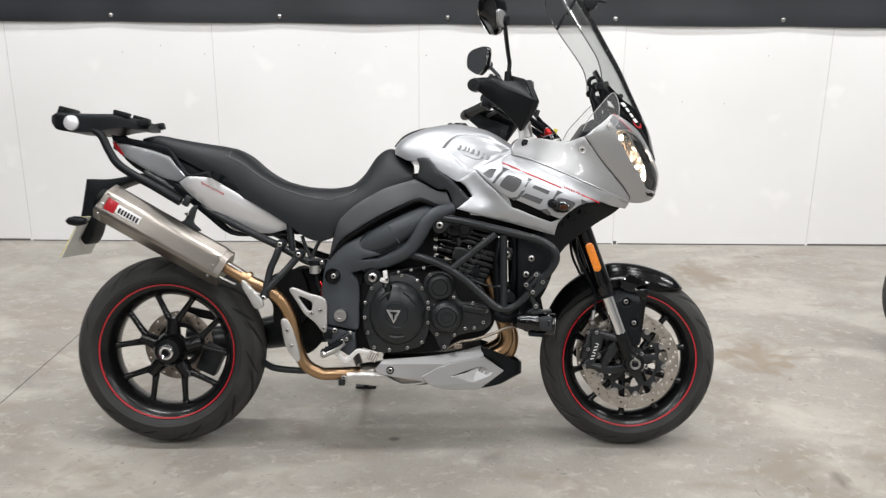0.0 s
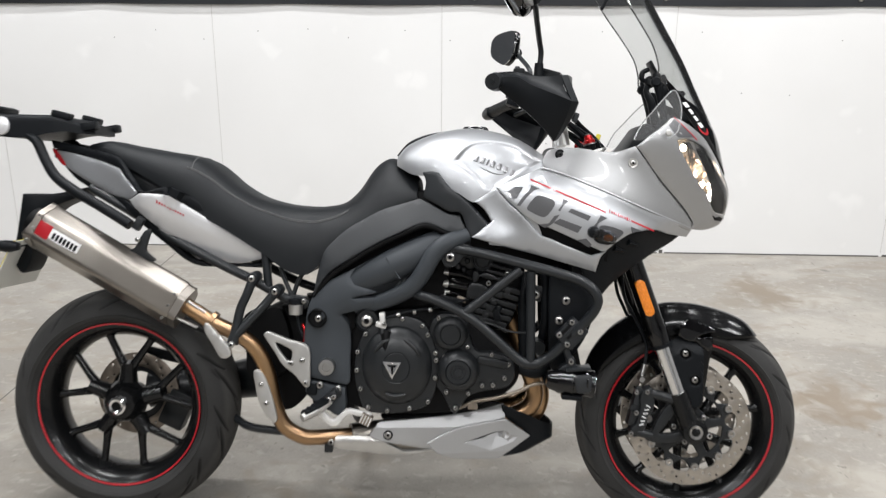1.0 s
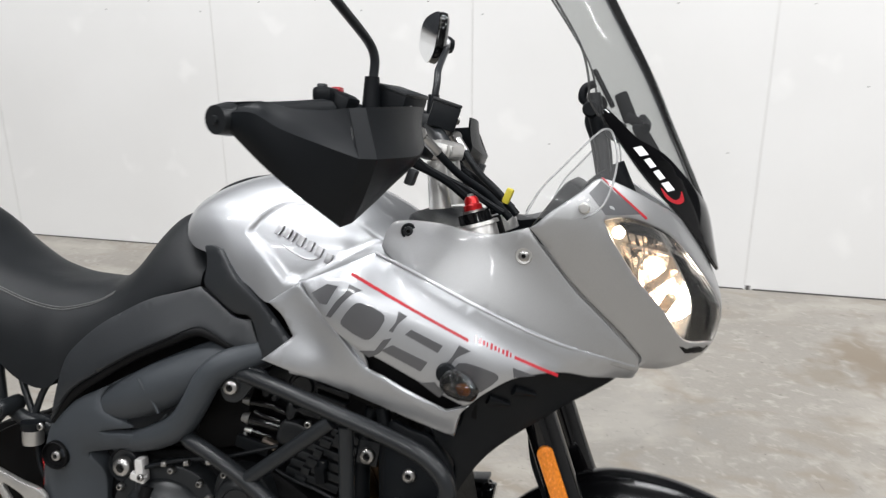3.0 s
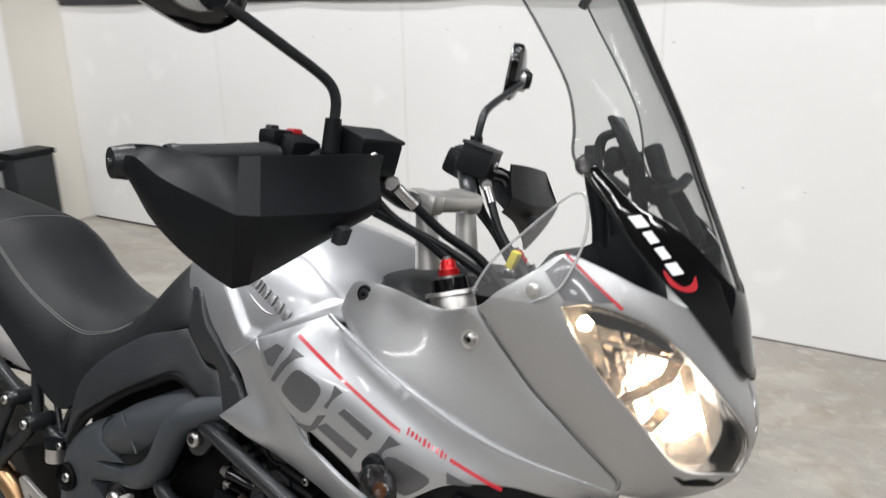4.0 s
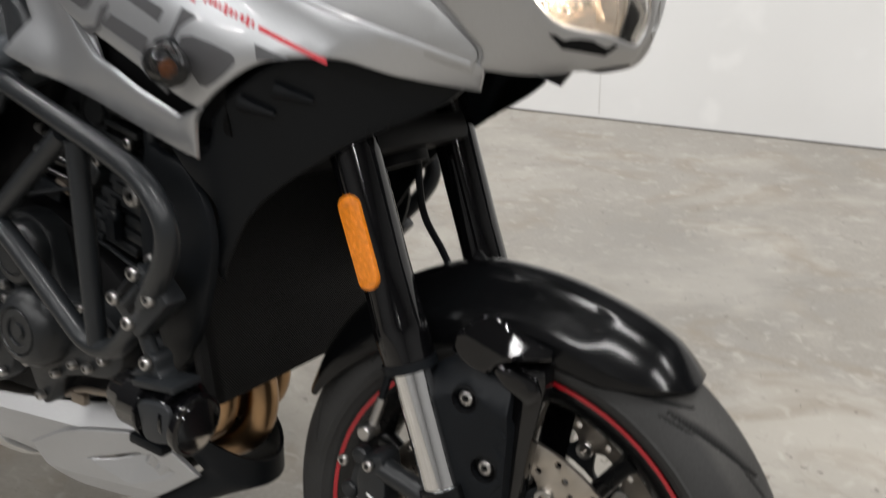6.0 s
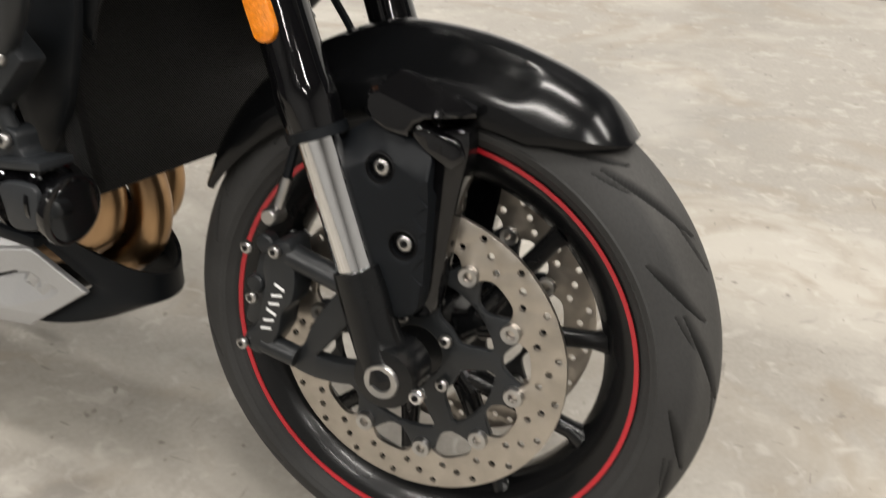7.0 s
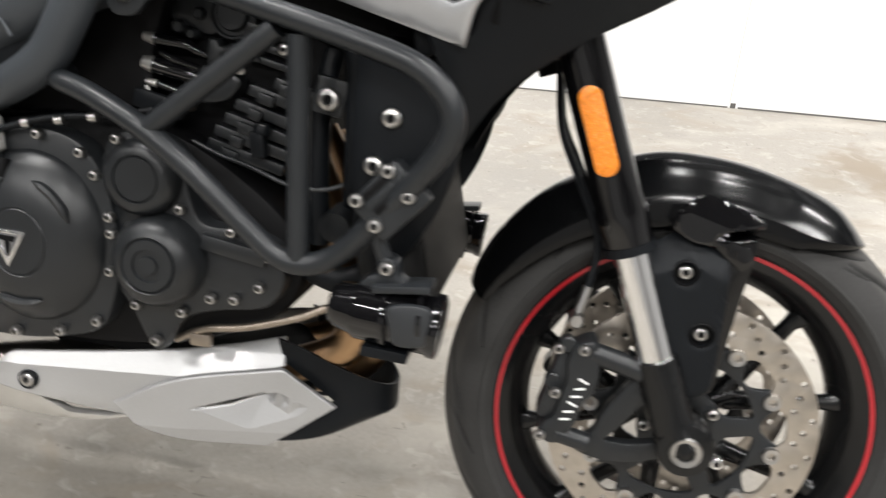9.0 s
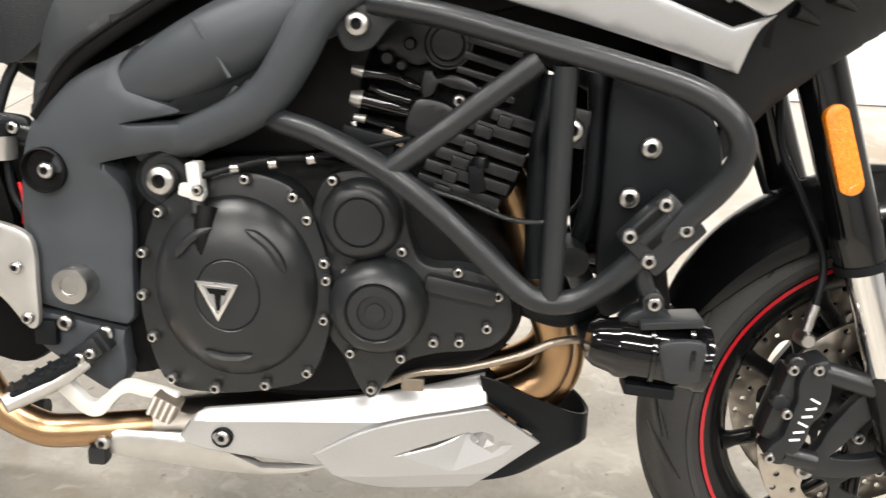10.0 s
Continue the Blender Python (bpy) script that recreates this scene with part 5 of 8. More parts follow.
part("can_body", can(A0, A1, 0.061, 0.052, cut=-0.012), TITAN, sil, "brushed titanium can")
dd = (A1 - A0).normalized()
part("front_cap", can(A1 - dd * 0.012, A1 + dd * 0.022, 0.0585, 0.0495), TITAN, sil)
part("rear_band", can(A0 + dd * 0.004, A0 + dd * 0.020, 0.0625, 0.0535), TITAN, sil)
part("tail_outlet", tube([A0 - dd * 0.004, A0 - dd * 0.02], 0.035, 24, straight=True), ENGINE_DARK, sil, "black exhaust outlet")
upv = Vector((dd.z * -1, 0, dd.x))
if upv.z < 0:
    upv = -upv
for k in (-0.035, 0.0, 0.035):
    bolts([tuple(A1 - dd * 0.008 + upv * k + Vector((0, -0.0515, 0)))], 0.004, 0.002, STEEL, sil, "rivet")
    bolts([tuple(A0 + dd * 0.014 + upv * k + Vector((0, -0.053, 0)))], 0.004, 0.002, STEEL, sil, "rivet")


def along_can(s, k):
    """A place on the can's flat side: s metres from its rear end, k up."""
    p = A0 + dd * s + upv * k
    return (p.x, p.z)


BADGE_Y = 0.168 + 0.0522
part("badge_plate", plate([(*along_can(0.030, 0.022), True), (*along_can(0.140, 0.022), True), (*along_can(0.140, -0.008), True), (*along_can(0.030, -0.008), True)], BADGE_Y, 0.002, 0.0005, n=2), WHITE, sil, "white and black maker's plate")
part("badge_red", plate([(*along_can(0.022, 0.026), True), (*along_can(0.058, 0.026), True), (*along_can(0.058, -0.012), True), (*along_can(0.022, -0.012), True)], BADGE_Y + 0.001, 0.002, 0.0005, n=2), RED, sil, "red square on the plate")
for i in range(7):
    part("lettering_bar", plate([(*along_can(0.066 + i * 0.0102, 0.015), True), (*along_can(0.0725 + i * 0.0102, 0.015), True), (*along_can(0.0725 + i * 0.0102, -0.002), True), (*along_can(0.066 + i * 0.0102, -0.002), True)], BADGE_Y + 0.001, 0.0015, 0, n=1), PLASTIC, sil)
part("hanger", sheet([(0.082, 0.745), (0.098, 0.755), (0.122, 0.795), (0.140, 0.800), (0.130, 0.765), (0.128, 0.745), (0.150, 0.722), (0.12, 0.722)], flat(0.172), 0.010, 0, 0.002, core=(0.1, 5, 0.7)), ENGINE, sil, "black silencer hanger")
bolts([(0.108, -0.174, 0.775)], 0.007, 0.006, STEEL, sil)
part("spring_clamp", sheet([(0.283, 0.566), (0.294, 0.566), (0.340, 0.515), (0.352, 0.490), (0.338, 0.478), (0.322, 0.481), (0.302, 0.515), (0.284, 0.545)], flat(0.196), 0.010, 0.01, 0.003, core=(0.315, 5, 0.52)), ALU, sil, "bright footrest hanger strut")
for k in (0.016, -0.016):
    part("spring", tube([tuple(A1 + dd * 0.02 + upv * k * 1.6 + Vector((0, -0.02, 0))), tuple(A1 + dd * 0.075 + upv * k * 1.4 + Vector((0, -0.015, 0)))], 0.0035, 8, straight=True), STEEL, sil)

# ---- frame ----
fr = new("frame")
fr.parent = bike
fr["label"] = "graphite painted cast and tubular frame"
f_plate = field([(0.54, 0.63, 0.148), (0.58, 0.67, 0.152), (0.64, 0.705, 0.156), (0.70, 0.733, 0.152), (0.655, 0.672, 0.166), (0.70, 0.650, 0.172), (0.63, 0.655, 0.166), (0.60, 0.625, 0.164), (0.66, 0.625, 0.168), (0.735, 0.628, 0.168), (0.62, 0.590, 0.158), (0.70, 0.598, 0.160), (0.58, 0.58, 0.160), (0.59, 0.50, 0.156), (0.64, 0.42, 0.145), (0.53, 0.42, 0.148), (0.525, 0.5, 0.145), (0.655, 0.54, 0.140)])
part("pivot_plate", sheet([(0.538, 0.612), (0.556, 0.645), (0.598, 0.680), (0.655, 0.710), (0.700, 0.735, True), (0.668, 0.712), (0.652, 0.690), (0.660, 0.670, True), (0.715, 0.655, True), (0.722, 0.648, True), (0.660, 0.634), (0.700, 0.636), (0.740, 0.640, True), (0.752, 0.618, True), (0.690, 0.604), (0.625, 0.588, True), (0.645, 0.560), (0.650, 0.520), (0.649, 0.470), (0.648, 0.415), (0.638, 0.402, True), (0.534, 0.424, True), (0.524, 0.500), (0.530, 0.570)], on(f_plate), 0.040, 0.014, 0.007, n=6, core=(0.6, 5, 0.55)), FRAME, fr, "graphite cast frame side plate")
part("lower_plate", sheet([(0.532, 0.418, True), (0.634, 0.396, True), (0.636, 0.345), (0.618, 0.322), (0.590, 0.335), (0.560, 0.355), (0.532, 0.380)], flat(0.146), 0.030, 0.02, 0.005, core=(0.58, 5, 0.4)), FRAME, fr, "graphite footrest plate")
part("upper_spar", tube([(0.625, -0.112, 0.652), (0.67, -0.133, 0.675), (0.725, -0.150, 0.702), (0.78, -0.158, 0.730), (0.86, -0.148, 0.768), (0.94, -0.128, 0.800)], [0.028, 0.034, 0.039, 0.040, 0.038, 0.030], 24), FRAME, fr, "thick graphite frame spar")
part("lower_spar", tube([(0.660, -0.128, 0.604), (0.715, -0.147, 0.622), (0.770, -0.170, 0.644), (0.812, -0.182, 0.672), (0.840, -0.189, 0.712), (0.861, -0.191, 0.750), (0.888, -0.188, 0.777), (0.945, -0.170, 0.800)], [0.017, 0.0215, 0.0215, 0.022, 0.022, 0.022, 0.022, 0.020], 20), FRAME, fr, "bent graphite frame tube")
part("spar_weld", tube([(0.742 + 0.006 * i, -0.1935 - 0.001 * math.sin(i), 0.742 - 0.009 * i) for i in range(7)], 0.0022, 6, 3), FRAME, fr)
tp = part("infill", sheet([(0.690, 0.648), (0.745, 0.684), (0.815, 0.722), (0.816, 0.702), (0.792, 0.672), (0.760, 0.655), (0.715, 0.646)], flat(0.168), 0.030, 0, 0.004, core=(0.75, 5, 0.67)), PLASTIC, fr, "dark plastic frame infill")
for i in range(3):
    part("infill_rib", box((0.772 + i * 0.012, -0.169, 0.672 + i * 0.006), (0.018, 0.003, 0.004), 0.001, (0, -48, 0)), PLASTIC_GREY, tp)
for (x, z, r) in ((0.565, 0.580, 0.0205),):
    part("bolt_well", moved(lathe([(0, -0.158), (r, -0.160), (r + 0.002, -0.1675), (r + 0.004, -0.166), (r + 0.004, -0.14)], 28), pose(x, 0, z)), ENGINE_DARK, fr)
bolts([(0.568, -0.162, 0.580)], 0.009, 0.007, STEEL, fr)
part("pivot_cap", moved(lathe([(0, -0.172), (0.010, -0.172), (0.011, -0.175), (0.0195, -0.1745), (0.0215, -0.170), (0.0215, -0.15)], 32), pose(0.590, 0, 0.455)), STEEL, fr, "large bright pivot cap")
part("engine_mount", moved(lathe([(0, -0.150), (0.026, -0.152), (0.029, -0.158), (0.030, -0.13)], 28), pose(0.692, 0, 0.576)), ENGINE, fr)
bolts([(0.692, -0.156, 0.576)], 0.0165, 0.014, STEEL, fr, "mount_bolt")
bolts([(0.570, -0.148, 0.404), (0.616, -0.148, 0.395)], 0.0095, 0.007, STEEL, fr)
part("heel_guard", sheet([(0.426, 0.533), (0.431, 0.541), (0.441, 0.542), (0.490, 0.524), (0.541, 0.505), (0.546, 0.450), (0.545, 0.405), (0.537, 0.398), (0.527, 0.405), (0.506, 0.431), (0.474, 0.458), (0.452, 0.493)], flat(0.162), 0.008, 0.012, 0.003, [[(0.456, 0.514), (0.496, 0.497), (0.499, 0.483), (0.495, 0.469), (0.485, 0.470)]], core=(0.5, 5, 0.47)), ALU, fr, "cast aluminium heel guard")
bolts([(0.526, -0.163, 0.470), (0.535, -0.163, 0.412), (0.497, -0.163, 0.462)], 0.007, 0.006, STEEL, fr)
part("subframe_tube", tube([(0.535, -0.125, 0.612), (0.489, -0.130, 0.621), (0.449, -0.130, 0.640), (0.388, -0.130, 0.673), (0.307, -0.128, 0.711), (0.18, -0.118, 0.775), (0.06, -0.105, 0.845), (-0.05, -0.09, 0.905)], 0.0125, 12), BAR, fr, "black subframe tube")
part("subframe_tube", tube([(0.535, 0.125, 0.612), (0.449, 0.130, 0.640), (0.307, 0.128, 0.711), (0.18, 0.118, 0.775), (-0.05, 0.09, 0.905)], 0.0125, 12), BAR, fr, "black subframe tube")
part("subframe_strut", tube([(0.423, -0.130, 0.745), (0.428, -0.131, 0.695), (0.432, -0.130, 0.650)], 0.011, 12, straight=True), BAR, fr)
part("subframe_strut", tube([(0.460, -0.118, 0.705), (0.472, -0.120, 0.672), (0.492, -0.124, 0.628)], 0.006, 10), BAR, fr)
part("subframe_strut", tube([(0.518, -0.118, 0.690), (0.505, -0.120, 0.665), (0.494, -0.124, 0.630)], 0.006, 10), BAR, fr)
part("subframe_plate", sheet([(0.478, 0.634), (0.528, 0.632), (0.536, 0.618), (0.530, 0.600), (0.505, 0.604), (0.482, 0.618)], flat(0.134), 0.010, 0.01, 0.003, core=(0.505, 5, 0.62)), BAR, fr, "black subframe joint plate")
part("pillion_hanger", tube([(0.399, -0.160, 0.680), (0.386, -0.166, 0.642), (0.369, -0.168, 0.603), (0.359, -0.172, 0.557), (0.349, -0.174, 0.512)], [0.0125, 0.0115, 0.0115, 0.012, 0.015], 12), BAR, fr, "black pillion footrest hanger")
part("pillion_brace", tube([(0.458, -0.155, 0.648), (0.432, -0.160, 0.615), (0.404, -0.166, 0.584), (0.358, -0.173, 0.536)], [0.0125, 0.0115, 0.0115, 0.013], 12), BAR, fr)
for x, z in ((0.399, 0.680), (0.458, 0.648)):
    part("hanger_boss", moved(lathe([(0, -0.172), (0.013, -0.172), (0.015, -0.168), (0.015, -0.120)], 20), pose(x, 0, z)), BAR, fr)
bolts([(0.399, -0.173, 0.680), (0.458, -0.173, 0.648), (0.350, -0.188, 0.512)], 0.0085, 0.006, STEEL, fr)
part("brake_hose", tube([(0.508, -0.135, 0.586), (0.514, -0.138, 0.55), (0.528, -0.14, 0.52), (0.534, -0.14, 0.47)], 0.0045, 8), PLASTIC, fr, "thin black brake hose")
part("switch_wire", tube([(0.522, -0.138, 0.56), (0.529, -0.142, 0.54), (0.527, -0.142, 0.515)], 0.003, 8), RED_ANOD, fr, "red brake switch wire")
rs = part("brake_reservoir", moved(lathe([(0, 0.0), (0.017, 0.0), (0.018, 0.004), (0.018, 0.026), (0, 0.026)], 20), pose(0.505, -0.142, 0.586, 90)), ALU, fr, "translucent brake fluid reservoir")
part("reservoir_cap", moved(lathe([(0, 0.0), (0.019, 0.0), (0.020, 0.004), (0.020, 0.014), (0, 0.016)], 24), pose(0.505, -0.142, 0.612, 90)), PLASTIC, rs, "black screw cap")
bolts([(0.528, -0.150, 0.622)], 0.007, 0.006, STEEL, fr)
# footrest and brake pedal
fp = part("footrest", tube([(0.598, -0.165, 0.366), (0.572, -0.195, 0.351), (0.540, -0.230, 0.338)], [0.010, 0.0125, 0.0100], 14), ALU, fr, "folding rider footrest with a rubber pad")
part("rest_rubber", moved(box((0, 0, 0), (0.074, 0.026, 0.011), 0.004), pose(0.566, -0.199, 0.3585, 0, -22, 42)), PLASTIC, fp, "worn black rubber pad")
for k in range(5):
    part("rubber_ridge", moved(box((-0.028 + 0.014 * k, 0, 0.0062), (0.005, 0.024, 0.003), 0.001), pose(0.566, -0.199, 0.3585, 0, -22, 42)), PLASTIC, fp)
part("footrest_bracket", add(box((0.600, -0.160, 0.376), (0.044, 0.028, 0.024), 0.006, (0, -35, 0)), box((0.612, -0.156, 0.386), (0.022, 0.018, 0.026), 0.004, (0, -35, 0))), ENGINE, fp)
bolts([(0.598, -0.176, 0.374), (0.610, -0.175, 0.380)], 0.0062, 0.005, STEEL, fp)
part("bracket_pad", box((0.548, -0.150, 0.392), (0.026, 0.012, 0.030), 0.004), PLASTIC, fr, "square rubber stop")
part("brake_pedal", sheet([(0.552, 0.345), (0.580, 0.345), (0.600, 0.324), (0.612, 0.322), (0.642, 0.347), (0.672, 0.345), (0.705, 0.337), (0.703, 0.327), (0.670, 0.331), (0.645, 0.333), (0.618, 0.305), (0.596, 0.306), (0.570, 0.330)], flat(0.176), 0.012, 0, 0.003, core=(0.6, 5, 0.33)), PEDAL, fr, "bright forged brake pedal")
tip = part("pedal_tip", box((0.694, -0.178, 0.325), (0.030, 0.026, 0.026), 0.003, (0, 25, 0)), TARNISH, fr, "ribbed pedal tip")
for i in range(4):
    part("tip_rib", box((0.6835 + 0.0068 * i, -0.1915, 0.3300 - 0.0032 * i), (0.0030, 0.003, 0.024), 0.001, (0, 25, 0)), PEDAL, tip)
# Two dark blocks, added so the bright wall doesn't show through the gaps.
part("airbox_fill", plate([(0.57, 0.62), (0.58, 0.75), (0.68, 0.835), (0.80, 0.905), (0.95, 0.90), (1.08, 0.88), (1.12, 0.80), (1.02, 0.76), (0.93, 0.76), (0.90, 0.70), (0.88, 0.62), (0.75, 0.60)], 0.115, 0.23, 0.01), ENGINE_DARK, fr)
part("head_fill", plate([(0.94, 0.80), (1.10, 0.80), (1.27, 0.765), (1.265, 0.705), (1.20, 0.665), (1.10, 0.705), (1.0, 0.745)], 0.105, 0.21, 0.01), ENGINE_DARK, fr, "black filler plate added above the cylinder head")
part("drive_side_case", box((0.60, 0.0, 0.47), (0.12, 0.24, 0.28), 0.02), ENGINE_DARK, fr)
part("shock_absorber", tube([(0.54, 0.0, 0.62), (0.53, 0.0, 0.40)], 0.035, 16, straight=True), ENGINE_DARK, fr)
part("inner_mudguard", plate([(0.31, 0.535), (0.36, 0.560), (0.45, 0.590), (0.48, 0.45), (0.40, 0.38), (0.36, 0.42), (0.355, 0.48)], 0.085, 0.17, 0.006), ENGINE_DARK, fr, "black plastic inner mudguard")

# ---- crash bars and driving lamps ----
for sgn in (-1, 1):
    cb = new("crash_bar")
    cb.parent = bike
    cb["label"] = "black powder-coated tubular crash bar"
    S = Matrix.Identity(4) if sgn < 0 else MIRROR_Y

    def put(name, bm, mat, parent, label=""):
        if sgn > 0:
            c = mirrored(bm)
            bm.free()
            bm = c
        return part(name, bm, mat, parent, label)
    put("loop_tube", tube([(0.915, -0.185, 0.766), (0.985, -0.205, 0.756), (1.074, -0.222, 0.736), (1.152, -0.236, 0.718), (1.218, -0.248, 0.699), (1.251, -0.253, 0.676), (1.262, -0.252, 0.648), (1.248, -0.245, 0.614), (1.20, -0.228, 0.556), (1.158, -0.217, 0.508), (1.125, -0.212, 0.487), (1.088, -0.212, 0.488), (1.051, -0.213, 0.516), (0.993, -0.216, 0.568), (0.937, -0.214, 0.608), (0.87, -0.200, 0.637), (0.822, -0.180, 0.648), (0.80, -0.13, 0.65)], 0.0123, 16, 8), BAR, cb)
    put("cross_tube", tube([(0.940, -0.214, 0.608), (1.078, -0.221, 0.720)], 0.0115, 14, straight=True), BAR, cb)
    put("upright_tube", tube([(1.102, -0.224, 0.716), (1.106, -0.212, 0.490)], 0.0115, 14, straight=True), BAR, cb)
    put("mount_bracket", sheet([(0.880, 0.752), (0.895, 0.770), (0.935, 0.778), (0.960, 0.768), (0.935, 0.745), (0.915, 0.722), (0.890, 0.722)], flat(0.190), 0.008, 0, 0.002, core=(0.9, 5, 0.7)), BAR, cb)
    if sgn < 0:
        bolts([(0.903, -0.191, 0.745)], 0.0125, 0.010, STEEL, cb, "mount_bolt")
    dl = new("driving_lamp")
    dl.parent = bike
    dl["label"] = "gloss black auxiliary driving lamp on the crash bar"
    body = lathe([(0, -0.060), (0.018, -0.060), (0.024, -0.052), (0.028, -0.035), (0.0315, -0.03), (0.0315, 0.045), (0.034, 0.048), (0.034, 0.056), (0.030, 0.058), (0, 0.056)], 32)
    put("lamp_body", moved(body, pose(1.206, -0.217, 0.443, 0, 0, -90) @ pose(0, 0, 0, -6, 0, 0)), GLOSS, dl)
    for x in (1.206, 1.243):
        put("body_band", moved(lathe([(0.028, -0.003), (0.0345, -0.002), (0.0345, 0.002), (0.028, 0.003)], 28, True), pose(x, -0.217, 0.443 + (x - 1.206) * 0.1, 0, 0, -90)), GLOSS, dl)
    put("lamp_saddle", box((1.222, -0.220, 0.478), (0.060, 0.040, 0.008), 0.002, (0, -6, 0)), BAR, dl)
    put("lamp_strap", box((1.208, -0.222, 0.407), (0.050, 0.034, 0.012), 0.003, (0, 4, 0)), PLASTIC, dl)
    put("lamp_glass", moved(lathe([(0, 0.058), (0.029, 0.0585), (0.029, 0.054)], 28), pose(1.206, -0.217, 0.443, 0, 0, -90) @ pose(0, 0, 0, -6, 0, 0)), MIRROR, dl, "clear lamp glass")
    put("lamp_shroud", sheet([(1.212, 0.462), (1.250, 0.466), (1.256, 0.446), (1.252, 0.426), (1.222, 0.422), (1.214, 0.44)], flat(0.2495), 0.006, 0, 0.003, core=(1.2, 5, 0.45)), PLASTIC_GREY, dl)
    put("lamp_bracket", sheet([(1.176, 0.472), (1.184, 0.484), (1.194, 0.489), (1.194, 0.500), (1.204, 0.507), (1.214, 0.501), (1.217, 0.487), (1.232, 0.474)], flat(0.228), 0.024, 0.01, 0.003, core=(1.204, 5, 0.485)), BAR, dl)
    blk2 = put("clamp_block", box((1.204, -0.225, 0.566), (0.066, 0.030, 0.054), 0.006, (0, -47, 0)), BAR, dl, "black two-piece tube clamp")
    for x, z in ((1.189, 0.578), (1.202, 0.5645)):
        put("clamp_slot", box((x, -0.2395, z), (0.030, 0.004, 0.0075), 0.001, (0, -47, 0)), ENGINE_DARK, blk2)
    put("clamp_key", box((1.1955, -0.2405, 0.5715), (0.036, 0.004, 0.006), 0.001, (0, -47, 0)), BAR, blk2)
    put("clamp_arm", tube([(1.190, -0.222, 0.545), (1.194, -0.220, 0.518), (1.203, -0.218, 0.497)], 0.0085, 10), BAR, dl)
    if sgn < 0:
        bolts([(1.172, -0.240, 0.564), (1.202, -0.240, 0.596), (1.223, -0.240, 0.573), (1.192, -0.240, 0.541), (1.204, -0.229, 0.496)], 0.0075, 0.007, STEEL, dl)

# ---- radiator and its black side shield ----
rd = new("radiator")
rd.parent = bike
rd["label"] = "black radiator with fine mesh and side shields"
part("core", box((1.200, 0, 0.575), (0.030, 0.34, 0.30), 0.012, (0, -12, 0)), BRASS_DARK, rd, "dark finned radiator core behind fine mesh")
part("mesh_bolt", moved(lathe([(0, -0.006), (0.006, -0.006), (0.007, -0.003), (0.011, -0.003), (0.011, 0.004)], 18), pose(1.197, -0.02, 0.465, 0, 0, 90)), ENGINE, rd, "black mesh fixing screw")
part("top_rail", box((1.228, 0, 0.722), (0.045, 0.36, 0.03), 0.006, (0, -12, 0)), PLASTIC, rd)
part("bottom_rail", box((1.166, 0, 0.428), (0.040, 0.33, 0.018), 0.006, (0, -12, 0)), PLASTIC, rd)
for sgn in (-1, 1):
    sm = sheet([(1.152, 0.712), (1.190, 0.710), (1.225, 0.700), (1.255, 0.660), (1.262, 0.610), (1.240, 0.540), (1.200, 0.478), (1.172, 0.455), (1.158, 0.470), (1.150, 0.560)], on(field([(1.10, 0.71, 0.175), (1.255, 0.66, 0.195), (1.2, 0.48, 0.17), (1.13, 0.47, 0.16), (1.18, 0.6, 0.192)])), 0.010, 0.03, 0.006, core=(1.18, 5, 0.6))
    if sgn > 0:
        c = mirrored(sm)
        sm.free()
        sm = c
    part("side_shield", sm, PLASTIC, rd, "matt black radiator side shield")
bolts([(1.192, -0.194, 0.642), (1.176, -0.192, 0.592)], 0.0105, 0.007, STEEL, rd)
part("bottom_hose", tube([(1.17, -0.10, 0.46), (1.13, -0.11, 0.44), (1.08, -0.10, 0.45)], 0.016, 12), PLASTIC, rd)

# ---- belly pan ----
bp = new("belly_pan")
bp.parent = bike
bp["label"] = "silver painted belly pan with a black inner lip"


def pan_base(a):
    return 0.147 - 0.217 * (a - 0.747)


def pan_fold(a):
    """The height of the crease below the pan's upper facet."""
    return 0.295 - 0.034 * (a - 0.723) if a < 0.927 else 0.288 + 0.171 * (a - 0.927)


def pan_flank(a, b):
    return pan_base(a) - 0.60 * max(b - pan_fold(a), 0) - 0.35 * max(0.262 - 0.10 * (a - 0.70) - b, 0)


SLIT_A, SLIT_B, LOW_C, FRONT_D = (0.950, 0.249), (1.032, 0.274), (1.014, 0.2255), (1.086, 0.251)


def pan_chevron(a, b):
    """The raised front face, with a sunken facet behind its slit."""
    w = pan_base(a) + 0.0022 + 0.0085 * min(max((a - 0.850) / 0.077, 0), 1) - 0.28 * max(0.222 - b, 0)
    for p, q, r in ((SLIT_A, LOW_C, SLIT_B), (LOW_C, FRONT_D, SLIT_B)):
        den = (q[1] - r[1]) * (p[0] - r[0]) + (r[0] - q[0]) * (p[1] - r[1])
        u = ((q[1] - r[1]) * (a - r[0]) + (r[0] - q[0]) * (b - r[1])) / den
        v = ((r[1] - p[1]) * (a - r[0]) + (p[0] - r[0]) * (b - r[1])) / den
        if u >= -1e-9 and v >= -1e-9 and u + v <= 1 + 1e-9:
            return w - 0.0120 * (1 - u - v)
    return w


def ruled(p, q, k):
    """Points along a straight crease, clear of its ends."""
    return [(p[0] + (q[0] - p[0]) * (i + 0.5) / k, p[1] + (q[1] - p[1]) * (i + 0.5) / k) for i in range(k)]


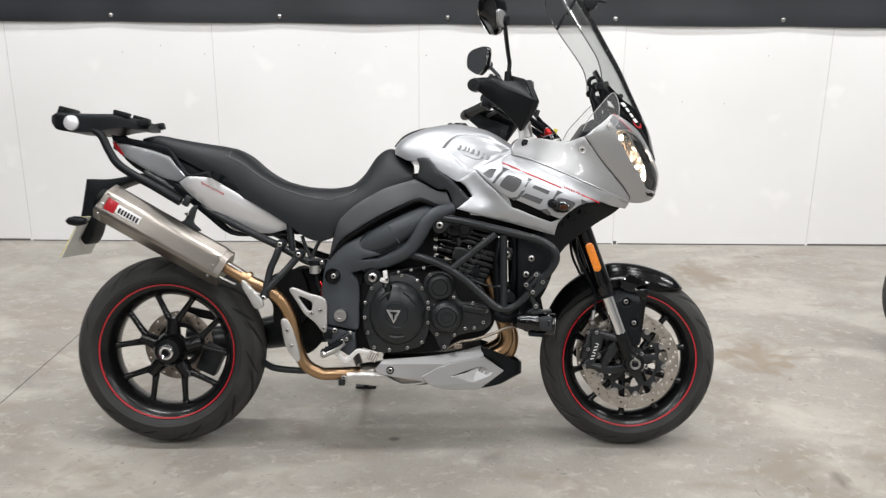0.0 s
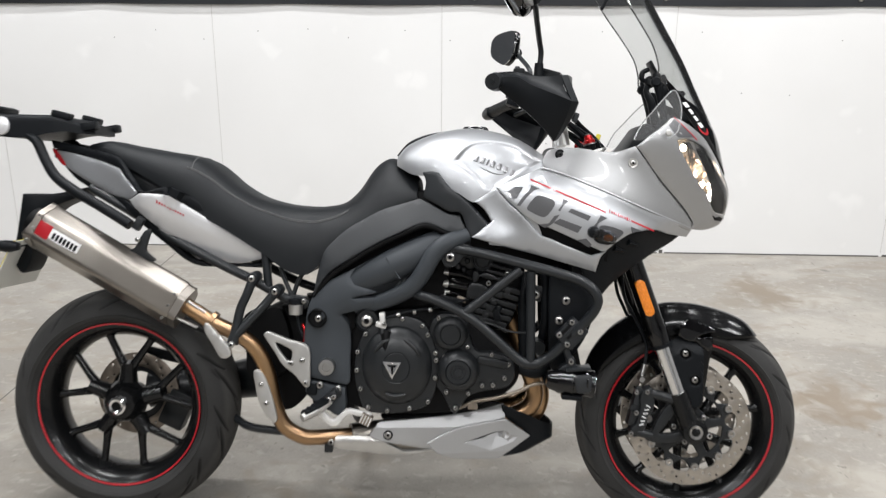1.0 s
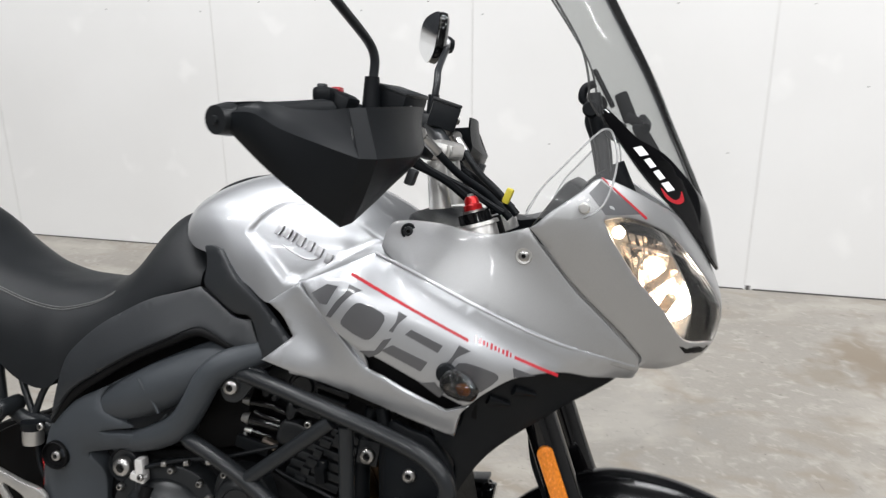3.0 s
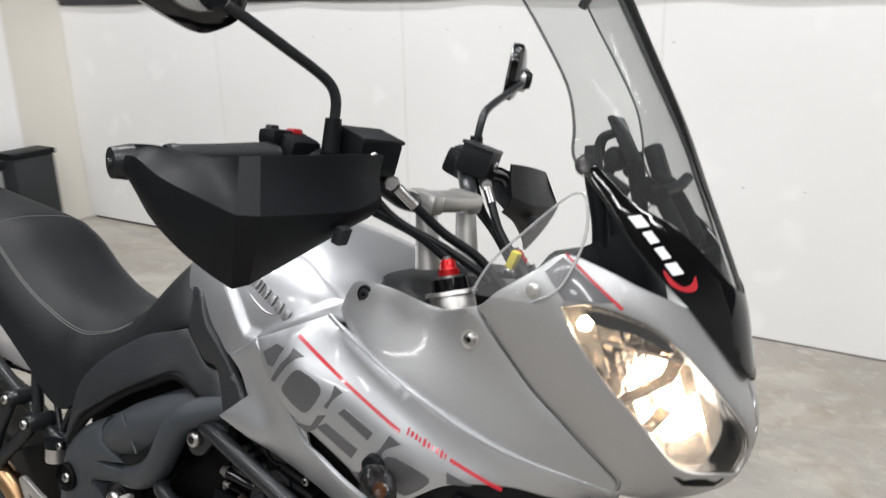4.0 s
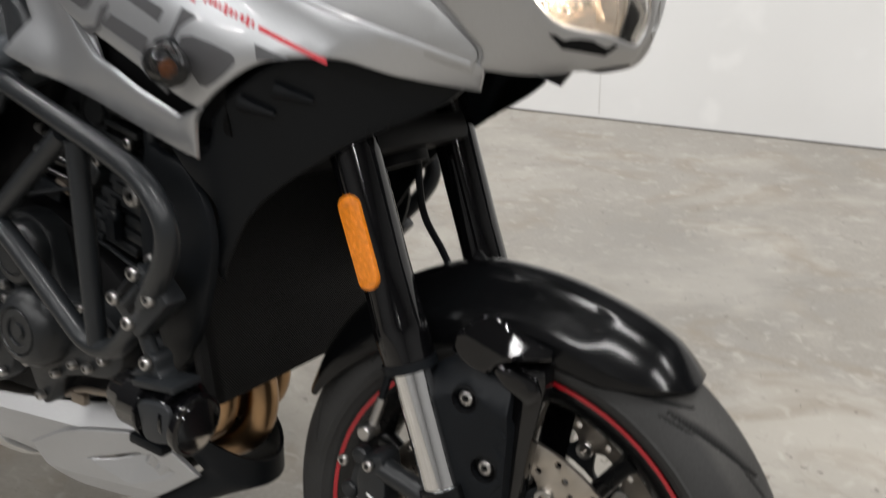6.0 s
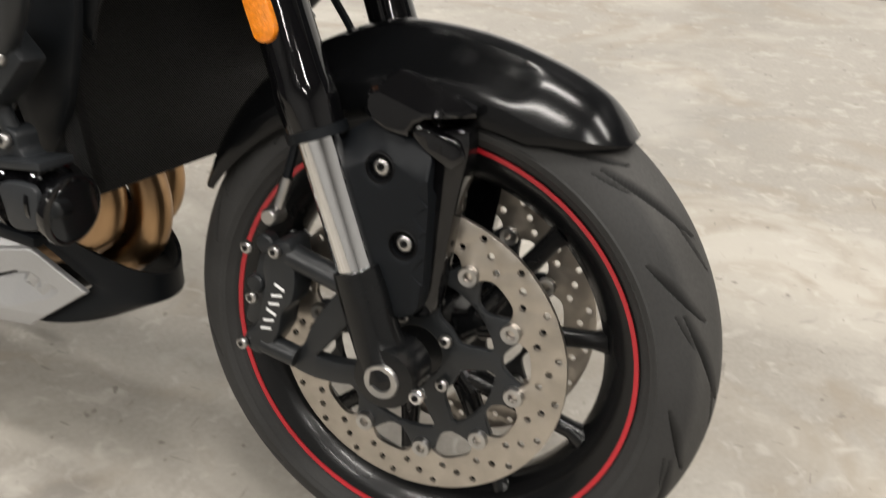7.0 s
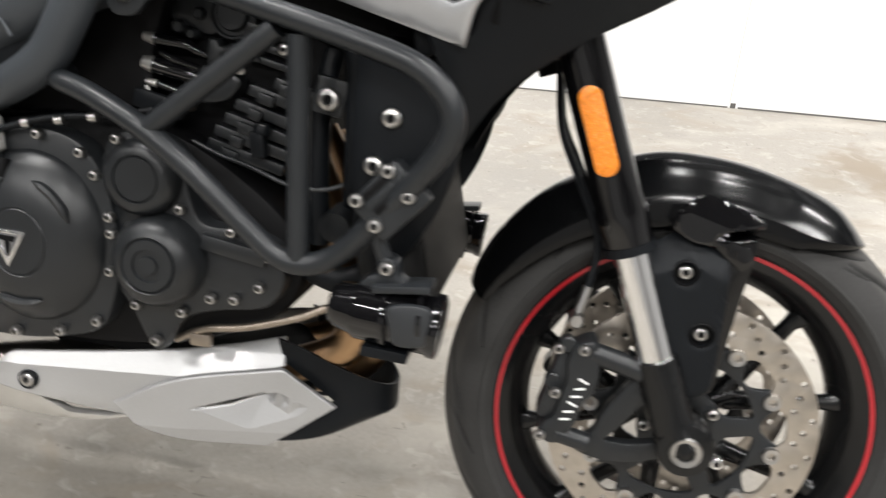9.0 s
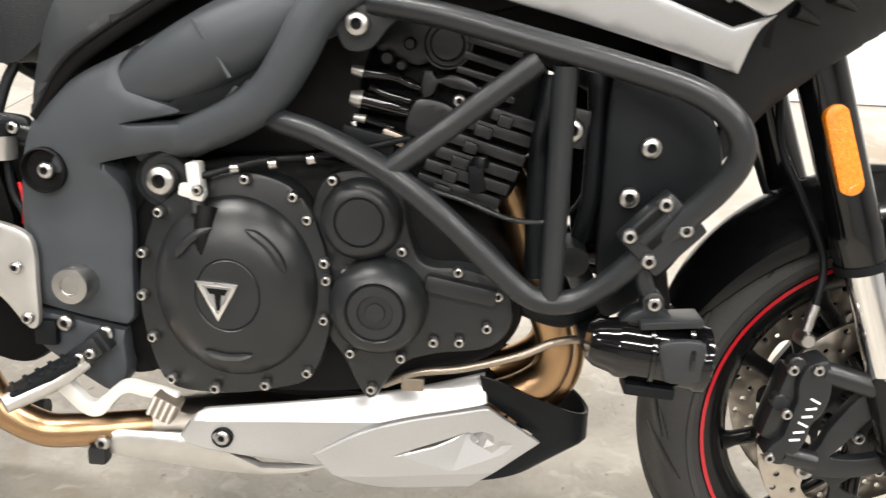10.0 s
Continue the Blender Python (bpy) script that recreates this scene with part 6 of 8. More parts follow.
FLANK_CREASES = [ruled((0.726, pan_fold(0.726)), (0.927, 0.288), 18) + ruled((0.927, 0.288), (1.046, 0.3083), 12)]
FACE_CREASES = [ruled(SLIT_A, LOW_C, 8), ruled(LOW_C, FRONT_D, 8), ruled(FRONT_D, SLIT_B, 6), ruled(LOW_C, SLIT_B, 5), ruled((0.880, 0.222), (1.062, 0.222), 20)]
for sgn in (-1, 1):
    flank = sheet([(0.700, 0.277, True), (0.717, 0.303), (0.727, 0.310, True), (0.814, 0.313), (0.904, 0.318), (0.975, 0.328), (1.047, 0.343, True), (1.053, 0.309, True), (1.000, 0.285), (0.930, 0.250), (0.880, 0.224, True), (0.757, 0.251), (0.710, 0.266)], on(pan_flank), 0.006, 0.012, 0.0025, n=18, core=(0.9, 5, 0.3), creases=FLANK_CREASES)
    face = sheet([(0.846, 0.250, True), (0.927, 0.2885), (1.048, 0.3085, True), (1.055, 0.308, True), (1.120, 0.260, True), (1.036, 0.200, True), (0.946, 0.203), (0.896, 0.212), (0.872, 0.223, True)], on(pan_chevron), 0.008, 0.012, 0.0025, [[(0.950, 0.2505, True), (1.032, 0.2765, True), (1.034, 0.2745, True), (0.992, 0.2580, True)]], n=18, core=(0.9, 5, 0.3), creases=FACE_CREASES)
    if sgn > 0:
        flank, face = mirrored(flank), mirrored(face)
    part("pan_flank", flank, PAN, bp, "silver painted pan flank", sharp=14)
    part("pan_face", face, PAN, bp, "raised silver pan face with a slit", sharp=10)


def front_lip():
    """A bowl-shaped lip that joins the two pan sides round the front."""
    edge = [Vector((1.046, 0.342)).lerp(Vector((1.053, 0.313)), k / 3) for k in range(3)] + [Vector((1.053, 0.313)).lerp(Vector((1.117, 0.262)), k / 8) for k in range(9)] + [Vector((1.117, 0.258)).lerp(Vector((1.034, 0.202)), k / 8) for k in range(1, 9)]
    bm, rows = bmesh.new(), []
    for k, e in enumerate(edge):
        v = k / (len(edge) - 1)
        cx, cz = 1.190 - 0.05 * max(v - 0.6, 0) / 0.4, 0.276 - 0.060 * v
        row = []
        for q in range(-12, 13):
            t = q / 12 * math.pi / 2
            w = pan_base(e.x) - 0.0075
            row.append(bm.verts.new((e.x - 0.005 + (cx - e.x) * math.cos(t) ** 0.8, w * math.sin(t), e.y + (cz - e.y) * math.cos(t))))
        rows.append(row)
    for a, b in zip(rows, rows[1:]):
        for q in range(24):
            bm.faces.new((a[q], a[q + 1], b[q + 1], b[q]))
    bmesh.ops.recalc_face_normals(bm, faces=bm.faces)
    bmesh.ops.solidify(bm, geom=bm.faces[:], thickness=0.005)
    return bm


part("front_lip", front_lip(), PLASTIC, bp, "matt black curved front lip")
part("pan_inner", plate([(0.72, 0.30), (0.93, 0.30), (1.03, 0.32), (1.08, 0.265), (1.02, 0.21), (0.86, 0.225), (0.75, 0.27)], 0.048, 0.096, 0.004), ENGINE_DARK, bp)
bolts([(0.747, -0.148, 0.275)], 0.009, 0.005, STEEL, bp)
part("screw_cup", moved(lathe([(0.009, -0.148), (0.0125, -0.1495), (0.0125, -0.143)], 22), pose(0.747, -0.0005, 0.275)), PLASTIC, bp)

# ---- bodywork ----
def both(name, make, mat, parent, label=""):
    """A right-hand panel and its mirror image."""
    bm = make()
    left = mirrored(bm)
    return part(name, bm, mat, parent, label), part(name, left, mat, parent, label)


tank_bm, tank_at = saddle([(0.757, 1.000, 0.972, 0.070), (0.775, 1.022, 0.962, 0.100), (0.80, 1.038, 0.950, 0.125), (0.835, 1.053, 0.944, 0.146), (0.87, 1.064, 0.930, 0.162), (0.92, 1.073, 0.904, 0.178), (0.963, 1.074, 0.882, 0.190), (1.02, 1.064, 0.914, 0.192), (1.066, 1.050, 0.936, 0.190), (1.10, 1.032, 0.948, 0.182), (1.14, 1.005, 0.960, 0.165), (1.17, 0.985, 0.960, 0.150)], 2.35, 150, 120)
PANEL = [tuple(v) for v in spline([(0.905, 0.984, True), (0.935, 1.020), (0.972, 1.036), (1.042, 1.032), (1.098, 1.006), (1.132, 0.985, True), (1.066, 0.950), (1.012, 0.915, True), (0.985, 0.916, True), (0.946, 0.952)], 5, True)]
PANEL_SEGS = [(np.array(PANEL), np.array(PANEL[1:] + PANEL[:1]))]


def sunk(x, z):
    """How far the tank's side panel lies below its surround."""
    if not inside(PANEL, (x, z)):
        return 0.0
    k = min(near(PANEL_SEGS, np.array((x, z))) / 0.011, 1.0)
    return 0.0075 * k * k * (3 - 2 * k)


for v in tank_bm.verts:
    if abs(v.co.y) > 0.05:
        v.co.y -= math.copysign(sunk(v.co.x, v.co.z), v.co.y)
tank = part("fuel_tank", tank_bm, SILVER, bike, "silver metallic fuel tank")
# raised lettering stands in as plain bars along an arc, with a thin curved underline
def on_tank(x, z):
    """The tank's right-hand surface at a length and a height, with its outward normal."""
    k = min((q / 400 for q in range(10, 190)), key=lambda q: abs(tank_at(x, q).z - z))
    p = tank_at(x, k)
    nrm = (tank_at(x + 0.004, k) - tank_at(x - 0.004, k)).cross(tank_at(x, k + 0.01) - tank_at(x, k - 0.01)).normalized()
    p = p + Vector((0, sunk(p.x, p.z), 0))
    return p, (nrm if nrm.y < 0 else -nrm)


LETTER_ROW = [(0.964, 0.990), (0.980, 0.985), (0.992, 0.981), (1.005, 0.977), (1.021, 0.971), (1.037, 0.963), (1.053, 0.955)]
for i, (x, z) in enumerate(LETTER_ROW):
    p, nrm = on_tank(x, z)
    m = Matrix.Translation(p + nrm * 0.0022) @ nrm.to_track_quat("-Y", "Z").to_matrix().to_4x4() @ pose(0, 0, 0, 0, 19, 0)
    # the bars' darker silver imitates the shading on raised silver letters
    part("lettering_bar", moved(box((0, 0, 0), (0.0034 if i == 2 else 0.0105, 0.0034, 0.0160), 0.0012), m), LETTER, tank)
part("lettering_line", tube([tuple(on_tank(x, z)[0]) for x, z in [(0.973, 0.969), (0.991, 0.960), (1.013, 0.953), (1.029, 0.952), (1.041, 0.957)]], [0.0008, 0.0014, 0.0016, 0.0014, 0.0008], 6, 4), LETTER, tank)
# rear tank trim along the seat
part("tank_trim", tube([(0.752, 0.0, 1.000), (0.785, 0.0, 1.030), (0.83, 0.0, 1.0515), (0.875, 0.0, 1.0645)], [0.002, 0.007, 0.006, 0.002], 10), PLASTIC, tank, "black rear tank trim")
part("fuel_cap", moved(lathe([(0, 0.008), (0.030, 0.008), (0.034, 0.004), (0.036, 0.0), (0.036, -0.01)], 36), pose(0.96, 0, 1.071, 90)), GLOSS, tank, "black filler cap")

f_low_base = field([(1.017, 0.919, 0.198), (1.064, 0.942, 0.198), (1.125, 0.972, 0.180), (1.097, 0.939, 0.214), (1.187, 0.955, 0.204), (1.293, 0.912, 0.218), (1.399, 0.869, 0.198), (1.46, 0.845, 0.168), (1.512, 0.826, 0.126), (1.503, 0.797, 0.112), (1.401, 0.818, 0.203), (1.347, 0.813, 0.220), (1.269, 0.759, 0.226), (1.257, 0.714, 0.214), (1.154, 0.744, 0.208), (1.048, 0.768, 0.203), (0.956, 0.798, 0.203), (1.20, 0.86, 0.231), (1.30, 0.86, 0.230)])
fold_z = curve1d([(1.05, 0.990), (1.126, 0.969), (1.187, 0.950), (1.293, 0.907), (1.399, 0.863), (1.505, 0.824), (1.56, 0.805)])


def f_low(a, b):
    """The lower panel's width, dished just below its upper fold."""
    d = fold_z(a) - b
    return f_low_base(a, b) - 0.0065 * math.exp(-((d - 0.030) / 0.020) ** 2)


f_up = field([(1.133, 0.986, 0.163), (1.171, 1.004, 0.172), (1.292, 1.005, 0.192), (1.345, 0.984, 0.203), (1.351, 1.022, 0.2095), (1.399, 0.963, 0.1925), (1.424, 0.933, 0.181), (1.449, 0.908, 0.169), (1.4775, 0.878, 0.1525), (1.5026, 0.851, 0.1365), (1.5146, 0.834, 0.1255), (1.187, 0.955, 0.200), (1.293, 0.912, 0.214), (1.40, 0.869, 0.1945), (1.46, 0.845, 0.163)])
f_wing = field([(0.963, 0.884, 0.196), (1.011, 0.919, 0.200), (1.083, 0.850, 0.214), (1.118, 0.815, 0.216), (1.127, 0.794, 0.214), (1.101, 0.783, 0.210), (1.03, 0.793, 0.207), (0.956, 0.798, 0.204), (1.005, 0.837, 0.199), (1.05, 0.83, 0.200), (1.02, 0.87, 0.197), (1.10, 0.76, 0.203), (1.05, 0.772, 0.201), (1.154, 0.744, 0.208), (1.19, 0.777, 0.222), (1.257, 0.714, 0.213), (1.272, 0.760, 0.227), (1.16, 0.765, 0.214)])

fair = new("fairing")
fair.parent = bike
fair["label"] = "silver metallic half fairing with grey figures and red pinstripe"
LOW = [(1.014, 0.920, True), (1.064, 0.943), (1.122, 0.970, True), (1.187, 0.953), (1.293, 0.910), (1.399, 0.866), (1.465, 0.840), (1.512, 0.824), (1.506, 0.797, True), (1.450, 0.808), (1.404, 0.821), (1.347, 0.813), (1.305, 0.788), (1.284, 0.770), (1.274, 0.7665, True), (1.210, 0.794), (1.140, 0.824), (1.122, 0.829, True), (1.083, 0.852), (1.040, 0.891)]
side_r, side_l = both("fairing_side", lambda: sheet(LOW, on(f_low), 0.005, 0.016, 0.004, n=9), SILVER, fair, "silver fairing side panel")
both("fairing_top", lambda: sheet([(1.126, 0.974, True), (1.132, 1.000), (1.148, 1.017), (1.212, 1.020), (1.292, 1.009), (1.349, 1.023, True), (1.397, 0.9632), (1.422, 0.9332), (1.4475, 0.9082), (1.4755, 0.8782), (1.5005, 0.8512), (1.5125, 0.834), (1.508, 0.815, True), (1.399, 0.853), (1.293, 0.897), (1.187, 0.940)], on(f_up), 0.005, 0.016, 0.005, n=6), SILVER_MATT, fair, "satin silver upper fairing panel")
both("seam_flange", lambda: sheet([(1.345, 1.015), (1.395, 0.975), (1.44, 0.925), (1.515, 0.845), (1.512, 0.820), (1.47, 0.85), (1.40, 0.93), (1.33, 0.99)], on(f_up, -0.007), 0.003, 0.02, 0, n=3), SILVER_MATT, fair)
both("tank_wing", lambda: sheet([(0.962, 0.884, True), (1.012, 0.918, True), (1.040, 0.888), (1.083, 0.848), (1.110, 0.819), (1.126, 0.803), (1.150, 0.794), (1.190, 0.777), (1.248, 0.756, True), (1.272, 0.765, True), (1.283, 0.768, True), (1.270, 0.752), (1.260, 0.715, True), (1.154, 0.744), (1.104, 0.757), (1.050, 0.770), (1.000, 0.784), (0.956, 0.796, True), (1.004, 0.836, True), (0.985, 0.865)], on(f_wing), 0.006, 0.012, 0.004, n=9), SILVER, fair, "scooped silver tank wing with a lower band")
both("wing_flange", lambda: sheet([(0.990, 0.895), (1.030, 0.925), (1.085, 0.875), (1.112, 0.840), (1.128, 0.800), (1.118, 0.775), (1.0, 0.778), (1.02, 0.80), (1.075, 0.80), (1.09, 0.82), (1.06, 0.85)], on(lambda a, b: min(f_low(a, b), f_wing(a, b)) - 0.0065), 0.003, 0.015, 0, n=3), SILVER, fair)
both("slot_backing", lambda: sheet([(1.11, 0.85), (1.29, 0.79), (1.29, 0.74), (1.11, 0.78)], on(f_low, -0.022), 0.004, 0.03, 0, spl=False), ENGINE_DARK, fair)
# bold figures: the dark gaps and counters between them
GREY_SHAPES = [
    [(1.036, 0.906, True), (1.061, 0.922, True), (1.079, 0.921, True), (1.064, 0.893, True), (1.052, 0.893, True)],
    [(1.098, 0.926, True), (1.119, 0.919, True), (1.105, 0.913), (1.088, 0.896), (1.072, 0.875, True), (1.064, 0.876, True), (1.080, 0.900), (1.094, 0.914)],
    [(1.089, 0.873), (1.106, 0.896), (1.119, 0.902), (1.150, 0.892), (1.156, 0.880), (1.140, 0.855), (1.126, 0.849), (1.092, 0.865)],
    [(1.175, 0.895, True), (1.189, 0.889, True), (1.176, 0.877), (1.169, 0.864, True), (1.163, 0.866, True), (1.173, 0.880)],
    [(1.187, 0.863, True), (1.196, 0.871, True), (1.243, 0.853, True), (1.236, 0.842, True)],
    [(1.118, 0.831, True), (1.142, 0.834, True), (1.155, 0.852, True), (1.168, 0.856, True), (1.150, 0.832), (1.133, 0.823, True)],
    [(1.152, 0.836, True), (1.169, 0.846, True), (1.222, 0.827, True), (1.212, 0.812, True)],
    [(1.247, 0.826, True), (1.257, 0.839), (1.266, 0.856, True), (1.283, 0.849, True), (1.263, 0.838), (1.256, 0.826, True)],
    [(1.261, 0.824), (1.278, 0.832), (1.318, 0.820), (1.322, 0.811), (1.300, 0.792), (1.284, 0.789)],
    [(1.341, 0.829, True), (1.372, 0.818, True), (1.343, 0.815, True)],
    [(1.211, 0.795, True), (1.233, 0.799, True), (1.247, 0.784, True), (1.240, 0.777, True)],
]
for sh in GREY_SHAPES:
    both("figure_counter", lambda: sheet(sh, on(f_low, 0.0006), 0.0012, 0.02, 0, n=2), DECAL, fair, "graphite part of the large figures 1050")


def stripe(x0, z0, x1, z1, h):
    return [(x0, z0 + h, True), (x1, z1 + h, True), (x1, z1 - h, True), (x0, z0 - h, True)]


FOLD = [(1.126, 0.969), (1.187, 0.950), (1.293, 0.907), (1.399, 0.863), (1.505, 0.824)]
both("fold_edge", lambda: tube([(a, -f_low(a, b) - 0.0008, b) for a, b in FOLD], 0.0026, 8), SILVER, fair)
both("pinstripe", lambda: sheet(stripe(1.097, 0.940, 1.278, 0.863, 0.0022), on(f_low, 0.0006), 0.0012, 0.03, 0, n=6), RED_PAINT, fair, "thin red pinstripe")
both("pinstripe", lambda: sheet(stripe(1.342, 0.843, 1.402, 0.818, 0.0022), on(f_low, 0.0006), 0.0012, 0.03, 0, n=4), RED_PAINT, fair, "thin red pinstripe")
for i in range(10):
    x, z = 1.287 + i * 0.0054, 0.866 - i * 0.0022
    both("lettering_bar", lambda: sheet(stripe(x, z, x + (0.0032 if i % 3 else 0.0022), z - 0.001, 0.0030 if i % 4 else 0.0042), on(f_low, 0.0006), 0.001, 0, 0, n=1), RED_PAINT, fair)
# screws
for x, z, fn in ((1.171, 1.003, f_up), (1.345, 0.983, f_up)):
    w = fn(x, z)
    part("screw_washer", moved(lathe([(0.006, -0.0006), (0.011, -0.0015), (0.0125, 0.001)], 20), pose(x, -w, z)), PLASTIC if x < 1.2 else ALU, fair)
    bolts([(x, -w - 0.0005, z)], 0.0075, 0.0035, ENGINE if x < 1.2 else STEEL, fair)
# matt black inner duct below the silver panels
f_duct = field([(1.262, 0.716, 0.200), (1.275, 0.758, 0.205), (1.354, 0.813, 0.198), (1.489, 0.799, 0.098), (1.463, 0.781, 0.100), (1.392, 0.736, 0.135), (1.321, 0.672, 0.150), (1.276, 0.655, 0.175), (1.23, 0.70, 0.205)])
DUCT = [(1.225, 0.728, True), (1.262, 0.725), (1.275, 0.758), (1.310, 0.790), (1.354, 0.815), (1.404, 0.822), (1.492, 0.802, True), (1.465, 0.780), (1.385, 0.735), (1.305, 0.675), (1.262, 0.612), (1.242, 0.570, True), (1.240, 0.600), (1.258, 0.660), (1.235, 0.700)]
both("air_duct", lambda: sheet(DUCT, on(f_duct), 0.006, 0.02, 0.006, n=5), PLASTIC, fair, "matt black moulded air duct")
for k in range(2):
    both("duct_rib", lambda: tube([(1.305 + k * 0.035, -f_duct(1.305 + k * 0.035, 0.775 + k * 0.015) - 0.002, 0.775 + k * 0.015), (1.335 + k * 0.035, -f_duct(1.335 + k * 0.035, 0.765 + k * 0.015) - 0.004, 0.765 + k * 0.015)], [0.008, 0.003], 10, 3), PLASTIC, fair)
# Dark block added inside the fairing to keep it from being seen through.
part("fairing_fill", plate([(1.10, 0.80), (1.12, 0.93), (1.30, 0.93), (1.36, 0.97), (1.44, 0.97), (1.47, 0.92), (1.47, 0.85), (1.44, 0.82), (1.36, 0.78), (1.28, 0.73), (1.12, 0.75)], 0.085, 0.17, 0.006), ENGINE_DARK, fair)
part("cowl_floor", box((1.30, 0, 0.955), (0.36, 0.30, 0.02), 0.004, (0, -8, 0)), ENGINE_DARK, fair)
both("cowl_side", lambda: sheet([(1.11, 0.965), (1.15, 1.005), (1.21, 1.010), (1.29, 1.000), (1.33, 1.005), (1.40, 0.93), (1.30, 0.90), (1.18, 0.94)], on(f_up, -0.022), 0.004, 0.04, 0, spl=False), PLASTIC, fair)
# indicators on the fairing
for sgn in (-1, 1):
    ind = part("indicator", moved(lathe([(0, -0.034), (0.012, -0.030), (0.019, -0.014), (0.021, 0.004), (0.018, 0.016), (0.009, 0.024), (0, 0.026)], 24), pose(1.270, sgn * 0.256, 0.806, 0, 14, 0) @ Matrix.Diagonal((1.0, 1, 0.92, 1)) @ pose(0, 0, 0, 0, 0, 60 if sgn < 0 else 120)), AMBER_LENS, fair, "small smoked indicator")
    part("indicator_base", moved(lathe([(0, -0.010), (0.013, -0.008), (0.015, 0.0), (0.015, 0.02)], 20), pose(1.250, sgn * 0.236, 0.815) @ (Matrix.Identity(4) if sgn < 0 else pose(0, 0, 0, 0, 0, 180))), PLASTIC, ind)
    part("indicator_bulb", moved(lathe([(0, -0.016), (0.006, -0.014), (0.009, -0.004), (0.006, 0.006)], 14), pose(1.278, sgn * 0.262, 0.803, 0, 0, 40)), AMBER, ind, "orange bulb behind the lens")

# ---- nose and headlamps ----
nose_x = curve1d([(0.79, 1.575), (0.815, 1.60), (0.85, 1.625), (0.91, 1.632), (0.98, 1.604), (1.05, 1.560), (1.10, 1.522), (1.14, 1.49)])
nose_w = curve1d([(0.79, 0.13), (0.868, 0.158), (0.95, 0.19), (1.04, 0.213), (1.10, 0.205), (1.14, 0.19)])
US = 0.35


def nose_at(a, z, inset=0.0):
    """a runs from 0 at the side to US at the centre line."""
    th = a / US * math.pi / 2
    s, c = max(math.sin(th), 0.0), math.cos(th)
    return (1.34 + (nose_x(z) - inset - 1.34) * math.copysign(abs(s) ** (2 / 3), s), -(nose_w(z) - inset) * c, z)


LAMP_LINE = [(0.222 * US, 1.038, True), (0.31 * US, 1.043), (0.42 * US, 1.037), (0.543 * US, 1.021), (0.62 * US, 0.997), (0.70 * US, 0.962), (0.78 * US, 0.931), (0.88 * US, 0.900), (0.935 * US, 0.872), (0.90 * US, 0.850), (0.72 * US, 0.856), (0.51 * US, 0.866), (0.385 * US, 0.912), (0.300 * US, 0.955), (0.246 * US, 1.0)]
NOSE_LINE = [(0.006 * US, 1.022, True), (0.055 * US, 1.050), (0.16 * US, 1.078), (0.275 * US, 1.096), (0.44 * US, 1.082), (0.56 * US, 1.066), (0.72 * US, 1.048), (0.86 * US, 1.030), (1.0 * US, 1.018, True), (1.0 * US, 0.830, True), (0.85 * US, 0.827), (0.66 * US, 0.820), (0.50 * US, 0.815), (0.335 * US, 0.818, True), (0.337 * US, 0.833), (0.283 * US, 0.851), (0.147 * US, 0.908), (0.062 * US, 0.963)]
nose = new("nose_cone")
nose.parent = bike
nose["label"] = "satin silver nose cone round twin lit headlamps"
NC = (1.2, 0, 0.92)
both("nose_panel", lambda: sheet(NOSE_LINE, nose_at, 0.005, 0.016, 0.005, [LAMP_LINE], 6, core=NC), SILVER_MATT, nose, "satin silver nose panel")
both("grey_decal", lambda: sheet([(0.185 * US, 1.075, True), (0.262 * US, 1.092, True), (0.415 * US, 1.048, True), (0.232 * US, 1.046, True)], lambda a, z: nose_at(a, z, -0.0006), 0.001, 0.02, 0, n=3, core=NC), DECAL, nose, "graphite panel above the headlamp")
both("pinstripe", lambda: sheet([(0.268 * US, 1.096, True), (0.280 * US, 1.096, True), (0.444 * US, 1.043, True), (0.430 * US, 1.041, True)], lambda a, z: nose_at(a, z, -0.0008), 0.001, 0.03, 0, n=5, core=NC), RED_PAINT, nose, "thin red pinstripe")
both("nose_vent", lambda: sheet([(0.50 * US, 0.854, True), (0.78 * US, 0.848, True), (0.74 * US, 0.838, True), (0.56 * US, 0.842, True)], lambda a, z: nose_at(a, z, -0.0006), 0.001, 0.02, 0, n=2, core=NC), ENGINE_DARK, nose)
lens_r, lens_l = both("headlamp_lens", lambda: sheet(LAMP_LINE, lambda a, z: nose_at(a, z, 0.001), 0.0025, 0.02, 0.003, n=6, core=NC), LENS, nose, "clear headlamp lens")
for o in (lens_r, lens_l):
    o.visible_shadow = False
bowl_r, bowl_l = both("lamp_bowl", lambda: sheet(LAMP_LINE, lambda a, z: nose_at(a, z, 0.012 + 0.045 * math.exp(-((a / US - 0.55) / 0.22) ** 2 - ((z - 0.94) / 0.055) ** 2) + 0.0009 * math.sin(150 * a / US)), 0.003, 0.006, 0, n=6, core=NC), REFLECTOR, nose, "bright faceted headlamp reflector")
both("lamp_back", lambda: sheet([(0.20 * US, 1.05), (0.30 * US, 1.055), (0.44 * US, 1.048), (0.56 * US, 1.03), (0.66 * US, 1.0), (0.76 * US, 0.955), (0.92 * US, 0.905), (0.97 * US, 0.87), (0.92 * US, 0.84), (0.5 * US, 0.855), (0.36 * US, 0.91), (0.22 * US, 1.0)], lambda a, z: nose_at(a, z, 0.072), 0.003, 0.02, 0, n=4, core=NC), SILVER_MATT, nose)
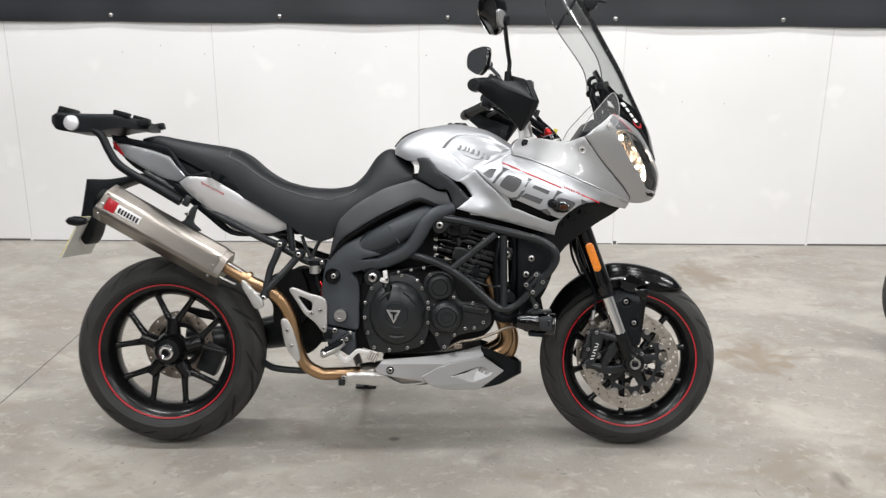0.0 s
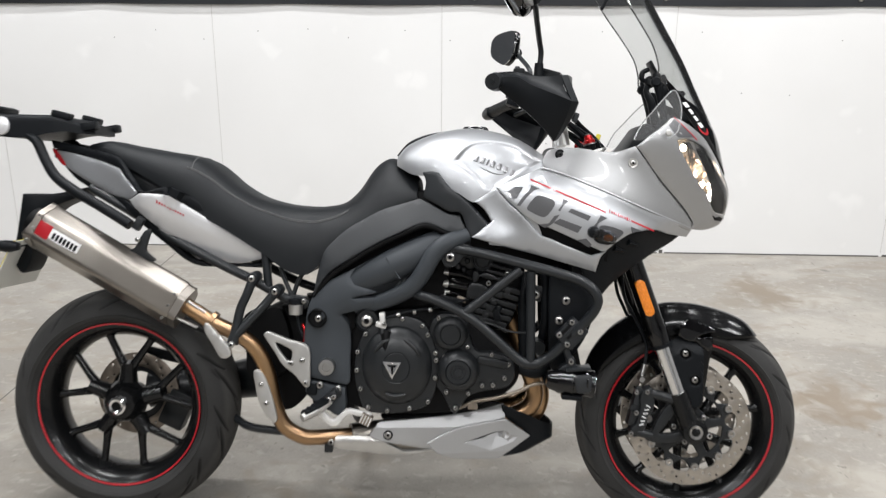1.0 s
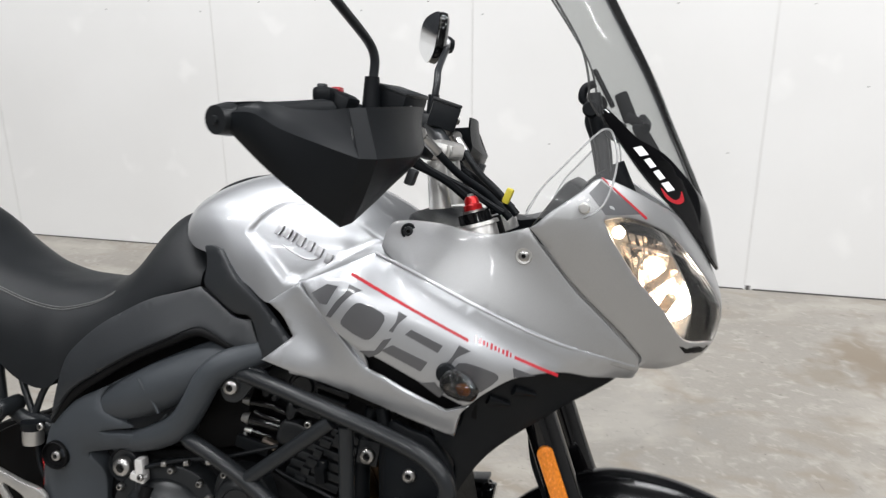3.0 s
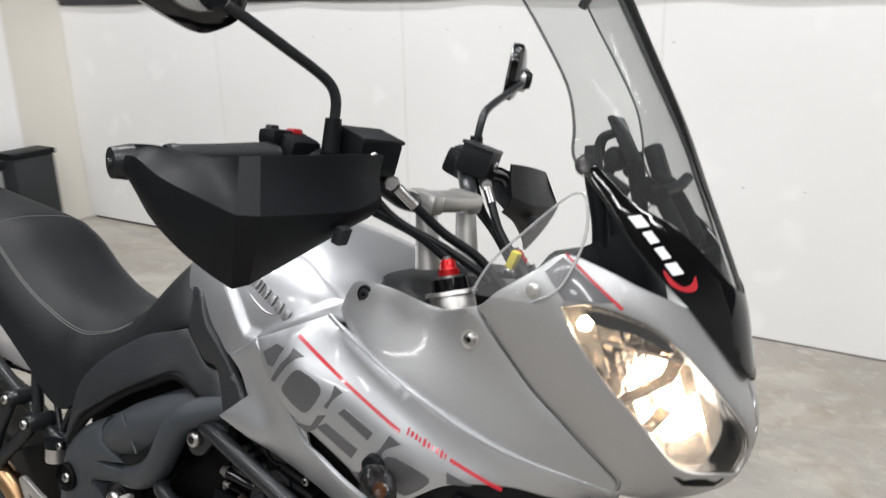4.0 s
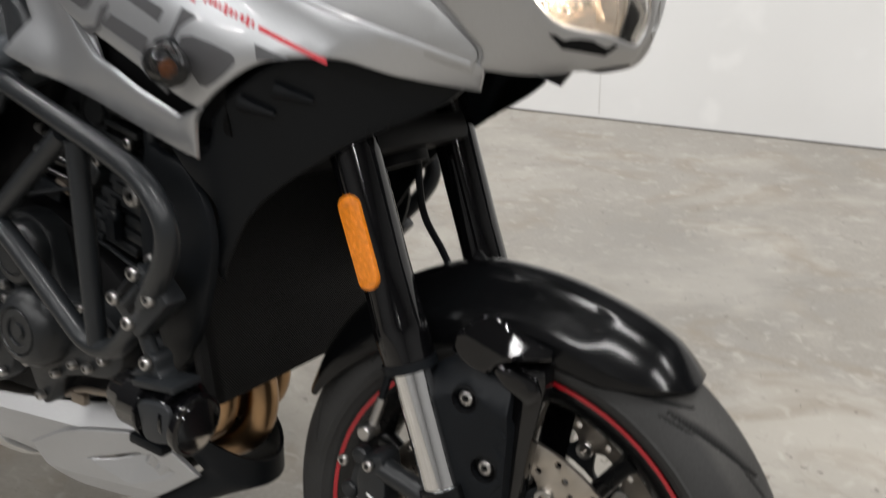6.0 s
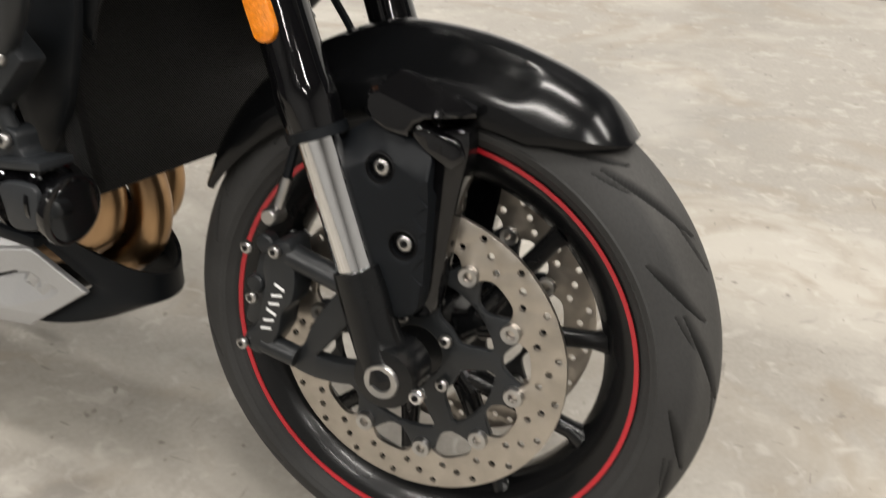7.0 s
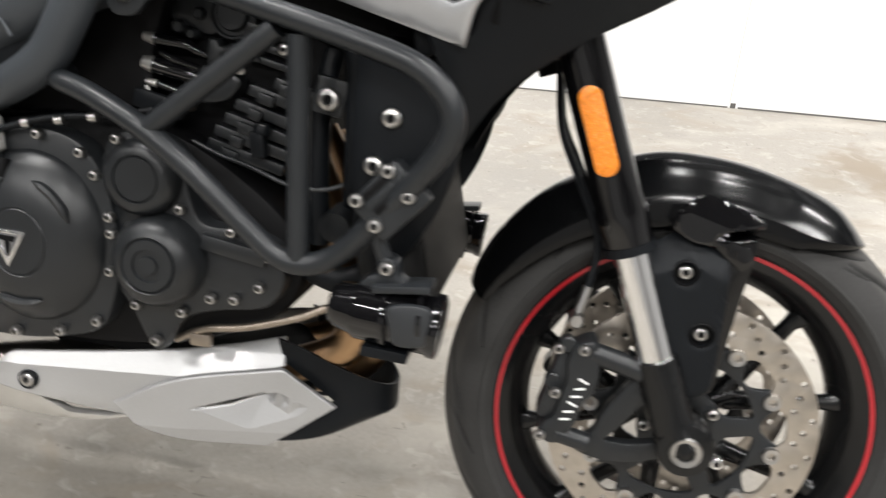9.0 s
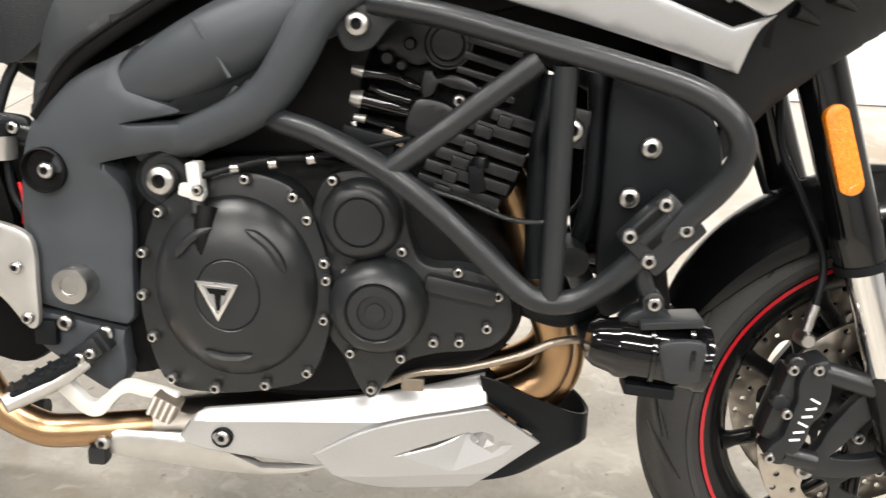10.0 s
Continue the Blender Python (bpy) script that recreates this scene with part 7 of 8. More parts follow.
for sgn in (-1, 1):
    # lit bulb shield, side lamp and the dividing fins inside the bowl
    p = Vector(nose_at(0.60 * US, 0.915, 0.030))
    part("bulb", moved(lathe([(0, -0.016), (0.014, -0.012), (0.024, 0.0), (0.020, 0.008), (0, 0.010)], 24), pose(p.x, p.y * -sgn, p.z, 0, 0, 55 if sgn < 0 else 125)), LAMP, nose, "lit headlamp bulb")
    p = Vector(nose_at(0.29 * US, 1.022, 0.016))
    part("side_bulb", moved(lathe([(0, -0.008), (0.007, -0.006), (0.010, 0.0), (0.007, 0.006), (0, 0.007)], 16), pose(p.x, p.y * -sgn, p.z)), SIDELAMP, nose, "lit side lamp bulb")


def lamp_wall():
    """The side wall between the lens and the bowl."""
    bm = bmesh.new()
    loop = spline(LAMP_LINE, 4, True)
    rows = [[bm.verts.new(nose_at(a, z, d)) for a, z in loop] for d in (0.004, 0.030, 0.075)]
    for r1, r2 in zip(rows, rows[1:]):
        for k in range(len(loop)):
            bm.faces.new((r1[k], r1[(k + 1) % len(loop)], r2[(k + 1) % len(loop)], r2[k]))
    return bm


both("lamp_wall", lamp_wall, SILVER_MATT, nose)


def fin(u0, z0, u1, z1):
    a, b = Vector(nose_at(u0 * US, z0, 0.010)), Vector(nose_at(u1 * US, z1, 0.010))
    c, d = Vector(nose_at(u0 * US, z0, 0.030)), Vector(nose_at(u1 * US, z1, 0.030))
    bm = bmesh.new()
    off = Vector((0, 0, 0.002))
    vs = [bm.verts.new(v) for v in (a + off, b + off, d + off, c + off, a - off, b - off, d - off, c - off)]
    for q in ((0, 1, 2, 3), (7, 6, 5, 4), (0, 4, 5, 1), (1, 5, 6, 2), (2, 6, 7, 3), (3, 7, 4, 0)):
        bm.faces.new([vs[i] for i in q])
    return bm


for q in ((0.30, 1.005, 0.62, 0.985), (0.34, 0.935, 0.55, 0.965), (0.55, 0.965, 0.66, 0.99), (0.66, 0.985, 0.72, 0.87), (0.42, 0.905, 0.50, 0.93)):
    both("reflector_fin", lambda: fin(*q), REFLECTOR, nose)
both("lamp_shade", lambda: sheet([(0.30 * US, 1.036), (0.42 * US, 1.032), (0.56 * US, 1.014), (0.60 * US, 0.995), (0.46 * US, 1.014), (0.33 * US, 1.022)], lambda a, z: nose_at(a, z, 0.007), 0.002, 0.02, 0, n=3, core=NC), ENGINE_DARK, nose)
part("nose_inner", plate([(1.38, 0.84), (1.40, 1.00), (1.45, 1.02), (1.48, 0.98), (1.49, 0.93), (1.48, 0.85)], 0.07, 0.14, 0.01), ENGINE_DARK, nose)

# ---- seat, side covers and tail ----
SEAT_ST = [(-0.075, 1.022, 1.002, 0.045), (-0.045, 1.028, 0.998, 0.062), (-0.02, 1.030, 0.992, 0.074), (0.046, 1.018, 0.962, 0.098), (0.139, 1.003, 0.915, 0.122), (0.223, 0.989, 0.865, 0.136), (0.270, 0.967, 0.830, 0.140), (0.325, 0.921, 0.800, 0.142), (0.381, 0.888, 0.765, 0.144), (0.430, 0.872, 0.735, 0.146), (0.480, 0.863, 0.700, 0.148), (0.535, 0.860, 0.690, 0.150), (0.569, 0.862, 0.720, 0.144, 2.6), (0.616, 0.874, 0.770, 0.138, 2.1), (0.653, 0.908, 0.800, 0.135, 1.7), (0.691, 0.964, 0.825, 0.133, 1.5), (0.725, 0.990, 0.850, 0.132, 1.5), (0.755, 0.990, 0.866, 0.132, 1.6), (0.79, 0.965, 0.880, 0.134, 1.8), (0.815, 0.940, 0.888, 0.130, 2.0)]
seat_bm, seat_at = saddle(SEAT_ST, 3.0, 90, 40)
seat = part("seat", seat_bm, SEAT, bike, "black stepped dual seat")
for lift in (0.0, 0.012):
    pts = []
    for i in range(26):
        x = 0.215 + 0.42 * i / 25
        a = 0.215 + lift + 0.035 * math.sin(math.pi * i / 25)
        if i > 20:
            a += 0.02 * (i - 20) / 5
        p = seat_at(x, a)
        pts.append((p.x, p.y - 0.0006, p.z + 0.0006))
    both("stitching", lambda: tube(pts, 0.0011, 6, 3), STITCH, seat, "grey twin stitching")
pts = [seat_at(0.228, 0.22 + 0.56 * i / 20) + Vector((-0.004 * math.sin(math.pi * i / 20), 0, 0.001)) for i in range(21)]
part("stitching", tube([tuple(p) for p in pts], 0.0011, 6, 3), STITCH, seat, "grey cross stitching")
both("side_cover", lambda: sheet([(0.552, 0.638, True), (0.562, 0.690), (0.576, 0.741), (0.590, 0.766), (0.637, 0.809), (0.691, 0.842), (0.734, 0.863), (0.787, 0.879), (0.822, 0.890, True), (0.860, 0.872), (0.895, 0.853), (0.925, 0.850, True), (0.948, 0.800, True), (0.894, 0.809), (0.863, 0.822), (0.832, 0.828), (0.780, 0.806), (0.716, 0.775), (0.651, 0.736), (0.591, 0.694)], on(field([(0.55, 0.65, 0.160), (0.575, 0.74, 0.156), (0.59, 0.765, 0.152), (0.637, 0.808, 0.147), (0.69, 0.840, 0.144), (0.75, 0.868, 0.144), (0.82, 0.888, 0.147), (0.92, 0.85, 0.176), (0.95, 0.80, 0.184), (0.86, 0.825, 0.180), (0.78, 0.81, 0.180), (0.715, 0.78, 0.178), (0.65, 0.74, 0.174), (0.59, 0.70, 0.166)])), 0.014, 0.014, 0.004, n=5), PLASTIC_GREY, bike, "charcoal plastic side cover")
# Black tube laid in for the shaded gap between the cover and the frame.
both("cover_gap_shade", lambda: tube([(a, -w, b) for a, b, w in ((0.552, 0.634, 0.146), (0.596, 0.688, 0.154), (0.654, 0.729, 0.162), (0.718, 0.768, 0.166), (0.782, 0.799, 0.170), (0.832, 0.821, 0.173), (0.863, 0.816, 0.174), (0.894, 0.803, 0.175), (0.945, 0.786, 0.176))], 0.0075, 10, 5), ENGINE_DARK, bike, "black tube in place of the dark gap below the side cover")
both("knee_pad", lambda: sheet([(0.826, 0.956, True), (0.850, 0.959), (0.868, 0.955, True), (0.899, 0.917), (0.947, 0.879), (0.998, 0.826, True), (0.975, 0.806), (0.950, 0.797), (0.928, 0.852), (0.897, 0.857), (0.862, 0.876), (0.829, 0.894, True), (0.836, 0.930)], on(field([(0.826, 0.956, 0.144), (0.868, 0.955, 0.166), (0.947, 0.879, 0.192), (0.998, 0.826, 0.200), (0.95, 0.797, 0.190), (0.928, 0.852, 0.184), (0.862, 0.876, 0.168), (0.829, 0.894, 0.152), (0.88, 0.90, 0.178)])), 0.012, 0.014, 0.005, n=5), PLASTIC_GREY, bike, "charcoal knee panel below the tank")
f_tail = field([(-0.150, 1.000, 0.062), (-0.07, 0.985, 0.088), (0.02, 0.955, 0.116), (0.08, 0.895, 0.140), (0.094, 0.892, 0.158), (0.22, 0.882, 0.150), (0.31, 0.836, 0.135), (0.431, 0.732, 0.112), (0.24, 0.718, 0.116), (0.183, 0.763, 0.128), (0.25, 0.80, 0.141), (0.072, 0.871, 0.140), (-0.07, 0.936, 0.092)])
tail = new("tail_unit")
tail.parent = bike
tail["label"] = "silver and white tail panels over a black underseat"
both("tail_panel", lambda: sheet([(-0.168, 1.004, True), (-0.125, 0.999), (-0.084, 0.991), (-0.018, 0.975), (0.037, 0.956, True), (0.062, 0.924), (0.098, 0.893, True), (0.064, 0.876, True), (0.010, 0.889), (-0.080, 0.932), (-0.135, 0.965)], on(f_tail), 0.005, 0.016, 0.005, n=5), SILVER, tail, "silver upper tail panel")
TUCK = [(0.112 + 0.30 * k / 16, 0.866 - 0.132 * k / 16) for k in range(17)]
both("seat_panel", lambda: sheet([(0.067, 0.874, True), (0.107, 0.893, True), (0.145, 0.892), (0.182, 0.888, True), (0.263, 0.838), (0.346, 0.788), (0.434, 0.731, True), (0.390, 0.719), (0.346, 0.710), (0.236, 0.719, True), (0.190, 0.763), (0.125, 0.820)], lambda a, b: (a, -f_tail(a, b) + 0.16 * max(0.866 - 0.44 * (a - 0.112) - b, 0), b), 0.005, 0.014, 0.004, n=5, creases=[TUCK]), WHITE_SILVER, tail, "pale silver seat panel")
for i in range(11):
    x, z = 0.152 + i * 0.0062, 0.872 - i * 0.0033
    both("lettering_bar", lambda: sheet(stripe(x, z, x + 0.0035, z - 0.0016, 0.0045 if i in (0, 5) else 0.0030), on(f_tail, 0.0006), 0.001, 0, 0, n=1), RED_PAINT, tail)
both("tail_lamp", lambda: sheet([(-0.172, 1.008, True), (-0.158, 1.003), (-0.140, 0.984), (-0.124, 0.962, True), (-0.138, 0.964), (-0.158, 0.984)], on(f_tail, 0.0015), 0.006, 0.02, 0.002, n=3), RED_LENS, tail, "red tail lamp edge")
part("tail_body", saddle([(-0.175, 1.010, 0.985, 0.035), (-0.12, 1.018, 0.955, 0.052), (0.0, 1.000, 0.900, 0.078), (0.10, 0.975, 0.850, 0.095), (0.25, 0.90, 0.740, 0.100), (0.40, 0.78, 0.718, 0.095), (0.52, 0.74, 0.705, 0.095)], 3.0, 30, 20)[0], PLASTIC, tail, "black underseat tray")
both("seat_surround", lambda: sheet([(-0.176, 1.030, True), (-0.08, 1.012), (0.022, 0.988), (0.046, 0.968), (0.070, 0.934), (0.098, 0.906), (0.126, 0.898), (0.190, 0.908), (0.280, 0.853), (0.420, 0.745), (0.436, 0.732, True), (0.346, 0.790), (0.263, 0.840), (0.183, 0.890), (0.145, 0.894), (0.104, 0.895), (0.066, 0.924), (0.039, 0.958), (-0.018, 0.978), (-0.084, 0.994), (-0.170, 1.008, True)], on(f_tail, -0.003), 0.012, 0.02, 0.003, n=4), PLASTIC, tail, "black plastic tail edge")
both("under_tail", lambda: sheet([(-0.14, 0.965), (-0.07, 0.932), (0.019, 0.886), (0.066, 0.866), (0.120, 0.818), (0.183, 0.760), (0.238, 0.714), (0.345, 0.708), (0.425, 0.712), (0.425, 0.700), (0.33, 0.702), (0.225, 0.706), (0.14, 0.775), (0.06, 0.842), (-0.09, 0.920)], on(f_tail, -0.010), 0.02, 0.03, 0.004, n=4), PLASTIC, tail, "black lower tail edge")
# rear hugger, number plate and its holder
ph = new("plate_holder")
ph.parent = bike
ph["label"] = "black number plate holder with a blank-barred plate"
part("holder_body", plate([(-0.264, 0.885, True), (-0.180, 0.886), (-0.085, 0.905, True), (-0.10, 0.88), (-0.181, 0.845), (-0.222, 0.780), (-0.245, 0.700), (-0.268, 0.668), (-0.288, 0.690), (-0.288, 0.740), (-0.278, 0.800)], 0.045, 0.09, 0.008), PLASTIC, ph)
pm = pose(-0.284, 0, 0.695, 0, 28, 0)
part("number_plate", moved(box((0, 0, 0), (0.003, 0.228, 0.150), 0.001), pm), PLATE, ph, "pale number plate")
part("plate_back", moved(box((-0.0025, 0, 0), (0.002, 0.228, 0.150), 0.0005), pm), YELLOW, ph, "yellow rear plate face")
for i in range(6):
    part("plate_bar", moved(box((-0.0045, -0.08 + 0.032 * i, 0.03 if i < 3 else -0.03), (0.0015, 0.022, 0.05), 0), pm), PLASTIC, ph)
for sgn in (-1, 1):
    part("rear_indicator", moved(lathe([(0, -0.032), (0.012, -0.028), (0.018, -0.010), (0.019, 0.004), (0.014, 0.022), (0, 0.034)], 20), pose(-0.265, sgn * 0.118, 0.748, 0, 0, 90) @ Matrix.Diagonal((1, 1.1, 0.85, 1))), PLASTIC, ph, "small black indicator")
    part("indicator_stalk", tube([(-0.262, sgn * 0.04, 0.748), (-0.262, sgn * 0.105, 0.748)], 0.008, 10, straight=True), PLASTIC, ph)
# luggage rack
rk = new("luggage_rack")
rk.parent = bike
rk["label"] = "black plastic top-box rack with a round silver reflector"
part("rack_plate", saddle([(-0.365, 1.092, 1.068, 0.060), (-0.34, 1.100, 1.045, 0.085), (-0.29, 1.097, 1.036, 0.100), (-0.21, 1.095, 1.034, 0.104), (-0.15, 1.094, 1.046, 0.104), (-0.11, 1.086, 1.050, 0.098), (-0.08, 1.074, 1.046, 0.085), (-0.05, 1.070, 1.046, 0.060)], 9.0, 36, 32)[0], PLASTIC, rk, "black ribbed rack plate")
part("rear_catch", box((-0.336, 0, 1.104), (0.022, 0.12, 0.034), 0.005, (0, 20, 0)), PLASTIC, rk)
for y in (-0.085, 0.085):
    part("side_hook", box((-0.125, y, 1.094), (0.05, 0.03, 0.016), 0.004, (0, 14, 0)), PLASTIC, rk)
    part("front_hook", box((-0.062, y * 0.8, 1.066), (0.045, 0.03, 0.022), 0.005, (0, -10, 0)), PLASTIC, rk)
for sgn in (-1, 1):
    part("rack_arm", tube([(-0.215, sgn * 0.095, 1.040), (-0.185, sgn * 0.105, 1.022), (-0.158, sgn * 0.115, 0.975), (-0.125, sgn * 0.128, 0.932), (-0.068, sgn * 0.142, 0.895), (0.0, sgn * 0.155, 0.860), (0.085, sgn * 0.165, 0.812)], [0.010, 0.013, 0.013, 0.0135, 0.0135, 0.0135, 0.014], 14), PLASTIC, rk, "bent black rack arm")
    part("arm_lug", box((0.105, sgn * 0.160, 0.815), (0.02, 0.02, 0.035), 0.004, (0, 30, 0)), ENGINE, rk)
part("rack_reflector", moved(lathe([(0, -0.006), (0.018, -0.0055), (0.0235, -0.003), (0.025, 0.003)], 32), pose(-0.282, -0.104, 1.063)), WHITE_SILVER, rk, "round silver key cover")
part("yellow_tag", box((-0.058, -0.02, 1.060), (0.010, 0.035, 0.012), 0.003), YELLOW, rk, "small yellow tag")

# ---- screen ----
screen = new("windscreen")
screen.parent = bike
screen["label"] = "tall smoked touring screen with a black lower band"
scr_x = curve1d([(0.955, 1.624), (0.987, 1.616), (1.05, 1.600), (1.119, 1.569), (1.174, 1.542), (1.249, 1.506), (1.332, 1.459), (1.415, 1.411), (1.48, 1.371), (1.56, 1.322)])
scr_bow = curve1d([(0.955, 0.125), (1.15, 0.115), (1.28, 0.098), (1.40, 0.094), (1.56, 0.085)])


def screen_at(y, z, lift=0.0):
    """The screen's surface over the front view; y to the right."""
    return (scr_x(z) + lift - scr_bow(z) * (y / 0.13) ** 2, -y, z)


SCREEN_LINE = [(0.0, 0.958), (0.030, 0.966), (0.062, 1.006), (0.086, 1.048), (0.098, 1.072), (0.109, 1.106), (0.120, 1.155), (0.127, 1.180), (0.131, 1.203), (0.127, 1.235), (0.124, 1.28), (0.128, 1.34), (0.134, 1.40), (0.136, 1.46), (0.128, 1.51), (0.09, 1.545), (0.0, 1.555), (-0.09, 1.545), (-0.128, 1.51), (-0.136, 1.46), (-0.134, 1.40), (-0.128, 1.34), (-0.124, 1.28), (-0.127, 1.235), (-0.131, 1.203), (-0.127, 1.180), (-0.120, 1.155), (-0.109, 1.106), (-0.098, 1.072), (-0.086, 1.048), (-0.062, 1.006), (-0.030, 0.966)]
sc = part("screen_sheet", sheet(SCREEN_LINE, screen_at, 0.003, 0.022, 0.0, n=4, core=(1.2, 0, 1.25)), SMOKE, screen, "smoked clear sheet")
sc.visible_shadow = False
for sgn in (-1, 1):
    part("sheet_edge", tube([Vector(screen_at(sgn * y, z, -0.0015)) for y, z in ((0.127, 1.180), (0.131, 1.203), (0.127, 1.235), (0.124, 1.28), (0.128, 1.34), (0.134, 1.40), (0.136, 1.46), (0.128, 1.51), (0.09, 1.545), (0.0, 1.555))], 0.0019, 6, 4), EDGE_DARK, screen, "dark polished sheet edge")
BAND = [(0.0, 0.960), (0.029, 0.968), (0.061, 1.008), (0.085, 1.050), (0.097, 1.074), (0.108, 1.107), (0.119, 1.156), (0.125, 1.180), (0.119, 1.192), (0.100, 1.154), (0.086, 1.142), (0.070, 1.128), (0.053, 1.102), (0.030, 1.072), (0.0, 1.058), (-0.030, 1.072), (-0.053, 1.102), (-0.070, 1.128), (-0.086, 1.142), (-0.100, 1.154), (-0.119, 1.192), (-0.125, 1.180), (-0.119, 1.156), (-0.108, 1.107), (-0.097, 1.074), (-0.085, 1.050), (-0.061, 1.008), (-0.029, 0.968)]
part("screen_band", sheet(BAND, lambda y, z: screen_at(y, z, 0.0012), 0.0045, 0.014, 0.001, n=4, core=(1.2, 0, 1.1)), GLOSS, screen, "gloss black lower band")
for sgn in (-1, 1):
    # maker's mark stands in as white bars beside a red crescent
    for i in range(4):
        y0, z0 = 0.1020 - i * 0.0052, 1.1340 - i * 0.0165
        h = 0.0062 if i % 3 == 0 else 0.0050
        q = [(y0 + h, z0 + 0.0045, True), (y0 - h + 0.003, z0 + 0.0075, True), (y0 - h - 0.001, z0 - 0.0045, True), (y0 + h - 0.004, z0 - 0.0075, True)]
        q = [(a * -sgn, b, c) for a, b, c in q]
        part("lettering_bar", sheet(q, lambda y, z: screen_at(y, z, 0.0022), 0.001, 0, 0, n=1, core=(1.2, 0, 1.1)), WHITE, screen)
    q = [(0.0945, 1.083), (0.0925, 1.067), (0.082, 1.0595), (0.0715, 1.064), (0.0700, 1.078), (0.0755, 1.069), (0.083, 1.0655), (0.0890, 1.071)]
    part("red_mark", sheet([(a * -sgn, b) for a, b in q], lambda y, z: screen_at(y, z, 0.0019), 0.0008, 0, 0, n=4, core=(1.2, 0, 1.1)), RED, screen)
    # brackets and adjusters behind the sheet
    br = part("screen_bracket", tube([(1.445, sgn * 0.075, 1.055), (1.440, sgn * 0.080, 1.12), (1.425, sgn * 0.082, 1.185), (1.420, sgn * 0.080, 1.215)], [0.012, 0.010, 0.012, 0.010], 10), PLASTIC, screen, "black screen bracket")
    part("adjuster_knob", moved(lathe([(0, -0.012), (0.010, -0.012), (0.013, -0.008), (0.013, 0.008), (0, 0.010)], 16), pose(1.418, sgn * 0.086, 1.192)), PLASTIC, br)
    part("clamp_plate", box((1.450, sgn * 0.080, 1.165), (0.035, 0.022, 0.030), 0.006, (0, 28, 0)), PLASTIC, br)
    cl = part("visor_clamp", box((1.318, sgn * 0.118, 1.44), (0.010, 0.018, 0.060), 0.004, (0, 28, 0)), PLASTIC, screen, "black visor clamp")
    # small clear deflector by the nose
    f_def = field([(1.335, 1.028, 0.205), (1.388, 1.097, 0.195), (1.438, 1.156, 0.172), (1.453, 1.157, 0.165), (1.468, 1.111, 0.180), (1.440, 1.042, 0.208), (1.424, 1.055, 0.216)])
    dm = sheet([(1.345, 1.040), (1.362, 1.075), (1.390, 1.108), (1.436, 1.158), (1.452, 1.158), (1.462, 1.115), (1.450, 1.062), (1.424, 1.042), (1.385, 1.040)], on(f_def, 0.004), 0.003, 0.02, 0.0, n=5, core=(1.4, 5, 1.1))
    if sgn > 0:
        c = mirrored(dm)
        dm.free()
        dm = c
    d = part("side_deflector", dm, CLEAR, screen, "small clear wind deflector")
    d.visible_shadow = False
    # pale tube added round the rim to imitate its bright highlight
    rim = [(1.345, 1.040), (1.362, 1.075), (1.390, 1.108), (1.436, 1.158), (1.452, 1.158), (1.462, 1.115), (1.450, 1.062), (1.424, 1.042)]
    part("deflector_highlight", tube([(a, sgn * (f_def(a, b) + 0.0025), b) for a, b in rim], 0.0017, 6, 4), EDGE, d, "pale tube imitating the clear sheet's edge highlight")
    part("deflector_screw", moved(lathe([(0, -0.004), (0.006, -0.0035), (0.008, 0)], 14), pose(1.424, sgn * 0.222, 1.055) @ (Matrix.Identity(4) if sgn < 0 else pose(0, 0, 0, 0, 0, 180))), ALU, d)
pm_ob = part("phone_mount", box((1.431, 0.0, 1.228), (0.008, 0.052, 0.064), 0.004, (0, -30, 0)), PLASTIC, screen, "black device mount behind the screen")
part("mount_ball", add(moved(lathe([(0, -0.016), (0.010, -0.014), (0.016, -0.004), (0.016, 0.006), (0.009, 0.015), (0, 0.016)], 18), pose(1.422, 0.0, 1.203)), tube([(1.422, 0, 1.203), (1.412, 0, 1.178), (1.425, 0, 1.150), (1.44, 0, 1.09)], [0.010, 0.008, 0.011, 0.012], 12)), PLASTIC, pm_ob)
part("mount_jaw", tube([(1.418, 0.0, 1.236), (1.402, 0.0, 1.228), (1.399, 0.0, 1.212), (1.408, 0.0, 1.204)], [0.006, 0.007, 0.007, 0.005], 10), PLASTIC, pm_ob)
part("cross_bar", tube([(1.498, -0.040, 1.168), (1.500, 0.020, 1.176), (1.494, 0.080, 1.187)], 0.0075, 12), PLASTIC, screen, "black bar behind the screen")
part("bar_post", add(box((1.466, 0.035, 1.202), (0.022, 0.026, 0.050), 0.006, (0, -24, 0)), box((1.480, 0.030, 1.182), (0.030, 0.020, 0.016), 0.004, (0, 30, 0))), PLASTIC, screen)
for y in (-0.030, 0.045):
    part("bar_leg", sheet([(1.478, 1.170), (1.496, 1.172), (1.522, 1.136), (1.536, 1.108), (1.520, 1.104), (1.500, 1.134)], lambda a, b: (a, y, b), 0.006, 0.01, 0.002, core=(1.5, 5, 1.14)), PLASTIC, screen)
part("dial_ring", moved(lathe([(0.011, -0.003), (0.015, -0.003), (0.016, 0.0), (0.014, 0.004), (0.011, 0.003)], 20, True), pose(1.532, 0.070, 1.108, 0, 0, 60)), CHROME, screen, "chrome ring")
part("visor_knob", add(moved(lathe([(0, -0.022), (0.022, -0.018), (0.026, 0.0), (0.022, 0.016), (0, 0.02)], 20), pose(1.392, -0.03, 1.470)), tube([(1.390, -0.03, 1.468), (1.418, -0.02, 1.480), (1.446, -0.035, 1.473)], 0.0035, 8)), PLASTIC, screen, "black clamp with a short cable")
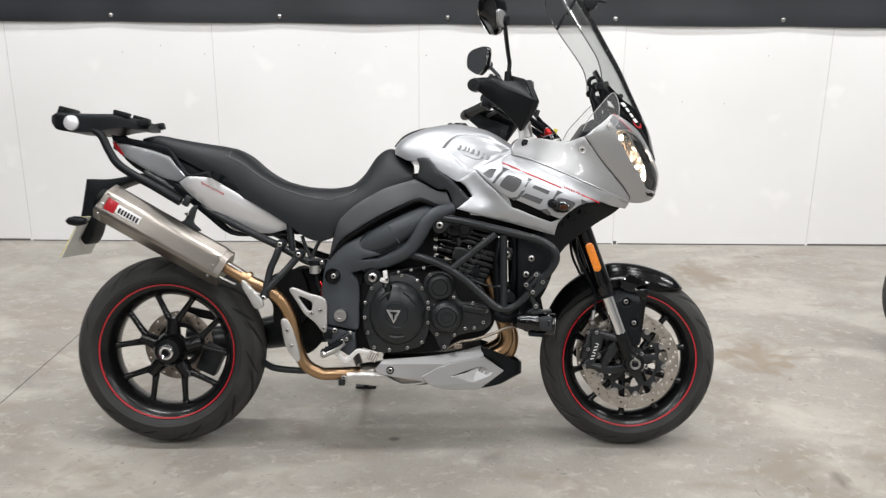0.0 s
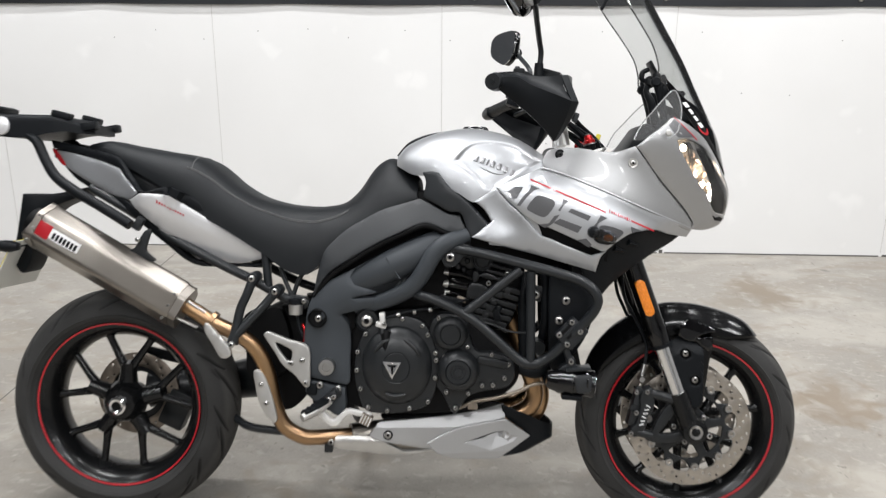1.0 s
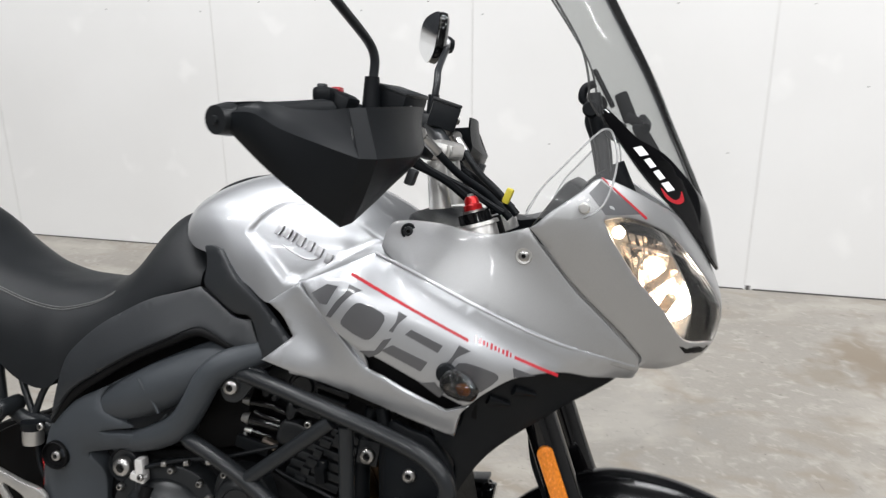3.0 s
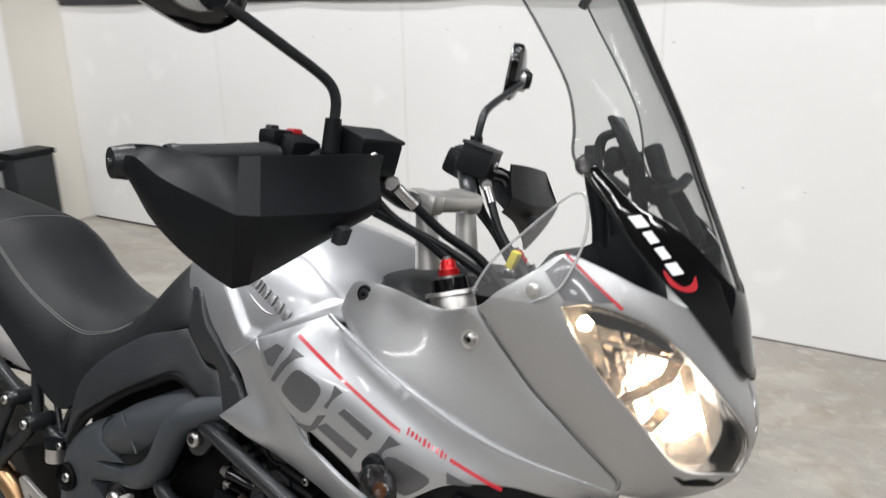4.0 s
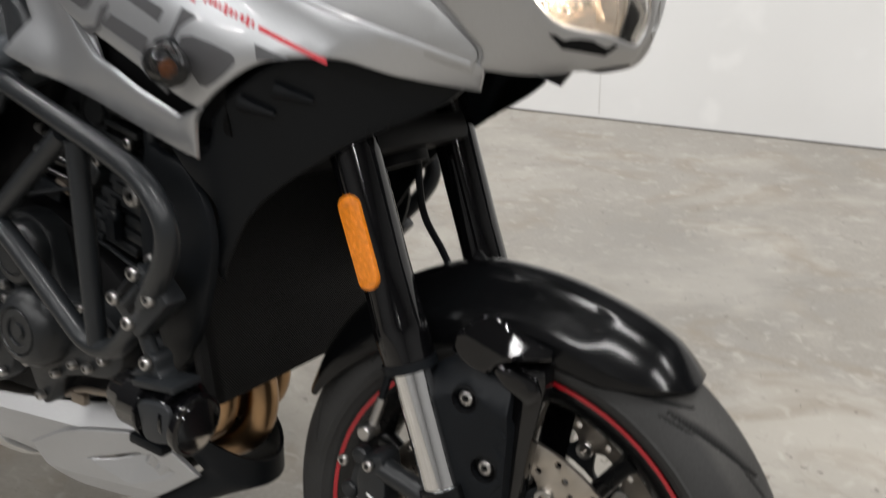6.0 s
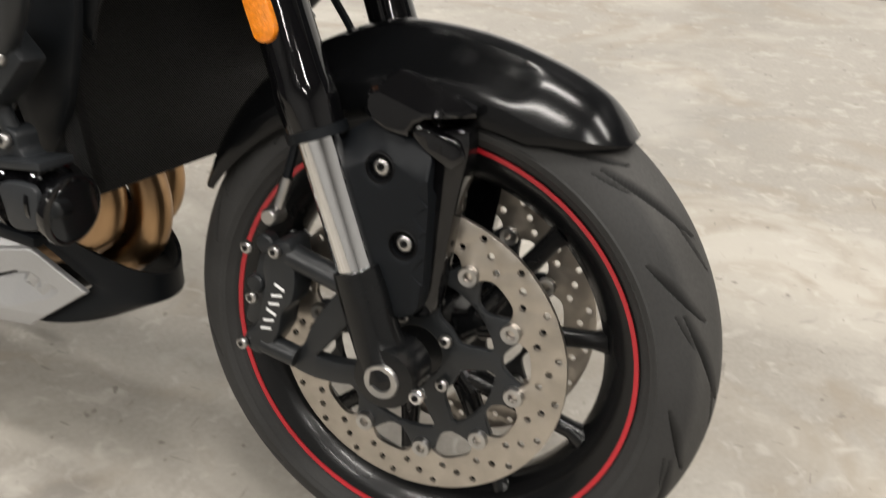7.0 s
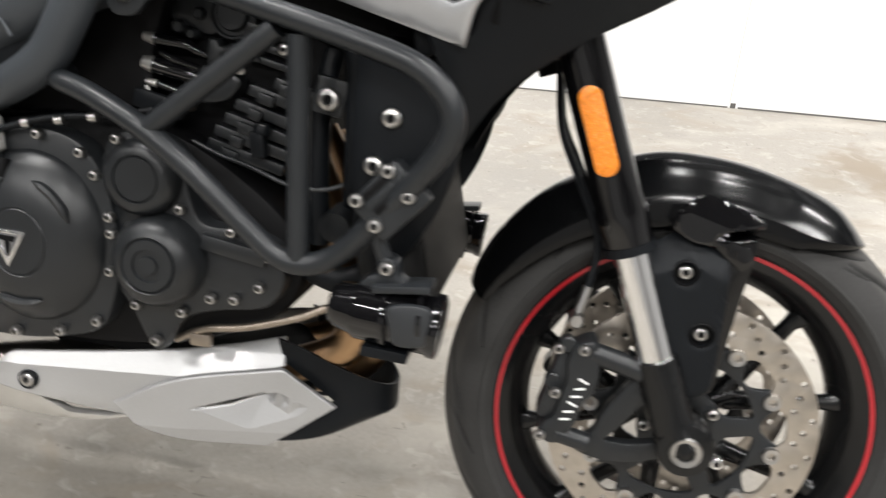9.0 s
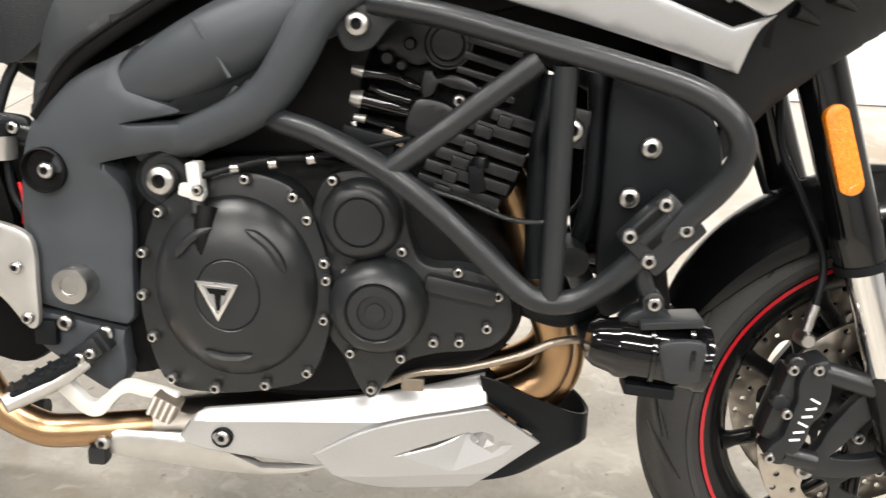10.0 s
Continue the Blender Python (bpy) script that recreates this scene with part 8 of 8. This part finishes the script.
part("dash", box((1.385, 0.0, 1.035), (0.05, 0.22, 0.10), 0.012, (0, 35, 0)), PLASTIC, bike, "black instrument panel")
part("dash_cowl", sheet([(0.0, 1.00), (0.10, 1.00), (0.145, 1.05), (0.12, 1.09), (0.05, 1.115), (-0.05, 1.115), (-0.12, 1.09), (-0.145, 1.05), (-0.10, 1.00)], lambda y, z: (scr_x(z) - 0.10 - 4.0 * y * y, -y, z), 0.005, 0.03, 0.0, n=4, core=(1.2, 0, 1.05)), PLASTIC, bike, "black inner cowl below the screen")

# ---- bars and controls ----
hb = new("handlebar")
hb.parent = bike
hb["label"] = "black handlebar with grips, switches and hand guards"
part("bar_tube", tube([(1.005, -0.40, 1.150), (1.045, -0.30, 1.163), (1.085, -0.20, 1.172), (1.135, -0.13, 1.150), (1.165, -0.085, 1.122), (1.172, 0.0, 1.118), (1.165, 0.085, 1.122), (1.135, 0.13, 1.150), (1.085, 0.20, 1.172), (1.045, 0.30, 1.163), (1.005, 0.40, 1.150)], 0.0135, 14), BAR, hb)
for sgn in (-1, 1):
    part("grip", tube([(1.018, sgn * 0.368, 1.155), (1.040, sgn * 0.31, 1.162), (1.068, sgn * 0.245, 1.169)], [0.018, 0.0165, 0.0175], 16), SEAT, hb, "black rubber grip")
    part("bar_end", tube([(1.012, sgn * 0.385, 1.152), (1.003, sgn * 0.405, 1.150), (0.996, sgn * 0.425, 1.148)], [0.0195, 0.0208, 0.0175], 24, straight=True), ENGINE, hb, "black bar-end weight")
    part("bar_end_screw", tube([(0.9965, sgn * 0.424, 1.148), (0.9945, sgn * 0.428, 1.1475)], 0.0055, 12, straight=True), ENGINE, hb)
    part("grip_collar", tube([(1.020, sgn * 0.366, 1.156), (1.024, sgn * 0.357, 1.157)], 0.0182, 16, straight=True), ENGINE, hb)
    # hand guard: a moulded blade swept round the grip
    SECTIONS = [
        ((1.006, -0.410, 1.136), (1.000, -0.416, 1.156), (1.004, -0.406, 1.170)),
        ((1.055, -0.420, 1.097), (1.045, -0.432, 1.158), (1.046, -0.410, 1.172)),
        ((1.093, -0.412, 1.066), (1.083, -0.430, 1.140), (1.080, -0.392, 1.166)),
        ((1.122, -0.392, 1.040), (1.135, -0.418, 1.122), (1.118, -0.380, 1.166)),
        ((1.137, -0.372, 1.024), (1.170, -0.406, 1.110), (1.148, -0.384, 1.169)),
        ((1.147, -0.356, 1.029), (1.187, -0.388, 1.110), (1.164, -0.369, 1.171)),
        ((1.164, -0.300, 1.058), (1.196, -0.312, 1.112), (1.180, -0.300, 1.176)),
        ((1.174, -0.240, 1.084), (1.200, -0.242, 1.116), (1.188, -0.235, 1.180)),
        ((1.176, -0.185, 1.102), (1.192, -0.182, 1.130), (1.188, -0.178, 1.182)),
    ]

    def guard_shell(secs, hollow):
        """A moulded shell through sections of bottom, ridge and top, with a dished band above the ridge."""
        lines = [spline([sc[k] for sc in secs], 5) for k in range(3)]
        bm, o_r, i_r = bmesh.new(), [], []
        mid = Vector((1.06, -0.27, 0))
        for lo_p, rg, tp_p in zip(*lines):
            ro, ri = [], []
            for j in range(11):
                if j <= 5:
                    p = lo_p.lerp(rg, j / 5)
                    bulge = 0.005 * math.sin(math.pi * j / 5)
                else:
                    p = rg.lerp(tp_p, (j - 5) / 5)
                    bulge = -hollow * math.sin(math.pi * (j - 5) / 5)
                away = Vector((p.x - mid.x, p.y - mid.y, 0)).normalized()
                for row, off in ((ro, bulge), (ri, bulge - 0.005)):
                    q = p + away * off
                    row.append(bm.verts.new((q.x, q.y * -sgn, q.z)))
            o_r.append(ro)
            i_r.append(ri)
        for rows in (o_r, i_r):
            for a, b in zip(rows, rows[1:]):
                for j in range(10):
                    bm.faces.new((a[j], a[j + 1], b[j + 1], b[j]))
        for a, b, c, d in zip(o_r, o_r[1:], i_r, i_r[1:]):
            bm.faces.new((a[0], b[0], d[0], c[0]))
            bm.faces.new((a[10], b[10], d[10], c[10]))
        for a, c in ((o_r[0], i_r[0]), (o_r[-1], i_r[-1])):
            for j in range(10):
                bm.faces.new((a[j], a[j + 1], c[j + 1], c[j]))
        return bm

    hg = part("hand_guard", guard_shell(SECTIONS[:5], 0.006), PLASTIC, hb, "matt black moulded hand guard", sharp=22)
    part("guard_corner", guard_shell(SECTIONS[4:6], 0.0), PLASTIC, hg, "matt black chamfer at the guard's corner", sharp=22)
    part("guard_front", guard_shell(SECTIONS[5:], 0.004), PLASTIC, hg, "matt black guard front", sharp=22)
    part("guard_tab", box((1.196, sgn * 0.262, 1.086), (0.012, 0.020, 0.022), 0.003, (0, 20, 0)), PLASTIC_GREY, hg)
    # lever
    part("lever", tube([(1.150, sgn * 0.175, 1.165), (1.135, sgn * 0.25, 1.160), (1.105, sgn * 0.33, 1.150), (1.085, sgn * 0.375, 1.143)], [0.009, 0.0075, 0.007, 0.008], 10), ENGINE, hb, "black hand lever")
    # switch block
    sw = part("switch_block", add(box((1.073, sgn * 0.215, 1.175), (0.042, 0.055, 0.046), 0.010, (0, 20, 0)), box((1.062, sgn * 0.235, 1.192), (0.028, 0.04, 0.02), 0.006)), PLASTIC, hb, "black switch block")
    part("button", box((1.070, sgn * 0.212, 1.2005), (0.014, 0.018, 0.008), 0.003), RED if sgn < 0 else PLASTIC_GREY, sw, "red stop button" if sgn < 0 else "")
    part("rocker", box((1.058, sgn * 0.24, 1.203), (0.012, 0.014, 0.008), 0.003), PLASTIC_GREY, sw)
    # fluid reservoir block on the bar
    mc = part("master_cylinder", box((1.142, sgn * 0.150, 1.181), (0.052, 0.066, 0.046), 0.004, (0, 16, 14 * sgn)), PLASTIC, hb, "square black fluid reservoir")
    part("reservoir_lid", box((1.148, sgn * 0.150, 1.205), (0.054, 0.068, 0.006), 0.002, (0, 16, 14 * sgn)), ENGINE, mc)
    part("lid_screw", moved(lathe([(0, -0.005), (0.005, -0.005), (0.0085, -0.003), (0.0085, 0.004)], 16), pose(1.163, sgn * 0.168, 1.176, 0, 0, 62 if sgn < 0 else 118)), STEEL, mc)
    part("bar_clamp", box((1.118, sgn * 0.162, 1.168), (0.04, 0.03, 0.036), 0.006), ENGINE, hb)
    part("banjo_bolt", moved(lathe([(0, -0.012), (0.008, -0.012), (0.010, -0.008), (0.010, 0.008)], 8), pose(1.170, sgn * 0.130, 1.146) @ pose(0, 0, 0, 0, 0, 30)), STEEL, hb)
    part("hose_union", tube([(1.176, sgn * 0.125, 1.140), (1.195, sgn * 0.108, 1.118)], 0.0075, 10, straight=True), STEEL, hb)
    part("brake_hose", tube([(1.193, sgn * 0.110, 1.120), (1.225, sgn * 0.080, 1.085), (1.265, sgn * 0.05, 1.055), (1.30, sgn * 0.04, 1.02)], 0.0065, 10), PLASTIC, hb, "black brake hose")
    part("cable", tube([(1.135, sgn * 0.155, 1.150), (1.175, sgn * 0.125, 1.10), (1.235, sgn * 0.085, 1.065), (1.29, sgn * 0.06, 1.03)], 0.0055, 8), PLASTIC, hb, "black control cable")
    part("wiring", tube([(1.09, sgn * 0.20, 1.160), (1.14, sgn * 0.150, 1.115), (1.21, sgn * 0.10, 1.075), (1.27, sgn * 0.07, 1.02)], 0.007, 8), PLASTIC, hb)
    # mirror on its bent stem
    wide = 0.03 if sgn > 0 else 0.0
    mr = new("mirror")
    mr.parent = bike
    mr["label"] = "black mirror on a bent stem"
    part("stem_boot", tube([(1.112, sgn * 0.188, 1.178), (1.113, sgn * 0.189, 1.222)], [0.013, 0.0105], 14, straight=True), PLASTIC, mr, "black rubber boot")
    part("stem", tube([(1.113, sgn * 0.189, 1.205), (1.117, sgn * 0.192, 1.245), (1.112, sgn * (0.208 + 0.3 * wide), 1.268), (1.100, sgn * (0.280 + 0.7 * wide), 1.300), (1.090, sgn * (0.345 + wide), 1.326), (1.080, sgn * (0.370 + wide), 1.336)], 0.0068, 12), BAR, mr, "gloss black bent stem")
    out2d = [(-0.075, 0.030), (-0.070, -0.012), (-0.045, -0.034), (0.020, -0.062), (0.045, -0.058), (0.075, -0.036), (0.083, 0.0), (0.078, 0.036), (0.045, 0.052), (-0.045, 0.050)]
    shell = sheet([(a, b) for a, b in out2d], lambda a, b: (0.024 * (1 - (a / 0.092) ** 2) * (1 - (b / 0.075) ** 2), a, b), 0.020, 0.014, 0.012, n=4, core=(-1, 0, 0))
    mm = pose(1.050, sgn * (0.392 + wide), 1.356, 0, 8, 30 * sgn)
    if sgn > 0:
        mm = mm @ MIRROR_Y
    mb = part("mirror_shell", moved(shell, mm), GLOSS, mr, "gloss black mirror shell")
    part("mirror_glass", moved(sheet([(a * 0.93, b * 0.92) for a, b in out2d], lambda a, b: (-0.012, a, b), 0.002, 0, 0, n=4, core=(1, 0, 0)), mm), MIRROR, mb, "mirror glass")
    part("stem_socket", moved(sheet([(-0.020, 0.006), (0.010, 0.011), (0.036, 0.004), (0.054, -0.010), (0.050, -0.026), (0.020, -0.036), (-0.004, -0.030), (-0.018, -0.012)], lambda a, b: (0.031 - 2.2 * a * a, a, b), 0.014, 0.012, 0.006, n=4, core=(-1, 0, 0)), mm), SILVER_MATT, mb, "cast silver stem socket")
    part("socket_ball", moved(lathe([(0, -0.006), (0.014, -0.004), (0.018, 0.004), (0.018, 0.012)], 18), mm @ pose(0.032, 0.032, -0.014, 0, 0, 90)), PLASTIC, mb)
    # fork top
    ft = new("fork_top")
    ft.parent = bike
    part("clamp_ring", tube([(1.268, sgn * 0.105, 0.985), (1.260, sgn * 0.104, 1.008), (1.258, sgn * 0.104, 1.014)], [0.0300, 0.0300, 0.0280], 28, straight=True), ALU, ft, "cast silver fork clamp")
    part("fork_cap", tube([(1.260, sgn * 0.104, 1.010), (1.2535, sgn * 0.103, 1.030)], [0.0255, 0.0250], 28, straight=True), GLOSS, ft, "black fork cap")
    part("adjuster", tube([(1.2525, sgn * 0.103, 1.034), (1.2505, sgn * 0.103, 1.042), (1.2503, sgn * 0.103, 1.0425), (1.248, sgn * 0.102, 1.050), (1.247, sgn * 0.102, 1.055)], [0.0145, 0.0145, 0.0115, 0.0110, 0.0075], 12, straight=True), RED_ANOD, ft, "red anodised preload adjuster")
    part("cap_flange", tube([(1.2595, sgn * 0.104, 1.0105), (1.2580, sgn * 0.104, 1.0155)], [0.0345, 0.0335], 32, straight=True), ALU, ft)
    part("adjuster_ring", tube([(1.2540, sgn * 0.103, 1.029), (1.2525, sgn * 0.103, 1.0345)], 0.0175, 24, straight=True), STEEL, ft)
    part("adjuster_screw", tube([(1.247, sgn * 0.102, 1.054), (1.2462, sgn * 0.102, 1.0585)], 0.005, 12, straight=True), STEEL, ft)
    part("riser", tube([(1.19, sgn * 0.055, 1.03), (1.180, sgn * 0.055, 1.105)], [0.018, 0.015], 18, straight=True), ALU, ft, "silver bar riser")
    part("riser_cap", box((1.176, sgn * 0.055, 1.122), (0.050, 0.034, 0.030), 0.009, (0, 10, 0)), ALU, ft, "silver bar clamp")
part("clamp_bridge", box((1.182, 0, 1.124), (0.045, 0.10, 0.020), 0.005, (0, 10, 0)), ALU, hb, "silver clamp bridge")
part("top_yoke", sheet([(1.16, -0.12), (1.22, -0.14), (1.28, -0.13), (1.29, -0.08), (1.26, 0.0), (1.29, 0.08), (1.28, 0.13), (1.22, 0.14), (1.16, 0.12), (1.15, 0.0)], lambda a, b: (a, b, 0.990 - (a - 1.25) * 0.35), 0.022, 0.03, 0.005, n=4, core=(1.2, 0, -5)), ENGINE, bike, "black cast top yoke")
part("connector", box((1.288, 0.01, 1.052), (0.012, 0.016, 0.026), 0.003, (0, 20, 0)), YELLOW, bike, "yellow connector plug")
part("key_switch", moved(lathe([(0, 0.012), (0.016, 0.012), (0.018, 0.008), (0.018, -0.02)], 20), pose(1.235, 0, 1.012, 90)), ENGINE, bike, "black ignition switch")
part("head_stock", tube([(1.245, 0, 1.01), (1.36, 0, 0.70)], 0.035, 18, straight=True), ENGINE_DARK, bike)
part("lower_yoke", box((1.362, 0, 0.735), (0.065, 0.20, 0.035), 0.010, (0, -20, 0)), ENGINE_DARK, bike, "black lower fork yoke")

# ---- another machine's wheel at the edge of the bay ----
parked = new("motorcycle")
parked.matrix_world = pose(2.185, 3.32, 0.298, 0, 0, 4)
tagged(parked, "second parked motorcycle, only its black front wheel showing", "motorcycle")
other = new("front_wheel")
other.parent = parked
for y in (-0.1, 0.1):
    part("fork_tube", tube([(0, y, 0), (0.22, y, 0.6)], 0.026, 14, straight=True), GLOSS, parked)
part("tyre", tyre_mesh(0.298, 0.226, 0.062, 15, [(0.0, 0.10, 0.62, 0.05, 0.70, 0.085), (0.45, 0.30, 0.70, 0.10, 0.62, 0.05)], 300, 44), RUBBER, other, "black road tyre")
part("rim", lathe([(0.230, -0.048), (0.214, -0.040), (0.198, -0.012), (0.198, 0.012), (0.214, 0.040), (0.230, 0.048), (0.205, 0.036), (0.186, 0.0), (0.205, -0.036)], 72, True), RIM, other)
part("hub", lathe([(0, -0.06), (0.03, -0.06), (0.04, -0.03), (0.04, 0.03), (0.03, 0.06), (0, 0.06)], 28), RIM, other)
sp9 = part("spoke", tube([(0.03, 0, 0), (0.11, 0, 0), (0.195, 0, 0)], [0.018, 0.011, 0.016], 10), RIM, other)
for i in range(1, 6):
    again(sp9, pose(0, 0, 0, 0, 60 * i, 0))
